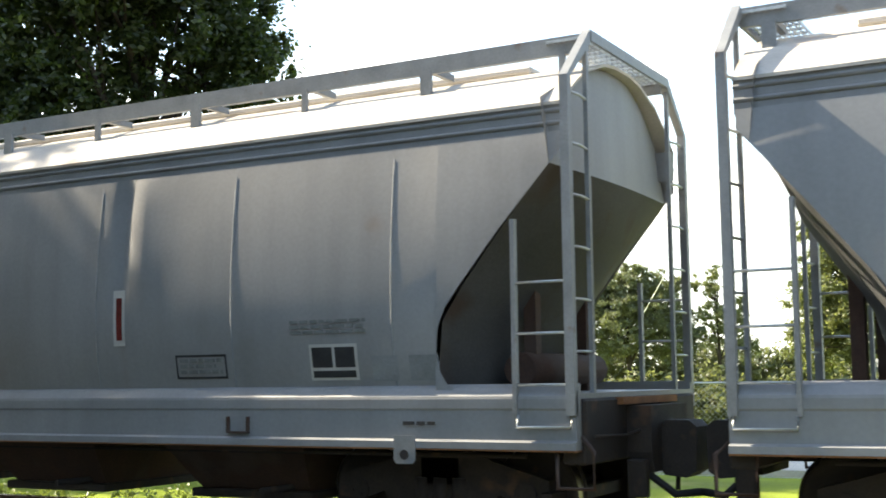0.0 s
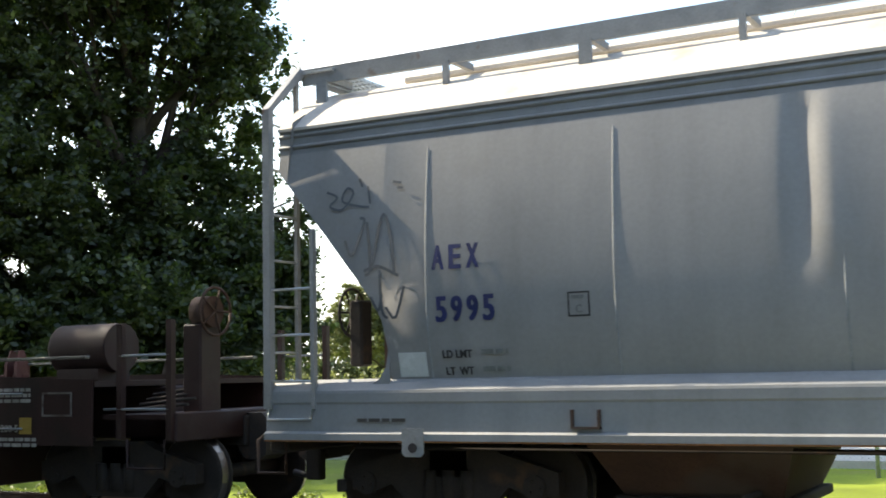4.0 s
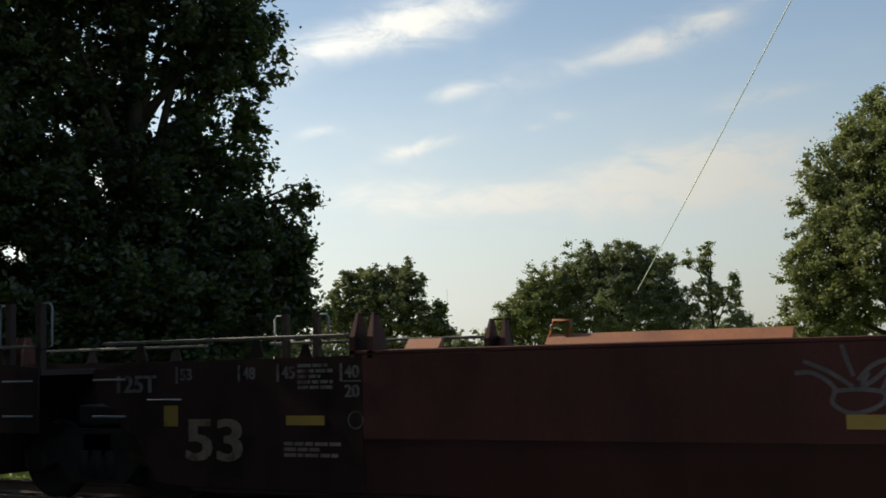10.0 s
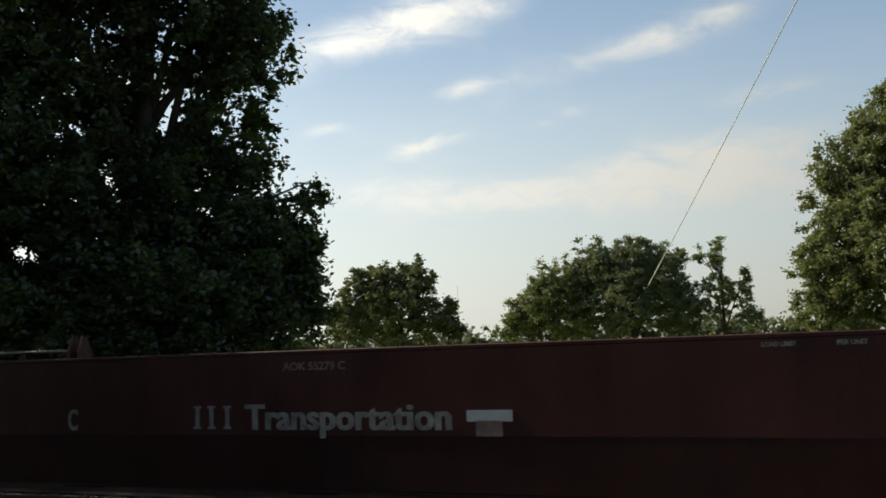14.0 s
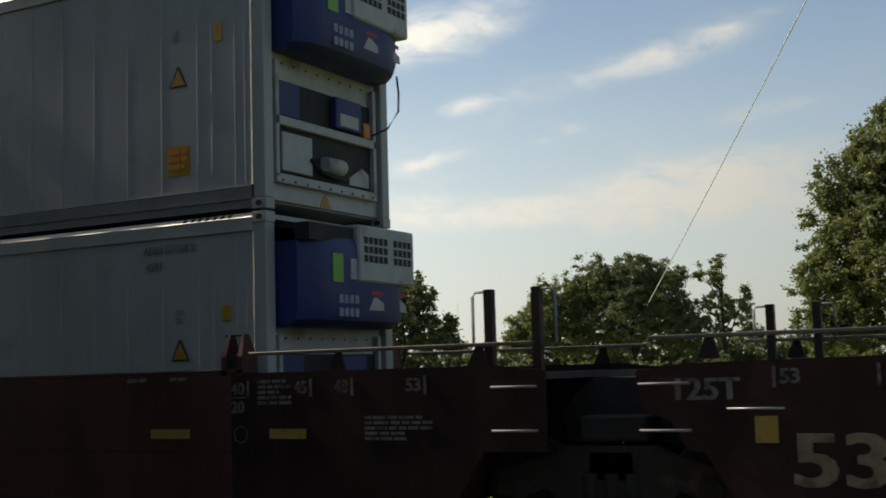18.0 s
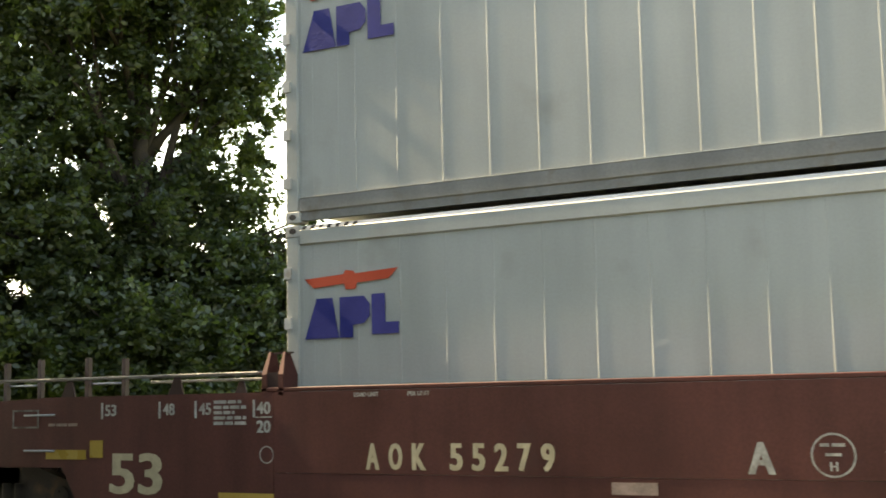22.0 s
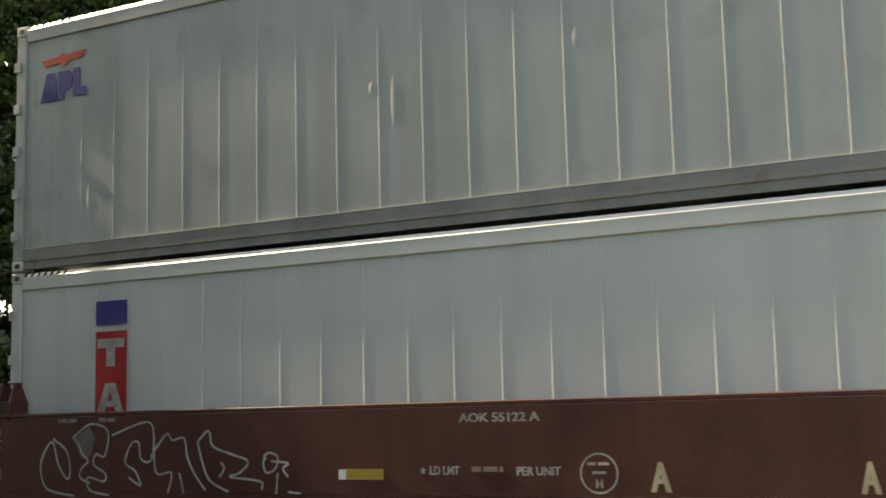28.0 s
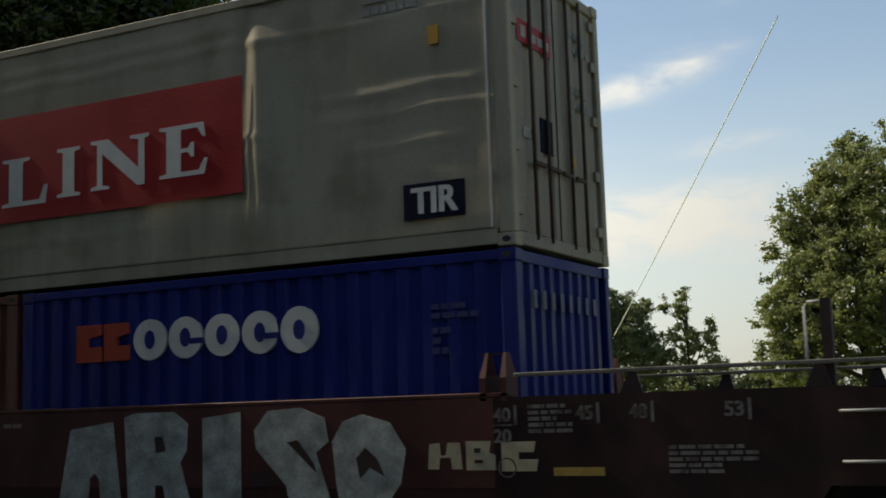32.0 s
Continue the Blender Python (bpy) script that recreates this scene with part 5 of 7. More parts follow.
def ring(x, z, r, w, y, material, parent, name="stencilled_ring"):
    bm = B()
    n = 28
    for k in range(n):
        a0, a1 = 2 * math.pi * k / n, 2 * math.pi * (k + 1) / n
        bm.faces.new([bm.verts.new((x + math.cos(a) * q, y - 0.005, z + math.sin(a) * q)) for a, q in ((a0, r), (a1, r), (a1, r - w), (a0, r - w))])
    bmesh.ops.recalc_face_normals(bm, faces=bm.faces)
    return part(name, bm, material, parent)


unit_1 = well_unit(19.53, "joint", "coupler", "empty oxide red well car with white graffiti")
unit_2 = well_unit(0.04, "joint", "joint", "empty oxide red well car with white lettering")
unit_3 = well_unit(-19.46, "coupler", "joint", "oxide red well car loaded with two containers", True)
unit_4 = well_unit(-42.97, "joint", "coupler", "oxide red well car with sprayed outline graffiti, loaded", True)
unit_5 = well_unit(-62.57, "joint", "joint", "oxide red well car with big block graffiti, loaded")


# ---- containers ----
def castings(parent, x0, x1, h, material="reefer_frame"):
    for x in (x0, x1 - 0.178):
        for y in (-1.219, 1.057):
            for z in (0, h - 0.118):
                bm = box(B(), x, x + 0.178, y, y + 0.162, z, z + 0.118, 0.008)
                c = part("corner_casting", bm, material, parent)
                part("casting_hole", prism(B(), [(x + 0.089 + math.cos(a * math.pi / 4) * 0.045, z + 0.06 + math.sin(a * math.pi / 4) * 0.03) for a in range(8)], y - 0.003, y + 0.01), "dark", c)


def reefer(xc, z, panel, label, first=(-5.90, -5.77, -5.465, -5.255), start=-4.778, pitch=0.4985, count=21, last=(5.39, 5.70, 5.83), height=2.886):
    c = rider("reefer_container", xc, label, "container", "refrigerated containers", z)
    L2, h = 6.096, height
    # ribbed near and far sides
    ribs = list(first) + [start + pitch * i for i in range(count)] + list(last)
    for s in (-1, 1):
        bm = B()
        edge = [-L2 + 0.12] + [r + k for r in ribs for k in (-0.011, -0.004, 0.004, 0.011)] + [L2 - 0.12]
        dep = [0.0] + [k for r in ribs for k in (0.0, 0.0028, 0.0028, 0.0)] + [0.0]
        prev = None
        for x, e in zip(edge, dep):
            col = [bm.verts.new((x, s * (1.195 + e), zz)) for zz in (0.26, h - 0.20)]
            if prev:
                f = (prev[0], col[0], col[1], prev[1])
                bm.faces.new(f if s < 0 else f[::-1])
            prev = col
        part("side_panel", bm, panel, c, "ribbed pale panel")
        part("bottom_rail", prism_x(B(), [(s * 1.205, 0.02), (s * 1.205, 0.10), (s * 1.219, 0.115), (s * 1.219, 0.235), (s * 1.212, 0.26), (s * 1.14, 0.26), (s * 1.14, 0.02)], -5.92, 5.92), "reefer_rail", c, "grimy grey steel bottom rail")
        part("rail_lip", box(B(), -5.92, 5.92, *sorted((s * 1.222, s * 1.214)), 0.248, 0.256), "rail_cap", c, "thin bare metal lip")
        part("top_rail", prism_x(B(), [(s * 1.205, h - 0.20), (s * 1.219, h - 0.19), (s * 1.219, h - 0.055), (s * 1.19, h - 0.012), (s * 1.10, h - 0.012), (s * 1.10, h - 0.20)], -5.92, 5.92), panel, c)
        part("rail_cap", prism_x(B(), [(s * 1.2205, h - 0.056), (s * 1.192, h - 0.008), (s * 1.188, h - 0.012), (s * 1.2165, h - 0.058)], -5.92, 5.92), "rail_cap", c, "bright bare metal edge")
        for d in (-1, 1):
            part("corner_post", box(B(), *sorted((d * 5.94, d * 6.09)), *sorted((s * 1.06, s * 1.215)), 0.118, h - 0.118, 0.01), panel, c)
    bm = B()
    a = [bm.verts.new((xx, yy, zz)) for zz in (0.26, h - 0.12) for xx, yy in ((5.905, -1.198), (5.938, -1.2185), (5.945, -1.2), (5.91, -1.19))]
    for k in range(4):
        bm.faces.new((a[k], a[(k + 1) % 4], a[4 + (k + 1) % 4], a[4 + k]))
    part("post_edge", bm, "rail_cap", c, "bright bare metal edge of the corner post")
    part("roof", box(B(), -6.0, 6.0, -1.1, 1.1, h - 0.06, h - 0.01), panel, c)
    part("floor", box(B(), -5.95, 5.95, -1.14, 1.14, 0.10, 0.24), "reefer_frame", c)
    castings(c, -L2, L2, h)
    # door end (trailing)
    bm = B()
    for s in (-1, 1):
        box(bm, -6.07, -6.02, *sorted((s * 0.01, s * 1.05)), 0.15, h - 0.13)
    part("door_leaf", bm, panel, c)
    for yy in (-0.85, -0.35, 0.35, 0.85):
        part("lock_rod", tube(B(), [(-6.085, yy, 0.16), (-6.085, yy, h - 0.14)], 0.017, 6), "galv", c)
    for z0 in (0.35, 0.85, 1.35, 1.85, 2.35):
        part("hinge", box(B(), -6.105, -6.02, -1.235, -1.15, z0, z0 + 0.11), "reefer_frame", c)
    # yellow and black hazard strip on the corner
    for x in (-5.55, 5.35):
        bm = B()
        for k in range(7):
            xx = x - 0.35 + k * 0.1
            prism(bm, [(xx, h - 0.05), (xx + 0.045, h - 0.05), (xx + 0.075, h - 0.015), (xx + 0.03, h - 0.015)], -1.2225, -1.2195)
        part("hazard_strip", bm, "black", c)
    cooling_end(c, h)
    return c


def cooling_end(c, h):
    """The machinery end, which leads: framed recess below, bulging cooling unit above."""
    x = 6.0
    part("bulkhead_panel", box(B(), x - 0.05, x, -1.06, 1.06, 0.12, h - 0.12), "unit_white", c)
    # lower opening with motors
    part("lower_recess", box(B(), x, x + 0.012, -0.92, 0.92, 0.42, 1.42), "dark", c)
    for b in ((-0.98, -0.92, 0.36, 1.62), (0.92, 0.98, 0.36, 1.62), (-0.98, 0.98, 0.30, 0.40), (-0.98, 0.98, 0.92, 1.02)):
        part("recess_frame", box(B(), x, x + 0.07, *b, 0.008), "unit_white", c)
    part("fan_guard", box(B(), x + 0.012, x + 0.05, -0.85, -0.30, 0.44, 0.86, 0.01), "unit_white", c)
    part("control_box", box(B(), x + 0.012, x + 0.10, 0.10, 0.62, 1.05, 1.40, 0.01), "unit_blue", c)
    part("control_label", box(B(), x + 0.10, x + 0.104, 0.18, 0.55, 1.08, 1.22), "unit_white", c)
    part("compressor", tube(B(), [(x + 0.06, -0.1, 0.60), (x + 0.06, 0.25, 0.60)], 0.09, 10), "unit_white", c)
    part("access_plate", prism_x(B(), [(0.45, 0.44), (0.86, 0.44), (0.86, 0.60), (0.72, 0.66), (0.45, 0.52)], x + 0.012, x + 0.03), "unit_white", c)
    part("junction_box", box(B(), x + 0.01, x + 0.08, 0.70, 0.84, 1.02, 1.20, 0.01), "orange", c, "orange junction box")
    part("warning_triangle", prism_x(B(), [(-0.12, 0.13), (0.10, 0.13), (-0.01, 0.29)], x, x + 0.008), "yellow", c, "yellow warning triangle")
    part("side_panel", box(B(), x, x + 0.03, -0.92, -0.50, 1.04, 1.41, 0.006), "unit_blue", c)
    part("drain_hose", tube(B(), [(x + 0.06, -0.35, 0.62), (x + 0.07, -0.15, 0.50), (x + 0.07, 0.3, 0.46)], 0.025, 6), "dark", c)
    cable = [(x + 0.42, 0.90, 1.74), (x + 0.40, 0.97, 1.55), (x + 0.36, 1.02, 1.35), (x + 0.22, 1.0, 1.16), (x + 0.08, 0.85, 1.06)]
    part("power_cable", tube(B(), cable, 0.012, 6), "dark", c)
    for k in range(9):
        for zz in (0.33, 1.58):
            part("bolt", tube(B(), [(x + 0.068, -0.88 + k * 0.22, zz), (x + 0.078, -0.88 + k * 0.22, zz)], 0.014, 6), "grime", c)
    # upper unit: rounded blue cowl with a white grille box
    prof = [(0.0, 1.70), (0.34, 1.70), (0.47, 1.76), (0.51, 1.86), (0.51, 2.55), (0.45, 2.70), (0.0, 2.74)]
    bm = B()
    n = 12
    rows = []
    for k in range(n + 1):
        t = -1 + 2 * k / n
        yy = 1.0 * t
        swell = 0.62 + 0.38 * math.sqrt(max(0, 1 - t ** 4))
        rows.append([bm.verts.new((x + px * swell, yy, pz)) for px, pz in prof])
    for a, b in zip(rows, rows[1:]):
        for k in range(len(prof) - 1):
            bm.faces.new((a[k], b[k], b[k + 1], a[k + 1]))
    bm.faces.new(rows[0])
    bm.faces.new(rows[-1][::-1])
    bmesh.ops.recalc_face_normals(bm, faces=bm.faces)
    part("cooling_unit_cowl", bm, "unit_blue", c, "blue bulging cooling unit cowl", smooth=True)
    part("cowl_top_recess", box(B(), x + 0.0, x + 0.475, -1.0, -0.18, 2.58, 2.76), "dark", c)
    g = part("grille_box", box(B(), x + 0.05, x + 0.535, -0.16, 1.0, 2.18, 2.80, 0.02), "unit_white", c, "white box with grille slots")
    for bank in (0, 1):
        for i in range(5 if bank == 0 else 4):
            for j in range(3):
                y0 = -0.06 + i * 0.10 if bank == 0 else 0.55 + i * 0.10
                z0 = 2.60 - j * 0.10
                part("grille_slot", box(B(), x + 0.532, x + 0.539, y0, y0 + 0.075, z0, z0 + 0.075), "dark", g)
    part("green_label", box(B(), x + 0.470, x + 0.506, -0.62, -0.34, 2.16, 2.46), "green", c, "green square label")
    part("blue_label", box(B(), x + 0.480, x + 0.516, -0.30, -0.18, 2.2, 2.42), "unit_white", c)
    for k, (y0, y1, z0, z1) in enumerate(((-0.52, -0.45, 1.94, 2.03), (-0.42, -0.35, 1.94, 2.03), (-0.32, -0.25, 1.94, 2.03), (-0.22, -0.15, 1.94, 2.03), (-0.52, -0.45, 1.80, 1.89), (-0.42, -0.35, 1.80, 1.89), (-0.32, -0.25, 1.80, 1.89), (-0.22, -0.15, 1.80, 1.89))):
        part("number_bar", box(B(), x + 0.502, x + 0.512, y0, y1, z0, z1), "mark_pale", c)
    for y0, x in ((0.05, 6.0), (0.60, 5.955)):
        part("maker_mark", prism_x(B(), [(y0, 1.88), (y0 + 0.30, 1.88), (y0 + 0.30, 1.96), (y0 + 0.16, 2.02), (y0 + 0.10, 2.02)], x + 0.500, x + 0.515), "unit_white", c)
        part("maker_mark", box(B(), x + 0.500, x + 0.514, y0 + 0.05, y0 + 0.28, 2.05, 2.09), "red_orange", c)


def triangle_sign(c, x, z, w, y):
    part("warning_triangle", prism(B(), [(x - w / 2, z), (x + w / 2, z), (x + 0.02, z + w * 0.9), (x - 0.02, z + w * 0.9)], y - 0.004, y), "black", c, "black-edged yellow warning triangle")
    part("triangle_fill", prism(B(), [(x - w * 0.38, z + w * 0.07), (x + w * 0.38, z + w * 0.07), (x, z + w * 0.76)], y - 0.007, y - 0.0035), "yellow", c)


def wing_mark(c, x0, x1, z0, z1, y):
    """The shipping line's mark: a spread-winged red bar over slanted blue block shapes."""
    w, hh = x1 - x0, z1 - z0
    zb = z0 + hh * 0.60
    part("red_wing", prism(B(), [(x0, z1 - hh * 0.10), (x0 + w * 0.42, z1 - hh * 0.06), (x0 + w * 0.45, z1), (x0 + w * 0.53, z1 - hh * .02), (x0 + w * 0.55, z1 - hh * 0.06), (x1, z1 - hh * 0.02), (x1 - w * 0.10, z1 - hh * 0.17), (x0 + w * 0.57, z1 - hh * 0.20), (x0 + w * 0.55, z1 - hh * 0.29), (x0 + w * 0.45, z1 - hh * 0.29), (x0 + w * 0.43, z1 - hh * 0.20), (x0 + w * 0.1, z1 - hh * 0.24)], y - 0.006, y), "red_orange", c, "red spread wing emblem")
    shapes = [[(0.00, 0), (0.37, 0), (0.30, 0.60), (0.13, 0.60)],
              [(0.38, 0), (0.52, 0), (0.52, 0.18), (0.64, 0.20), (0.70, 0.30), (0.70, 0.48), (0.64, 0.60), (0.38, 0.60)],
              [(0.72, 0.03), (1.0, 0.03), (1.0, 0.20), (0.86, 0.20), (0.86, 0.62), (0.72, 0.62)]]
    for s in shapes:
        part("blue_block", prism(B(), [(x0 + a * w, z0 + b * hh) for a, b in s], y - 0.006, y), "royal", c, "blue block emblem shape")
    return zb


SIDE = -1.2055    # where labels lie on a reefer's ribs
# loads
top_3 = reefer(-19.38, 3.21, "reefer", "grey-white refrigerated container on top of another one")
low_3 = reefer(-19.38, 0.30, "reefer", "grey-white refrigerated container standing in the well")
top_4 = reefer(-43.08, 3.19, "reefer_old", "dull grey dented refrigerated container on top of another one", (-5.81, -5.56, -5.24, -5.064), -4.587, 0.488, 21, (5.37, 5.62, 5.77))
low_4 = reefer(-43.08, 0.28, "reefer_white", "white refrigerated container with a red and blue sign", (-5.69, -5.49, -5.29), -4.807, 0.4885, 22, (5.65, 5.86))


# ---- writing and marks: hopper ----
HY = -1.62
hb = hopper_b
for k, ch in enumerate("AEX"):
    bend(letter(ch, -6.34 + k * 0.175, -6.21 + k * 0.175, 2.39, 2.61, -1.6, "navy", hb, label="blue stencilled " + ch))
for k, ch in enumerate("5995"):
    bend(letter(ch, -6.31 + k * 0.158, -6.19 + k * 0.158, 1.92, 2.15, -1.6, "navy", hb, label="blue stencilled " + ch))
bend(letter("LD LMT", -6.27, -5.97, 1.60, 1.67, -1.6, "black", hb))
bend(letter("LT  WT", -6.25, -5.97, 1.45, 1.52, -1.6, "black", hb))
for z in (1.60, 1.45):
    bend(bars(-5.88, -5.62, z, z + 0.07, 1, -1.6, "faded_black", hb, seed=3))
for x0, x1, z0, z1, w in ((-5.03, -4.83, 1.92, 2.13, 0.014), (3.82, 4.47, 1.51, 1.75, 0.022)):
    for a, b, c, d in ((x0, x1, z0, z0 + w), (x0, x1, z1 - w, z1), (x0, x0 + w, z0, z1), (x1 - w, x1, z0, z1)):
        side_curve_plate(a, b, c, d, "black", hb, "stencilled_frame")
bend(letter("C", -4.96, -4.90, 1.95, 2.02, -1.6, "faded_black", hb))
bend(bars(-5.0, -4.86, 2.05, 2.10, 1, -1.6, "faded_black", hb, seed=5))
bend(bars(3.88, 4.42, 1.54, 1.71, 3, -1.6, "faded_black", hb, seed=6))
bend(bars(5.26, 6.12, 1.90, 2.05, 3, -1.6, "faded_black", hb, seed=8))
side_curve_plate(5.47, 6.01, 1.48, 1.82, "sign_white", hb, "service_panel", "white panel with black stencilled fields")
for x0, x1, z0, z1 in ((5.50, 5.73, 1.60, 1.79), (5.76, 5.98, 1.60, 1.79), (5.50, 5.98, 1.505, 1.57)):
    side_curve_plate(x0, x1, z0, z1, "black", hb, "panel_field", off=0.010)
for x0, x1 in ((6.16, 6.44), (6.56, 6.84)):
    side_curve_plate(x0, x1, 1.47, 1.70, "hopper_steel", hb, "service_panel", "faded grey stencil panel")
side_curve_plate(-6.73, -6.44, 1.44, 1.66, "silver", hb, "service_panel", "pale repainted panel")
side_curve_plate(3.00, 3.16, 1.86, 2.44, "sign_white", hb, "placard", "pale placard with a rusty patch")
side_curve_plate(3.045, 3.125, 1.92, 2.36, "placard_red", hb, "placard_patch", "dark red rounded patch", off=0.011)
side_curve_plate(-0.30, -0.08, 2.46, 2.62, "hopper_steel", hb, "placard_frame")
bars(6.52, 7.06, 1.055, 1.105, 1, HY, "black", hb, seed=9)
bars(-7.15, -6.6, 1.02, 1.07, 1, HY, "black", hb, seed=10)
letter("NOTE: THIS CAR HAS FOUR COMPARTMENTS", -1.93, -0.69, 1.035, 1.085, HY + 0.02, "black", hb)
# sprayed lines near the trailing end
for ob in (graffiti([[(-7.48, 3.20), (-7.36, 3.14), (-7.44, 3.06), (-7.30, 3.02), (-7.18, 3.16), (-7.25, 3.22), (-7.30, 3.10), (-7.12, 3.04), (-7.00, 3.02)], [(-7.02, 3.22), (-6.99, 3.05)], [(-7.12, 3.30), (-7.08, 3.22)], [(-6.75, 3.24), (-6.66, 3.22)], [(-6.70, 3.18), (-6.64, 3.17)]], 0.022, -1.6, "spray_black", hb, label="thin dark sprayed scribble"),
           graffiti([[(-7.26, 2.72), (-7.18, 2.58), (-7.05, 2.88), (-7.10, 2.92)], [(-7.02, 2.88), (-6.98, 2.45), (-7.04, 2.38)], [(-6.97, 2.42), (-6.86, 2.92), (-6.78, 2.80), (-6.72, 2.38)], [(-7.05, 2.42), (-6.90, 2.46), (-6.68, 2.36)], [(-6.88, 2.42), (-6.86, 2.05), (-6.80, 1.98)], [(-6.98, 2.18), (-6.90, 2.05), (-6.86, 2.20)], [(-6.82, 2.08), (-6.72, 1.98), (-6.62, 2.26)]], 0.028, -1.6, "spray_black", hb, label="dark sprayed tag")):
    bend(ob, 0.016)
# hand brake on the trailing platform
bw = part("brake_wheel", tube(B(), [(-7.62 + 0.0, -0.95 + math.cos(a * math.pi / 9) * 0.24, 2.08 + math.sin(a * math.pi / 9) * 0.24) for a in range(19)], 0.015, 6), "grime", hb, "dark spoked hand brake wheel")
for k in range(6):
    part("spoke", tube(B(), [(-7.62, -0.95, 2.08), (-7.62, -0.95 + math.cos(k * 1.047) * 0.24, 2.08 + math.sin(k * 1.047) * 0.24)], 0.011, 5), "grime", bw)
part("brake_housing", box(B(), -7.60, -7.45, -1.05, -0.85, 1.55, 2.2, 0.02), "grime", hb)
for k, (x, y) in enumerate(((-7.5, -0.3), (-7.35, 0.2), (-7.2, -0.6), (-7.1, 0.6))):
    part("air_valve", tube(B(), [(x, y, 1.345), (x, y, 1.62)], 0.05, 8), "galv", hb)
part("air_reservoir", tube(B(), [(7.35, -0.9, 1.56), (7.35, 0.9, 1.56)], 0.16, 12), "bay", hb)

# ---- writing and marks: well cars ----
y = W_Y


def lightweight_line(car, x):
    """Load limit line with its star, the middle figures worn away."""
    part("star", prism(B(), [(x + 0.03 + math.cos(a * 0.628 + 1.57) * (0.035 if a % 2 == 0 else 0.015), 0.97 + math.sin(a * 0.628 + 1.57) * (0.035 if a % 2 == 0 else 0.015)) for a in range(10)], y - 0.005, y), "white", car)
    letter("LD LMT", x + 0.10, x + 0.40, 0.935, 1.01, y, "white", car)
    bars(x + 0.52, x + 0.82, 0.935, 1.005, 1, y, "faint", car, seed=int(x * 10) + 50)
    letter("PER UNIT", x + 0.95, x + 1.36, 0.93, 1.005, y, "white", car)


def plate_ring(car, x):
    ring(x, 0.95, 0.17, 0.016, y, "white", car)
    bars(x - 0.10, x + 0.10, 1.0, 1.04, 1, y, "white", car, seed=2)
    bars(x - 0.06, x + 0.06, 0.93, 0.965, 1, y, "white", car, seed=3)
    letter("H", x - 0.03, x + 0.03, 0.83, 0.90, y, "white", car)


def small_limits(car, x):
    letter("LOAD LIMIT", x - 0.02, x + 0.25, 1.468, 1.508, y, "white", car)
    letter("PER UNIT", x + 0.56, x + 0.79, 1.468, 1.508, y, "white", car)


def reflector(car, x0, x1, z0=0.89, z1=0.985, kind="amber"):
    plate(x0, x1, z0, z1, y, kind, car, "reflector", "yellow reflective strip" if kind == "amber" else "silver reflective strip")


def end_notice(car, x):
    bars(x, x + 0.72, 0.86, 1.10, 5, y, "white_dim", car, seed=int(abs(x) * 7))


def big_53(car, paint):
    letter("53", -8.06, -7.34, 0.52, 0.94, y, paint, car, label="large cream stencilled 53")
    bars(-6.85, -6.2, 0.56, 0.72, 3, y, "faint", car, seed=21)
    plate(-8.34, -8.16, 0.86, 1.07, y, "amber", car, "yellow_label", "small yellow square label")


def tonnage(car, paint="white_dim"):
    letter("125T", -8.98, -8.44, 1.20, 1.38, y, paint, car, label="white stencilled 125 T")
    part("label_rail", tube(B(), [(-8.55, y - 0.02, 1.13), (-8.10, y - 0.02, 1.13)], 0.010, 5), "galv", car)


# unit 1
c = unit_1
letter("B", 1.58, 1.74, 0.80, 1.04, y, "white", c, label="white stencilled B")
stencil("AOK", 3.23, 3.83, 0.81, 1.04, y, "white", c)
stencil("55279", 4.10, 5.10, 0.80, 1.03, y, "white", c)
letter("AOK 55279 B", -0.29, 0.47, 1.37, 1.45, y, "faint", c)
lightweight_line(c, -0.74)
plate_ring(c, 0.95)
small_limits(c, 4.25)
reflector(c, -1.62, -1.12, 0.87, 0.98)
reflector(c, 6.53, 7.0)
reflector(c, -6.82, -6.38, 0.88, 0.97)
big_53(c, "cream_dim")
tonnage(c)
bars(8.86, 9.4, 1.22, 1.40, 3, y, "white", c, seed=31)
letter("L 200-5", 8.86, 9.22, 0.92, 1.0, y, "white", c)
bars(8.90, 9.5, 0.74, 0.86, 2, y, "white", c, seed=32)
plate(9.24, 9.42, 0.90, 1.08, y, "amber", c, "yellow_label", "small yellow square label")
for a, b, e, f in ((9.58, 10.02, 1.09, 1.11), (9.58, 10.02, 1.33, 1.35), (9.58, 9.60, 1.09, 1.35), (10.0, 10.02, 1.09, 1.35)):
    plate(a, b, e, f, y, "white_dim", c, "stencilled_frame")
reflector(c, 6.3, 6.55, 0.52, 0.62)
bars(6.3, 6.9, 0.42, 0.48, 1, y, "faint", c, seed=33)
bars(7.6, 8.3, 0.55, 0.60, 1, y, "faint", c, seed=34)
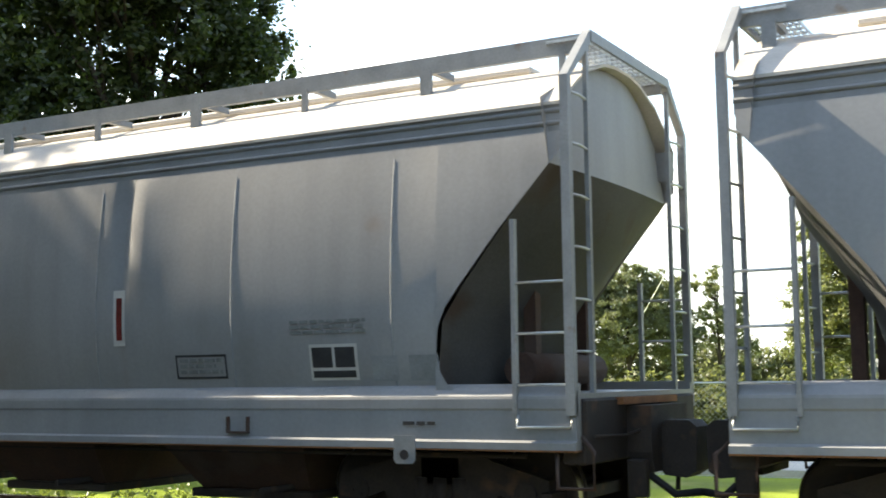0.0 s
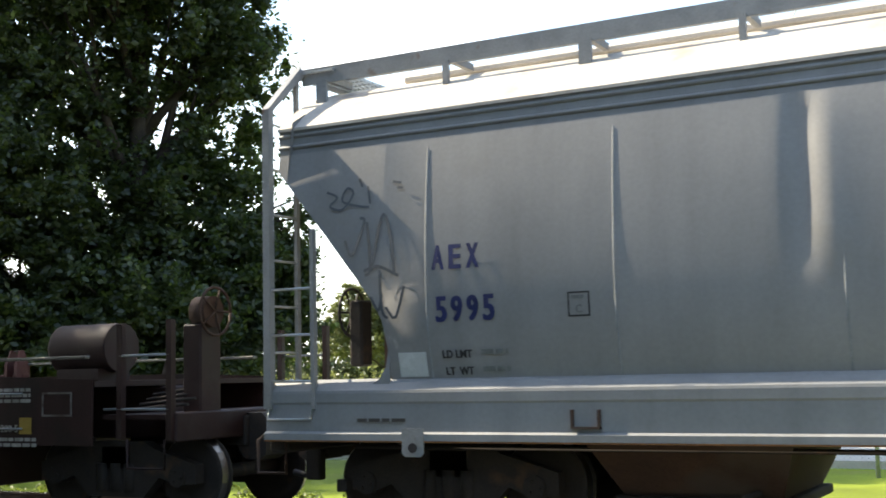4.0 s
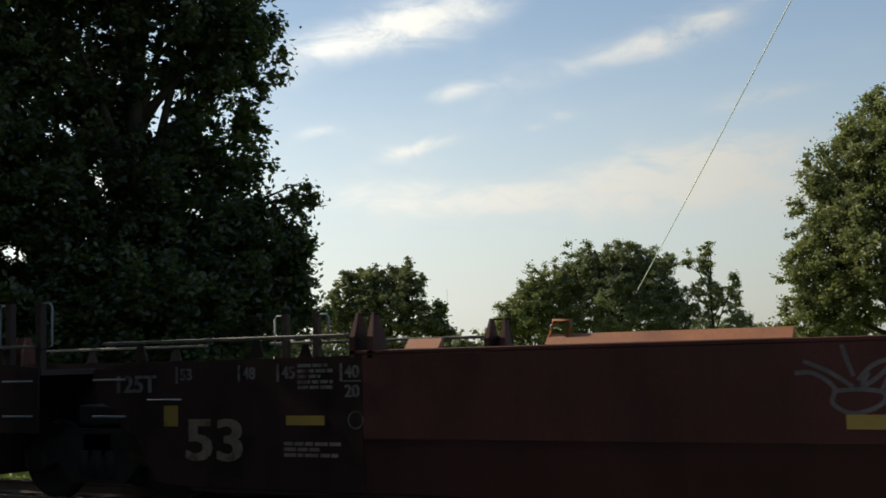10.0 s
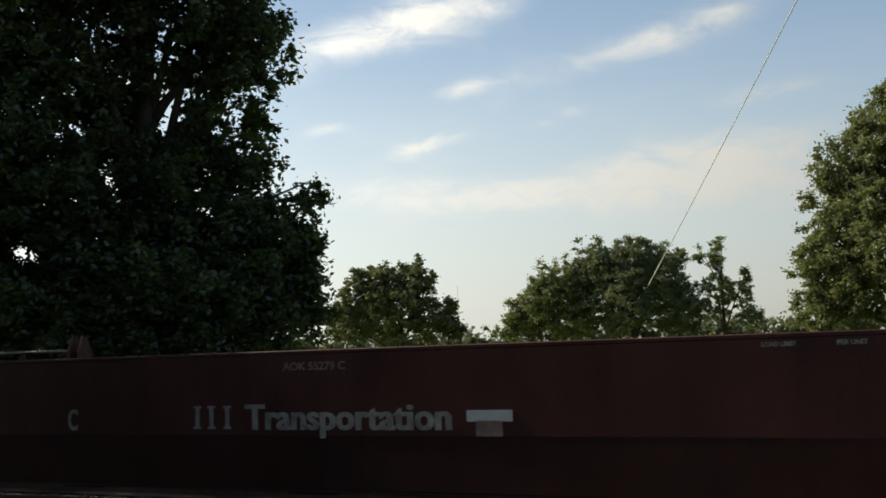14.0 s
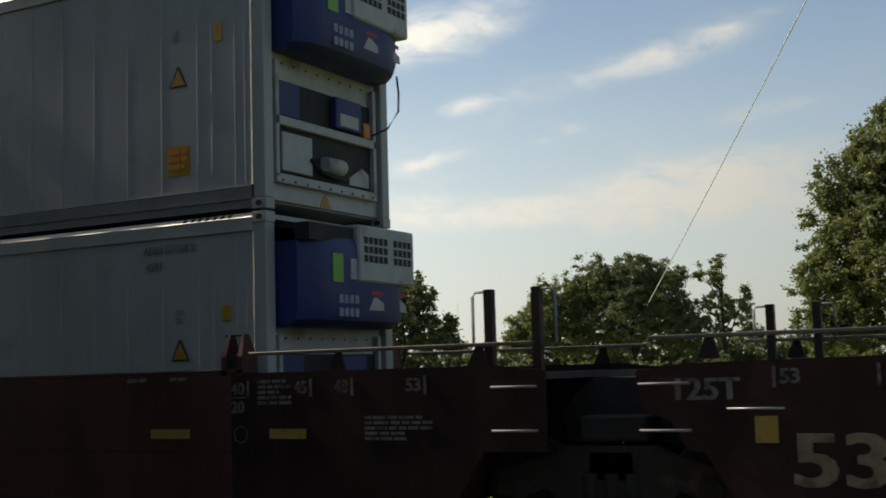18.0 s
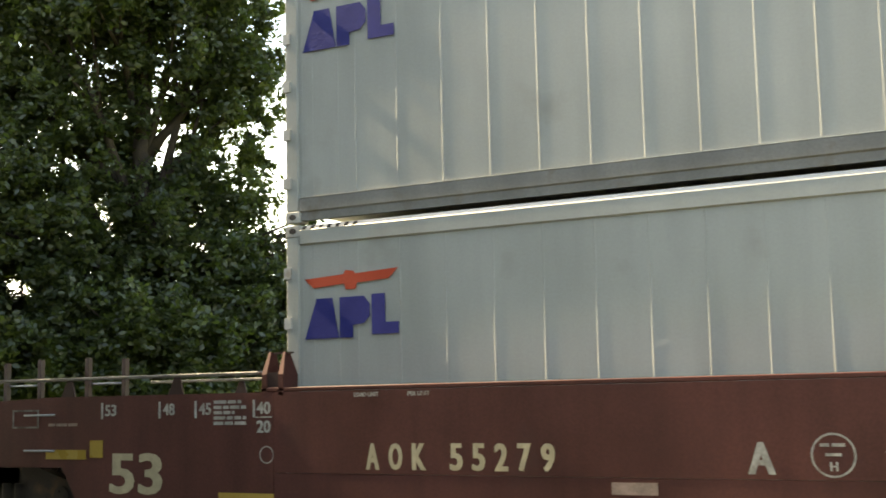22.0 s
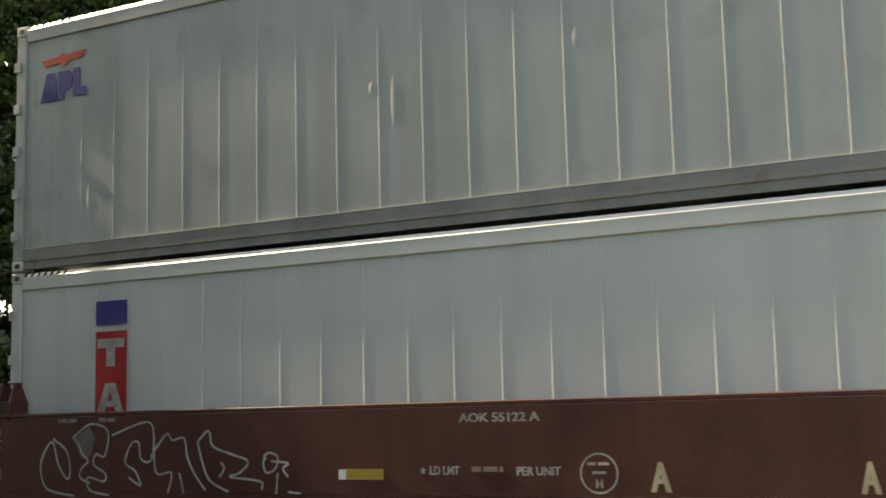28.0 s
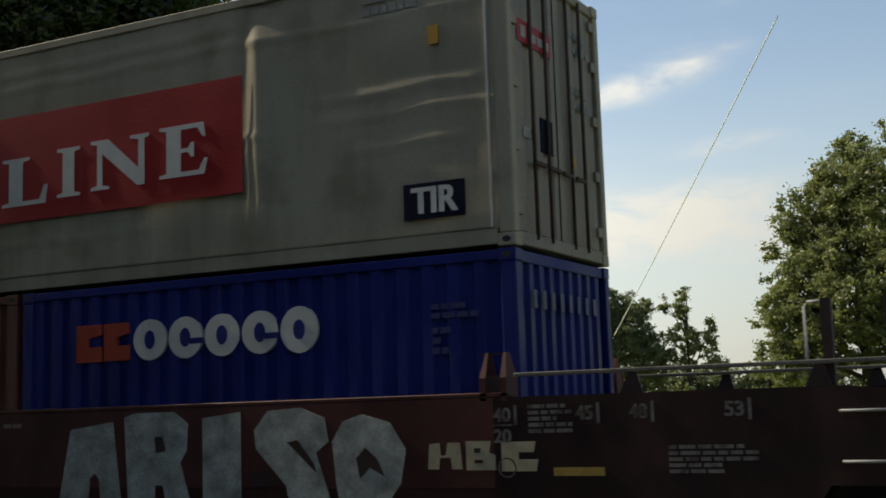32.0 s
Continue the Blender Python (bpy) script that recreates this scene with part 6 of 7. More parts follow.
graffiti([[(-1.99, 1.30), (-1.86, 1.30), (-1.74, 1.23), (-1.68, 1.16)], [(-1.92, 1.39), (-1.72, 1.30), (-1.56, 1.19)], [(-1.63, 1.51), (-1.59, 1.38), (-1.55, 1.27)],
          [(-1.69, 1.17), (-1.71, 1.06), (-1.56, 0.99), (-1.37, 1.05), (-1.33, 1.14), (-1.49, 1.17), (-1.69, 1.16)], [(-1.52, 1.24), (-1.41, 1.35), (-1.28, 1.39), (-1.33, 1.30), (-1.49, 1.19), (-1.44, 1.30)], [(-1.35, 1.16), (-1.28, 1.27), (-1.23, 1.17), (-1.17, 1.32), (-1.07, 1.21), (-0.99, 1.41)],
          [(-1.07, 1.18), (-0.88, 1.26), (-0.75, 1.45), (-0.54, 1.48), (-0.33, 1.48), (-0.42, 1.39), (-0.69, 1.39), (-0.82, 1.34)], [(-1.01, 1.26), (-0.92, 1.13), (-0.87, 1.29), (-0.80, 1.12), (-0.73, 1.37)], [(-1.29, 1.02), (-1.02, 1.08), (-0.86, 1.02), (-0.75, 0.97), (-0.79, 1.16), (-0.71, 1.31)],
          [(-0.70, 1.11), (-0.67, 1.27), (-0.58, 1.21), (-0.61, 1.13)], [(-0.61, 1.31), (-0.52, 1.23), (-0.45, 1.44), (-0.34, 1.26), (-0.19, 1.18), (0.02, 1.38), (0.24, 1.17), (0.07, 1.10), (-0.13, 1.16)], [(-0.46, 1.18), (-0.34, 1.23), (-0.27, 1.15), (-0.34, 1.10), (-0.43, 1.14)],
          [(-0.40, 1.07), (-0.22, 1.15), (0.01, 1.07), (0.31, 0.92)], [(-0.35, 1.00), (-0.17, 1.06), (-0.29, 0.92)], [(-1.05, 0.93), (-0.87, 0.82), (-0.59, 0.85), (-0.41, 0.93)]],
         0.034, y, "spray_grey", c, label="tangled pale sprayed tag")
graffiti([[(0.53, 1.42), (0.61, 1.47), (0.74, 1.32), (0.86, 1.19), (0.97, 1.12)], [(0.51, 1.40), (0.55, 1.30), (0.71, 1.25), (0.87, 1.27), (0.97, 1.37), (1.02, 1.49), (1.07, 1.29), (1.00, 1.13), (0.89, 1.11), (0.86, 1.24)], [(0.61, 1.46), (0.75, 1.41), (0.88, 1.38)],
          [(0.47, 1.25), (0.60, 1.20), (0.82, 1.19)], [(0.97, 1.12), (1.11, 1.24), (1.27, 1.39), (1.53, 1.42)], [(1.09, 1.27), (1.16, 1.12), (1.28, 0.98)]],
         0.036, y, "spray_grey", c, label="pale sprayed star-shaped tag")
# sloped rim plates in stretches, a much brighter orange than the red side
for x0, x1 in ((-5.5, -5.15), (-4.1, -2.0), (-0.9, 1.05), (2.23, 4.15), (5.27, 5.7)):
    part("rim_plate", prism_x(B(), [(-1.51, 1.577), (-1.43, 1.665), (-1.40, 1.665), (-1.40, 1.577)], x0, x1), "well_rim", c, "bright orange sloped rim plate")
part("lift_loop", tube(B(), [(-4.10, -1.44, 1.60), (-4.04, -1.44, 1.78), (-3.88, -1.44, 1.78), (-3.93, -1.44, 1.60)], 0.02, 6), "well_rim", c)
# brake gear on the coupler end of unit 1
part("air_reservoir", tube(B(), [(9.13, -0.75, 1.83), (9.16, -0.75, 1.83), (9.97, -0.75, 1.83), (10.0, -0.75, 1.83)], 0.28, 18), "well_end", c, "rusty brown air reservoir")
part("reservoir_saddle", box(B(), 9.25, 9.88, -1.0, -0.5, 1.46, 1.60), "well_end", c)
part("brake_stand", box(B(), 11.05, 11.30, -0.95, -0.60, 1.1, 2.05, 0.02), "well_end", c)
bw = part("brake_wheel", tube(B(), [(11.38, -0.80 + math.cos(a * math.pi / 9) * 0.26, 2.18 + math.sin(a * math.pi / 9) * 0.26) for a in range(19)], 0.016, 6), "bay", c, "brown hand brake wheel")
for k in range(5):
    part("spoke", tube(B(), [(11.38, -0.80, 2.18), (11.38, -0.80 + math.cos(k * 1.257) * 0.26, 2.18 + math.sin(k * 1.257) * 0.26)], 0.012, 5), "bay", bw)
part("gear_case", tube(B(), [(11.15, -0.8, 2.18), (11.36, -0.8, 2.18)], 0.17, 14), "bay", c)
for k in range(4):
    part("air_pipe", tube(B(), [(10.6, -1.2 + k * 0.1, 1.15 + k * 0.05), (11.3, -1.15 + k * 0.12, 1.2 + k * 0.06)], 0.02, 6), "grime", c)

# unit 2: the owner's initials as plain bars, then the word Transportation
c = unit_2
for x in (-1.35, -1.17, -0.97):
    part("name_bar", prism(B(), [(x - 0.05, 0.82), (x + 0.05, 0.82), (x + 0.05, 0.84), (x + 0.025, 0.85), (x + 0.025, 1.02), (x + 0.05, 1.03), (x + 0.05, 1.05), (x - 0.05, 1.05), (x - 0.05, 1.03), (x - 0.025, 1.02), (x - 0.025, 0.85), (x - 0.05, 0.84)], y - 0.005, y), "white", c, "white serif bar")
letter("Transportation", -0.75, 1.58, 0.735, 1.06, y, "white", c, label="white lettered word Transportation")
letter("C", -3.15, -3.00, 0.80, 1.03, y, "white", c, label="white stencilled C")
letter("AOK 55279 C", -0.28, 0.45, 1.38, 1.46, y, "faint", c)
plate(1.73, 2.18, 0.89, 0.99, y, "silver", c, "reflector", "silver reflective strip")
plate(1.82, 2.08, 0.76, 0.90, y, "faint", c, "faded_patch")
reflector(c, 6.40, 6.88)
reflector(c, 8.34, 8.62, 0.90, 1.02)
small_limits(c, 4.4)
end_notice(c, 7.52)
big_53(c, "cream_dim")
tonnage(c)
reflector(c, -6.82, -6.35)
part("lift_loop", tube(B(), [(-4.72, -1.44, 1.58), (-4.66, -1.44, 1.75), (-4.50, -1.44, 1.75), (-4.55, -1.44, 1.58)], 0.02, 6), "well_rim", c)

# unit 3
c = unit_3
stencil("AOK", -4.90, -4.26, 0.80, 1.04, y, "cream", c)
stencil("55279", -4.02, -3.00, 0.80, 1.04, y, "cream", c)
letter("A", -1.36, -1.14, 0.80, 1.05, y, "white", c, label="white stencilled A")
letter("AOK 55279 A", -0.25, 0.52, 1.39, 1.47, y, "white", c)
plate_ring(c, -0.70)
lightweight_line(c, -0.32)
reflector(c, 1.34, 1.80)
reflector(c, 4.90, 5.42)
small_limits(c, -5.0)
small_limits(c, 4.6)
reflector(c, -8.98, -8.40, 0.87, 0.97)
reflector(c, -6.62, -5.95, 0.50, 0.56)
letter("53", -8.06, -7.34, 0.52, 0.94, y, "cream", c, label="large cream stencilled 53")
plate(-8.34, -8.16, 0.89, 1.07, y, "amber", c, "yellow_label", "small yellow square label")
bars(-8.95, -8.3, 1.20, 1.25, 1, y, "faint", c, seed=41)
for a, b, e, f in ((-9.5, -9.1, 1.20, 1.22), (-9.5, -9.1, 1.38, 1.40), (-9.5, -9.48, 1.2, 1.4), (-9.12, -9.1, 1.2, 1.4)):
    plate(a, b, e, f, y, "white_dim", c, "stencilled_frame")
end_notice(c, 7.52)
reflector(c, 6.42, 6.85)
plate(-2.5, -2.1, 0.62, 0.72, y, "faint", c, "faded_patch", "pale worn patch")

# unit 4
c = unit_4
stencil("AOK", 3.06, 3.70, 0.80, 1.04, y, "cream", c)
stencil("55122", 3.92, 4.92, 0.80, 1.04, y, "cream", c)
letter("A", 1.42, 1.60, 0.80, 1.04, y, "cream", c, label="cream stencilled A")
letter("AOK 55122 A", -0.32, 0.46, 1.39, 1.47, y, "white", c)
plate_ring(c, 0.98)
lightweight_line(c, -0.72)
plate(-1.58, -1.50, 0.89, 0.98, y, "silver", c, "reflector")
reflector(c, -1.50, -1.10)
plate(6.22, 6.44, 0.88, 0.99, y, "silver", c, "reflector")
reflector(c, 6.45, 6.78)
small_limits(c, -5.1)
small_limits(c, 4.6)
big_53(c, "cream")
tonnage(c, "white")
reflector(c, -6.80, -6.36)
for a, b, e, f in ((9.36, 9.79, 1.09, 1.105), (9.36, 9.79, 1.335, 1.35), (9.36, 9.375, 1.09, 1.35), (9.775, 9.79, 1.09, 1.35)):
    plate(a, b, e, f, y, "white_dim", c, "stencilled_frame")
bars(8.58, 9.11, 1.21, 1.38, 4, y, "white_dim", c, seed=61)
bars(8.65, 9.11, 0.86, 1.02, 3, y, "white_dim", c, seed=62)
graffiti([[(-5.19, 1.30), (-5.00, 1.18), (-4.94, 0.99), (-4.98, 0.88), (-5.11, 1.03), (-5.16, 1.19), (-5.22, 1.27), (-5.34, 1.12), (-5.36, 0.94), (-5.25, 0.77), (-4.88, 0.71)],
          [(-4.91, 1.31), (-4.66, 1.45), (-4.42, 1.37), (-4.46, 1.12), (-4.58, 1.14), (-4.61, 1.03), (-4.45, 0.94), (-4.47, 0.86), (-4.69, 0.90), (-4.66, 0.77), (-4.40, 0.72)],
          [(-4.91, 1.31), (-4.83, 1.25), (-4.77, 1.14), (-4.69, 1.07), (-4.78, 0.99), (-4.80, 0.90), (-4.66, 0.84)],
          [(-4.36, 1.33), (-3.89, 1.46), (-3.80, 1.30), (-3.84, 1.07), (-3.97, 1.09), (-4.00, 1.25), (-4.10, 1.24), (-4.18, 1.05), (-4.05, 0.97), (-3.97, 0.82), (-4.13, 0.90)],
          [(-3.84, 1.11), (-3.64, 1.33), (-3.56, 1.27), (-3.41, 1.29), (-3.37, 1.11), (-3.27, 0.93), (-3.14, 0.78)],
          [(-3.80, 1.30), (-3.77, 0.95), (-3.57, 0.95), (-3.62, 0.74)],
          [(-3.47, 0.95), (-3.41, 0.74)],
          [(-3.24, 1.25), (-3.10, 1.36), (-3.05, 1.21), (-2.83, 1.13), (-2.62, 1.06), (-2.72, 0.95), (-2.84, 0.91), (-2.48, 0.87), (-2.46, 0.79)],
          [(-3.24, 1.25), (-3.17, 1.03), (-3.08, 0.87), (-2.86, 0.77)],
          [(-2.95, 1.05), (-2.91, 0.99), (-2.97, 0.91)],
          [(-2.44, 1.10), (-2.37, 1.14), (-2.27, 1.10), (-2.30, 0.99), (-2.40, 0.95), (-2.44, 1.04), (-2.41, 1.10)],
          [(-2.35, 1.06), (-2.15, 1.04), (-2.21, 0.99), (-2.15, 0.91)],
          [(-2.27, 0.95), (-2.29, 0.75)],
          [(-2.15, 0.77), (-2.01, 0.76)]],
         0.022, y, "spray_white", c, label="white outline graffiti letters")
part("graffiti_fill", prism(B(), [(-4.90, 1.30), (-4.68, 1.42), (-4.60, 1.30), (-4.66, 1.12), (-4.78, 1.10)], y - 0.003, y), "spray_grey", c, "pale sprayed fill")

# unit 5: filled block letters
c = unit_5
blocks = [[(1.07, 1.35), (1.65, 1.42), (1.78, 0.45), (1.50, 0.45), (1.46, 0.85), (1.40, 0.90), (1.34, 0.85), (1.30, 0.45), (0.88, 0.45)],
          [(1.80, 1.46), (1.95, 1.50), (2.45, 1.50), (2.62, 1.38), (2.60, 1.12), (2.52, 1.0), (2.70, 0.45), (2.36, 0.45), (2.30, 0.78), (2.20, 0.78), (2.20, 0.45), (1.86, 0.45)],
          [(2.80, 1.43), (3.26, 1.48), (3.26, 0.45), (2.80, 0.45)],
          [(3.42, 1.30), (3.58, 1.48), (3.95, 1.50), (4.22, 1.40), (4.26, 1.18), (4.12, 1.08), (4.20, 0.85), (4.34, 0.45), (3.86, 0.45), (3.78, 0.78), (3.58, 0.98), (3.44, 1.12)],
          [(4.30, 1.18), (4.42, 1.36), (4.62, 1.42), (4.92, 1.34), (5.08, 1.10), (5.02, 0.80), (4.88, 0.62), (4.96, 0.45), (4.40, 0.45), (4.34, 0.80)]]
holes = [[(2.20, 1.26), (2.30, 1.26), (2.34, 1.12), (2.22, 1.10)], [(3.80, 1.18), (3.92, 1.20), (4.10, 0.98), (4.12, 0.90), (3.94, 1.06)], [(4.56, 1.02), (4.66, 1.12), (4.78, 1.02), (4.86, 0.86), (4.70, 0.94), (4.60, 0.84)], [(3.34, 0.90), (3.60, 0.92), (3.66, 0.78), (3.40, 0.76)]]
for k, p in enumerate(blocks):
    part("graffiti_block", prism(B(), p, y - 0.004 - k * 0.001, y), "spray_white", c, "big white sprayed block shape")
for p in holes:
    part("graffiti_hole", prism(B(), p, y - 0.012, y), "well_end", c)
for p in ([(5.30, 0.92), (5.32, 1.14), (5.42, 1.15), (5.43, 1.04), (5.48, 1.04), (5.50, 1.15), (5.62, 1.15), (5.64, 0.92), (5.54, 0.92), (5.53, 1.02), (5.42, 1.02), (5.41, 0.92)], [(5.68, 0.91), (5.68, 1.16), (5.92, 1.16), (5.90, 1.06), (5.96, 1.04), (5.96, 0.91)], [(6.02, 0.90), (6.02, 1.15), (6.34, 1.15), (6.32, 1.06), (6.18, 1.06), (6.18, 1.0), (6.36, 1.0), (6.34, 0.90)]):
    part("graffiti_block", prism(B(), p, y - 0.005, y), "cream", c, "cream sprayed block shape")
for p in ([(5.76, 1.06), (5.82, 1.06), (5.82, 1.10), (5.76, 1.10)], [(5.76, 0.97), (5.84, 0.97), (5.84, 1.0), (5.76, 1.0)]):
    part("graffiti_hole", prism(B(), p, y - 0.009, y), "well_end", c)
reflector(c, 6.50, 6.95, 0.86, 0.93)
end_notice(c, 7.5)
tonnage(c)
big_53(c, "cream")
bars(0.1, 0.5, 1.36, 1.43, 1, y, "faint", c, seed=44)

# ---- writing and marks: containers ----
for cont, z0 in ((top_3, 3.21), (low_3, 0.30)):
    x0, x1 = -5.87, -4.79
    zz = (2.43 if cont is top_3 else 2.40)
    wing_mark(cont, x0, x1, 1.74, zz, SIDE)
wing_mark(top_4, -5.70, -5.00, 1.93, 2.48, SIDE)
triangle_sign(top_3, 4.94, 4.62 - 3.21, 0.25, SIDE)
plate(4.78, 5.09, 3.66 - 3.21, 3.98 - 3.21, SIDE, "yellow", top_3, "yellow_label", "orange-yellow notice")
bars(4.81, 5.06, 3.70 - 3.21, 3.94 - 3.21, 3, SIDE - 0.006, "orange", top_3, seed=51)
plate(5.44, 5.54, 5.05 - 3.21, 5.25 - 3.21, SIDE, "yellow", top_3, "yellow_label", "small yellow label")
bars(4.87, 4.97, 5.1 - 3.21, 5.25 - 3.21, 2, SIDE, "faded_black", top_3, seed=52)
letter("APRU 577268 2", 4.43, 5.15, 2.83 - 0.30, 2.92 - 0.30, SIDE, "faded_black", low_3)
letter("45R1", 4.46, 4.70, 2.65 - 0.30, 2.74 - 0.30, SIDE, "faded_black", low_3)
triangle_sign(low_3, 4.94, 1.68 - 0.30, 0.25, SIDE)
plate(5.51, 5.62, 2.08 - 0.30, 2.24 - 0.30, SIDE, "yellow", low_3, "yellow_label", "small yellow label")
bars(4.88, 5.00, 2.06 - 0.30, 2.22 - 0.30, 2, SIDE, "faded_black", low_3, seed=53)
triangle_sign(top_4, 4.90, 4.60 - 3.19, 0.24, SIDE)
plate(4.76, 5.06, 3.64 - 3.19, 3.93 - 3.19, SIDE, "yellow", top_4, "yellow_label", "orange-yellow notice")
bars(4.79, 5.03, 3.68 - 3.19, 3.89 - 3.19, 3, SIDE - 0.006, "orange", top_4, seed=54)
plate(5.45, 5.55, 4.98 - 3.19, 5.15 - 3.19, SIDE, "yellow", top_4, "yellow_label", "small yellow label")
bars(4.83, 4.96, 5.0 - 3.19, 5.18 - 3.19, 2, SIDE, "faded_black", top_4, seed=55)
letter("TRLU 168865 7", 4.68, 5.34, 2.74 - 0.28, 2.86 - 0.28, SIDE, "black", low_4)
letter("45R1", 4.68, 4.87, 2.46 - 0.28, 2.58 - 0.28, SIDE, "black", low_4)
plate(5.45, 5.56, 1.90 - 0.28, 2.06 - 0.28, SIDE, "yellow", low_4, "yellow_label", "small yellow label")
bars(5.10, 5.21, 1.92 - 0.28, 2.06 - 0.28, 2, SIDE, "faded_black", low_4, seed=56)
triangle_sign(low_4, 5.14, 1.40 - 0.28, 0.18, SIDE)
# upright red and blue sign
plate(-4.80, -4.36, 2.51 - 0.28, 2.77 - 0.28, SIDE, "royal", low_4, "sign_panel", "blue sign panel")
plate(-4.80, -4.36, 1.10 - 0.28, 2.44 - 0.28, SIDE, "red", low_4, "sign_panel", "red upright sign panel with white shapes")
sy = SIDE - 0.0065
zt = 2.06 - 0.28
part("sign_shape", prism(B(), [(-4.77, zt + 0.30), (-4.39, zt + 0.30), (-4.39, zt + 0.20), (-4.52, zt + 0.20), (-4.52, zt), (-4.64, zt), (-4.64, zt + 0.20), (-4.77, zt + 0.20)], sy - 0.004, sy), "white", low_4, "white sign shape")
zt = 1.56 - 0.28
part("sign_shape", prism(B(), [(-4.77, zt), (-4.67, zt), (-4.64, zt + 0.07), (-4.52, zt + 0.07), (-4.49, zt), (-4.39, zt), (-4.51, zt + 0.32), (-4.65, zt + 0.32)], sy - 0.004, sy), "white", low_4, "white sign shape")
part("sign_shape", prism(B(), [(-4.61, zt + 0.13), (-4.55, zt + 0.13), (-4.58, zt + 0.23)], sy - 0.008, sy - 0.003), "red", low_4)
# dents in the old top container
for x, z, h in ((-4.95, 0.75, 0.5), (-1.0, 1.3, 0.75), (0.9, 1.6, 0.3), (-1.25, 1.45, 0.2), (3.1, 1.9, 0.08)):
    bm = B()
    bmesh.ops.create_icosphere(bm, subdivisions=2, radius=1, matrix=Matrix.Translation((x, -1.188, z)) @ Matrix.Diagonal((0.05, 0.0105, h / 2, 1)))
    part("dent", bm, "reefer_old", top_4, "pushed-out dent", smooth=True)
for x, z in ((-2.5, 2.0), (-2.2, 1.55)):
    bm = B()
    bmesh.ops.create_icosphere(bm, subdivisions=2, radius=1, matrix=Matrix.Translation((x, -1.190, z)) @ Matrix.Diagonal((0.13, 0.0065, 0.08, 1)))
    part("dent", bm, "reefer", low_3, "shallow dent", smooth=True)


# ---- dry containers on unit 5 ----
def corrugated(bm, x0, x1, y, z0, z1, pitch, depth, s):
    """A folded sheet along x; the folds face outwards."""
    n = max(1, round((x1 - x0) / pitch))
    p = (x1 - x0) / n
    prev = None
    for i in range(n):
        for f, e in ((0.0, 0), (0.36, 0), (0.46, 1), (0.90, 1)):
            col = [bm.verts.new((x0 + (i + f) * p, y - s * depth * e, z)) for z in (z0, z1)]
            if prev:
                q = (prev[0], col[0], col[1], prev[1])
                bm.faces.new(q if s < 0 else q[::-1])
            prev = col
    col = [bm.verts.new((x1, y, z)) for z in (z0, z1)]
    q = (prev[0], col[0], col[1], prev[1])
    bm.faces.new(q if s < 0 else q[::-1])
    return bm


def frame_of(c, L2, h, material):
    for s in (-1, 1):
        part("bottom_rail", box(B(), -L2 + 0.178, L2 - 0.178, *sorted((s * 1.215, s * 1.15)), 0.02, 0.17, 0.008), material, c)
        part("top_rail", box(B(), -L2 + 0.178, L2 - 0.178, *sorted((s * 1.215, s * 1.15)), h - 0.10, h - 0.01, 0.008), material, c)
        for d in (-1, 1):
            part("corner_post", box(B(), *sorted((d * (L2 - 0.16), d * (L2 - 0.004))), *sorted((s * 1.10, s * 1.217)), 0.118, h - 0.118, 0.012), material, c)
    part("roof", box(B(), -L2 + 0.1, L2 - 0.1, -1.15, 1.15, h - 0.06, h - 0.025), material, c)
    part("floor", box(B(), -L2 + 0.1, L2 - 0.1, -1.15, 1.15, 0.10, 0.17), material, c)
    castings(c, -L2, L2, h, material)


def box_20(xc, z, material, label, group):
    c = rider("dry_container", xc, label, "container", group, z)
    L2, h = 3.029, 2.58
    frame_of(c, L2, h, material)
    for s in (-1, 1):
        part("side_wall", corrugated(B(), -L2 + 0.16, L2 - 0.16, s * 1.20, 0.17, h - 0.10, 0.278, 0.036, s), material, c, "folded steel side")
    for d in (-1, 1):
        bm = B()
        n = 9
        p = 2.2 / n
        prev = None
        for i in range(n):
            for f, e in ((0.0, 0), (0.36, 0), (0.46, 1), (0.90, 1)):
                col = [bm.verts.new((d * (L2 - 0.03 - 0.04 * e), -1.1 + (i + f) * p, zz)) for zz in (0.12, h - 0.12)]
                if prev:
                    q = (prev[0], col[0], col[1], prev[1])
                    bm.faces.new(q if d > 0 else q[::-1])
                prev = col
        part("end_wall", bm, material, c, "folded steel end wall")
        part("end_header", box(B(), *sorted((d * (L2 - 0.02), d * (L2 - 0.10))), -1.1, 1.1, h - 0.12, h - 0.01, 0.008), material, c)
        part("end_sill", box(B(), *sorted((d * (L2 - 0.02), d * (L2 - 0.10))), -1.1, 1.1, 0.01, 0.13, 0.008), material, c)
    return c


blue = box_20(-59.51, 0.29, "blue_box", "deep blue corrugated dry container in the well", "containers on the graffiti car")
brown = box_20(-65.64, 0.29, "brown_box", "brown corrugated dry container in the well", "containers on the graffiti car")
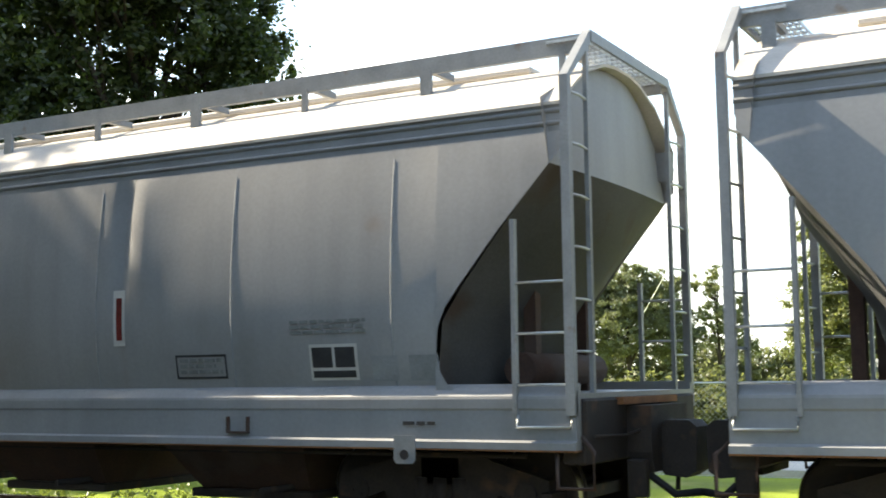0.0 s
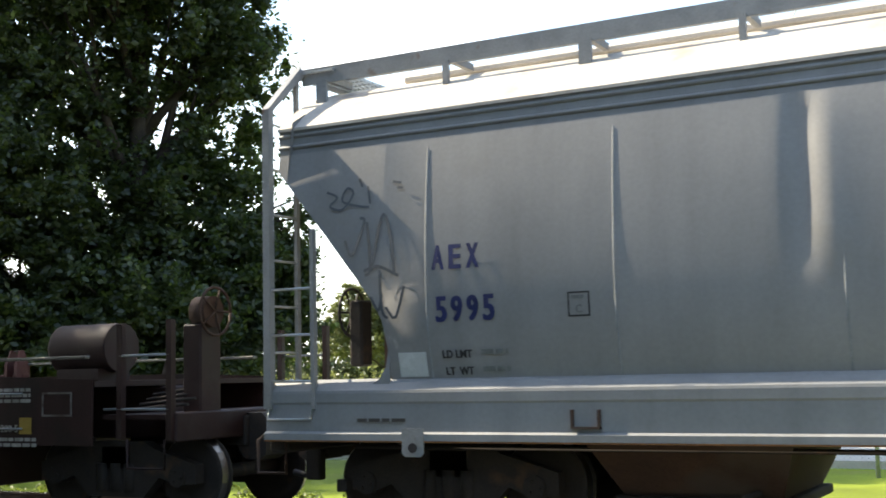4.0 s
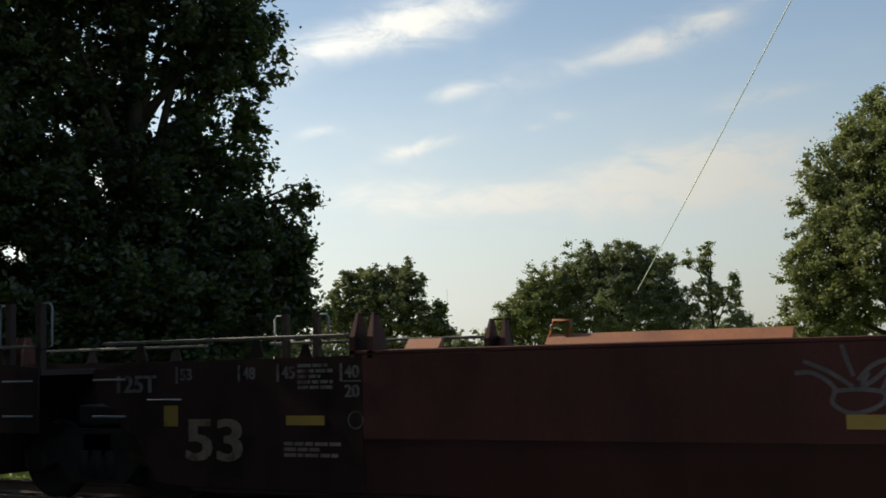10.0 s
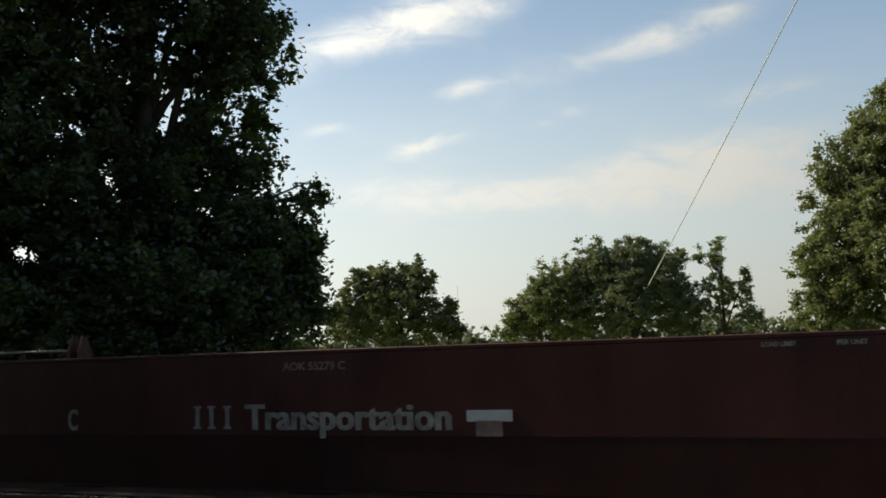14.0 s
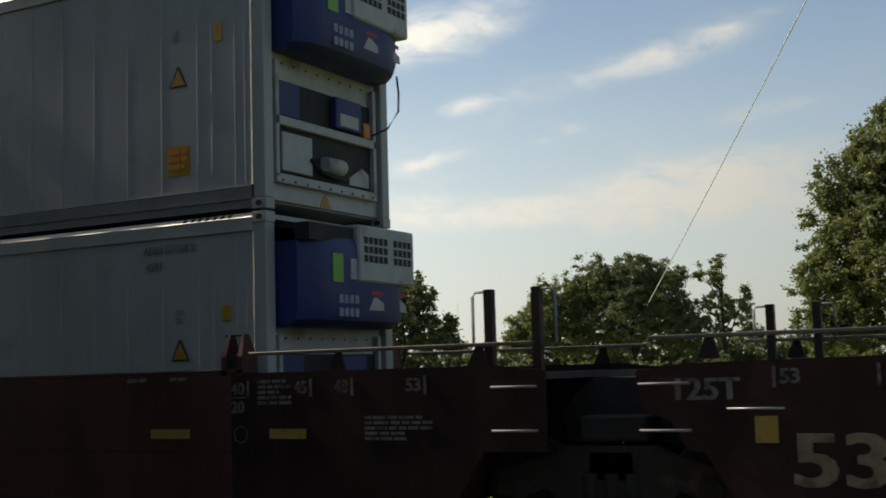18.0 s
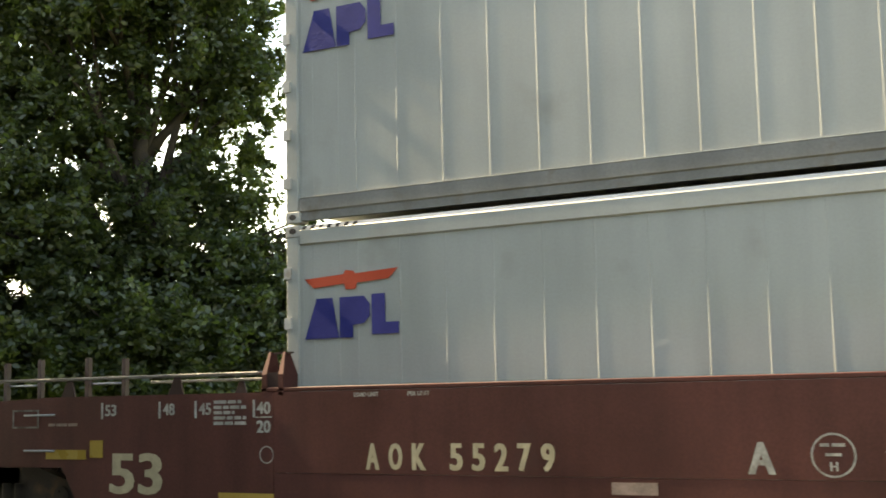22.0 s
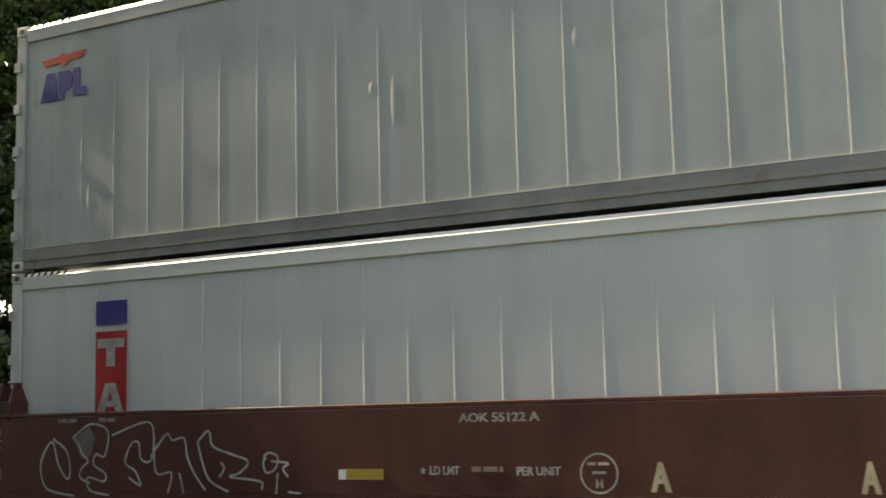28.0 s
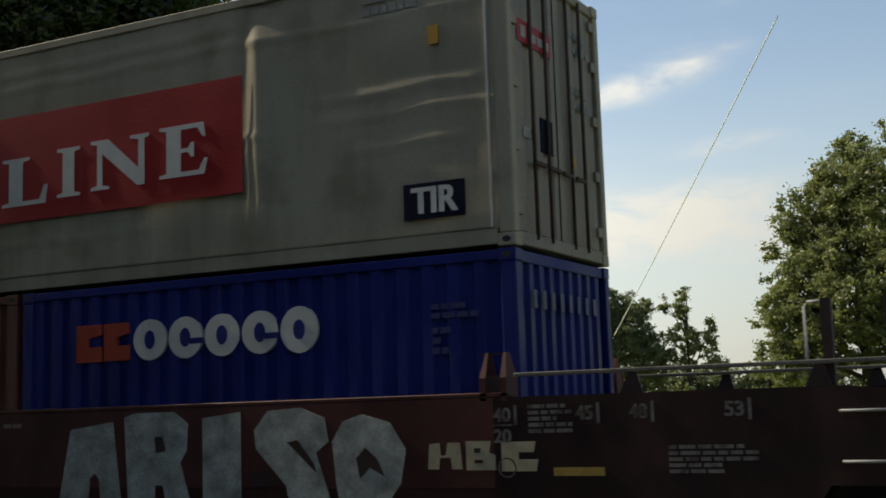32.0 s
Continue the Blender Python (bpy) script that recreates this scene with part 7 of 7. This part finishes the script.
# maker's name as plain shapes: two orange-red squares, five pale rounds
by = -1.2045
for x in (-2.22, -1.83):
    part("name_block", prism(B(), [(x, 1.77), (x + 0.36, 1.77), (x + 0.36, 1.93), (x + 0.18, 1.93), (x + 0.18, 2.02), (x + 0.36, 2.06), (x + 0.34, 2.17), (x, 2.17)], by - 0.006, by + 0.03), "red_orange", blue, "orange-red block shape")
for k in range(5):
    x = -1.20 + k * 0.47
    pts = [(x + math.cos(a * math.pi / 10) * 0.22, 1.97 + math.sin(a * math.pi / 10) * (0.215 if k < 4 else 0.23)) for a in range(20)]
    part("name_block", prism(B(), pts, by - 0.006, by + 0.03), "sign_white", blue, "white rounded block shape")
    hole = [(x + math.cos(a * math.pi / 6) * 0.07, 1.97 + math.sin(a * math.pi / 6) * 0.10) for a in range(12)]
    part("name_hole", prism(B(), hole, by - 0.009, by), "blue_box", blue)
    if k in (1, 3):
        part("name_hole", box(B(), x + 0.06, x + 0.23, by - 0.0085, by, 1.90, 1.96), "blue_box", blue)
bars(2.15, 2.75, 1.95, 2.12, 2, by, "navy", blue, seed=61)
bars(2.15, 2.35, 1.62, 1.9, 3, by, "navy", blue, seed=62)
for k in range(8):
    part("number_bar", box(B(), 3.029, 3.033, -0.85 + k * 0.22, -0.77 + k * 0.22, 2.05, 2.22), "silver_faint", blue)

c = tagged(rider("box_container", -62.57, "olive grey container with a red sign panel and grey doors", "container", "containers on the graffiti car", 2.89), "", "")
L2, h = 6.096, 2.85
frame_of(c, L2, h, "tarp")
for s in (-1, 1):
    bm = B()
    prev = None
    nx, nz = (260, 56) if s < 0 else (60, 12)
    for i in range(nx + 1):
        x = -L2 + 0.16 + (2 * L2 - 0.32) * i / nx
        fold = max(0.0, min(1.0, (x - 3.12) / 0.14)) * max(0.0, min(1.0, (3.75 - x) / 0.45))
        sag = 0.05 * noise.noise(Vector((x * 0.6, 2, 0)))
        col = []
        for k in range(nz + 1):
            z = 0.17 + (h - 0.27) * k / nz
            w = 0.02 * noise.noise(Vector((x * 0.9, z * 1.6, s * 3))) + 0.045 * fold * min(1.0, (z - 0.17) * 2) * min(1.0, (2.62 - z) * 4)
            for zc, x0, x1, a in ((1.62, 3.9, 6.2, 0.016), (1.40, 3.9, 6.2, 0.014), (1.08, 4.2, 5.7, 0.014), (1.36, 2.9, 3.6, 0.012), (2.35, -6, 6.2, 0.012), (2.52, -6, 3, 0.012), (0.55, -6, 2, 0.010)):
                if x0 < x < x1:
                    e = min(1.0, (x - x0) * 3, (x1 - x) * 3)
                    w += a * e * math.exp(-(((z - zc - sag - 0.012 * math.sin(x * 5)) / 0.035) ** 2))
            col.append(bm.verts.new((x, s * (1.19 + w), z)))
        if prev:
            for k in range(nz):
                q = (prev[k], col[k], col[k + 1], prev[k + 1])
                bm.faces.new(q if s < 0 else q[::-1]).smooth = True
        prev = col
    part("side_sheet", bm, "tarp", c, "creased olive grey side sheet")
plate(-3.4, 3.10, 0.80, 2.02, -1.226, "red", c, "sign_panel", "red sign panel")
ly = -1.233
SERIF = {
    "L": [(0, 0), (0.95, 0), (1, 0.38), (0.92, 0.38), (0.82, 0.09), (0.45, 0.09), (0.45, 0.91), (0.6, 0.94), (0.6, 1), (0, 1), (0, 0.94), (0.15, 0.91), (0.15, 0.09), (0, 0.06)],
    "I": [(0, 0), (1, 0), (1, 0.06), (0.75, 0.09), (0.75, 0.91), (1, 0.94), (1, 1), (0, 1), (0, 0.94), (0.25, 0.91), (0.25, 0.09), (0, 0.06)],
    "N": [(0, 0), (0.32, 0), (0.32, 0.06), (0.2, 0.09), (0.2, 0.72), (0.80, 0), (0.92, 0), (0.92, 0.91), (1, 0.94), (1, 1), (0.68, 1), (0.68, 0.94), (0.82, 0.91), (0.82, 0.34), (0.30, 1), (0, 1), (0, 0.94), (0.11, 0.91), (0.11, 0.09), (0, 0.06)],
    "E": [(0, 0), (0.93, 0), (1, 0.3), (0.93, 0.3), (0.82, 0.09), (0.45, 0.09), (0.45, 0.46), (0.6, 0.46), (0.66, 0.36), (0.72, 0.36), (0.72, 0.64), (0.66, 0.64), (0.6, 0.54), (0.45, 0.54), (0.45, 0.91), (0.8, 0.91), (0.9, 0.72), (0.96, 0.72), (0.92, 1), (0, 1), (0, 0.94), (0.15, 0.91), (0.15, 0.09), (0, 0.06)],
}
for ch, x0, x1, z0 in (("L", -0.28, 0.42, 0.98), ("I", 0.56, 0.90, 1.01), ("N", 1.06, 1.88, 1.03), ("E", 2.02, 2.66, 1.05)):
    part("letter_" + ch.lower(), prism(B(), [(x0 + a * (x1 - x0), z0 + b * 0.55) for a, b in SERIF[ch]], ly - 0.004, ly + 0.004), "sign_white", c, "white serif letter on the red panel")
part("edge_cord", box(B(), 5.86, 5.885, -1.228, -1.20, 0.18, h - 0.10), "rail_cap", c, "pale cord along the edge of the sheet")
part("sheet_hem", box(B(), -5.9, 5.88, -1.226, -1.20, 0.176, 0.192), "olive_strip", c, "pale hem of the sheet")
plate(4.96, 5.60, 0.32, 0.66, -1.205, "tir", c, "tir_plate", "dark blue plate lettered TIR", t=0.02)
letter("TIR", 5.04, 5.54, 0.37, 0.62, -1.226, "sign_white", c)
plate(5.28, 5.38, 1.98, 2.16, -1.205, "yellow", c, "yellow_label", t=0.02)
bars(4.55, 5.2, 2.34, 2.58, 2, -1.205, "faded_black", c, seed=71)
# doors at the leading end
dx = L2 - 0.045
for s in (-1, 1):
    bm = B()
    prev = None
    for f, e in ((0.02, 0), (0.12, 0), (0.15, 1), (0.34, 1), (0.37, 0), (0.52, 0), (0.55, 1), (0.78, 1), (0.81, 0), (1.06, 0)):
        col = [bm.verts.new((dx - 0.03 * e, s * f, z)) for z in (0.16, h - 0.13)]
        if prev:
            q = (prev[0], col[0], col[1], prev[1])
            bm.faces.new(q if s > 0 else q[::-1])
        prev = col
    part("door_leaf", bm, "door_grey", c, "weathered grey container door")
    for yy in (0.30, 0.66):
        part("lock_rod", tube(B(), [(dx + 0.03, s * yy, 0.10), (dx + 0.03, s * yy, h - 0.08)], 0.018, 6), "bay", c, "rusty locking rod")
        part("rod_handle", box(B(), dx + 0.025, dx + 0.05, *sorted((s * yy, s * (yy - 0.26))), 0.82, 0.86), "bay", c)
    for z in (0.3, 0.9, 1.5, 2.1, 2.55):
        part("hinge", box(B(), dx - 0.01, dx + 0.035, *sorted((s * 0.98, s * 1.12)), z, z + 0.10), "door_grey", c)
part("door_header", box(B(), L2 - 0.12, L2 - 0.02, -1.1, 1.1, h - 0.13, h - 0.02, 0.01), "door_grey", c)
part("door_sill", box(B(), L2 - 0.12, L2 - 0.02, -1.1, 1.1, 0.02, 0.15, 0.01), "door_grey", c)
part("door_sign", box(B(), dx + 0.002, dx + 0.010, -0.92, -0.10, 1.98, 2.20), "red", c, "small red sign panel")
for k, yy in enumerate((-0.84, -0.60, -0.44, -0.28)):
    part("sign_shape", box(B(), dx + 0.010, dx + 0.014, yy, yy + 0.12, 2.03, 2.15 if k == 0 else 2.12), "white", c)
part("door_placard", box(B(), dx + 0.002, dx + 0.012, -0.44, -0.14, 0.98, 1.32), "tir", c, "dark blue placard")
part("door_placard", box(B(), dx + 0.002, dx + 0.012, -0.86, -0.66, 1.06, 1.16), "white", c)
part("door_placard", box(B(), dx + 0.002, dx + 0.012, 0.36, 0.46, 0.94, 1.08), "yellow", c)
part("door_placard", tube(B(), [(dx + 0.002, -0.28, 2.62), (dx + 0.012, -0.28, 2.62)], 0.07, 14), "silver", c)
for k, (y0, z0) in enumerate(((0.42, 2.35), (0.52, 2.2), (0.42, 1.75), (0.48, 1.6))):
    for j in range(4):
        part("number_bar", box(B(), dx + 0.002, dx + 0.007, y0 + j * 0.12, y0 + 0.08 + j * 0.12, z0, z0 + 0.08), "faded_black", c)


# ---- what moves ----
STEPS = [-52.63, -46.00, -39.42, -32.76, -26.21, -19.75, -13.35, -6.97, -0.64, 5.67, 11.93, 18.18, 24.58, 31.49, 38.22, 45.10, 52.02]


def travel(t):
    """How far the train has come at t seconds."""
    u = min(max(t / 2, 0), 16)
    i = min(int(u), 15)
    p0, p1, p2, p3 = (STEPS[max(0, min(16, k))] for k in (i - 1, i, i + 1, i + 2))
    if i == 0:
        p0 = 2 * p1 - p2
    if i == 15:
        p3 = 2 * p2 - p1
    f = u - i
    return 0.5 * (2 * p1 + (p2 - p0) * f + (2 * p0 - 5 * p1 + 4 * p2 - p3) * f * f + (3 * p1 - p0 - 3 * p2 + p3) * f ** 3)


def motions():
    for ob, x, z in MOVERS:
        walk(ob, [(k * 2.0, pose(x + travel(k * 2.0), TRACK_Y, z)) for k in range(17)])
    times = [k * 0.2 for k in range(161)]
    for w, ax in WHEELS:
        walk(w, [(t, pose(ax, 0, 0.43, 0, math.degrees((travel(t) + 53) / 0.43), 0)) for t in times])


motions()
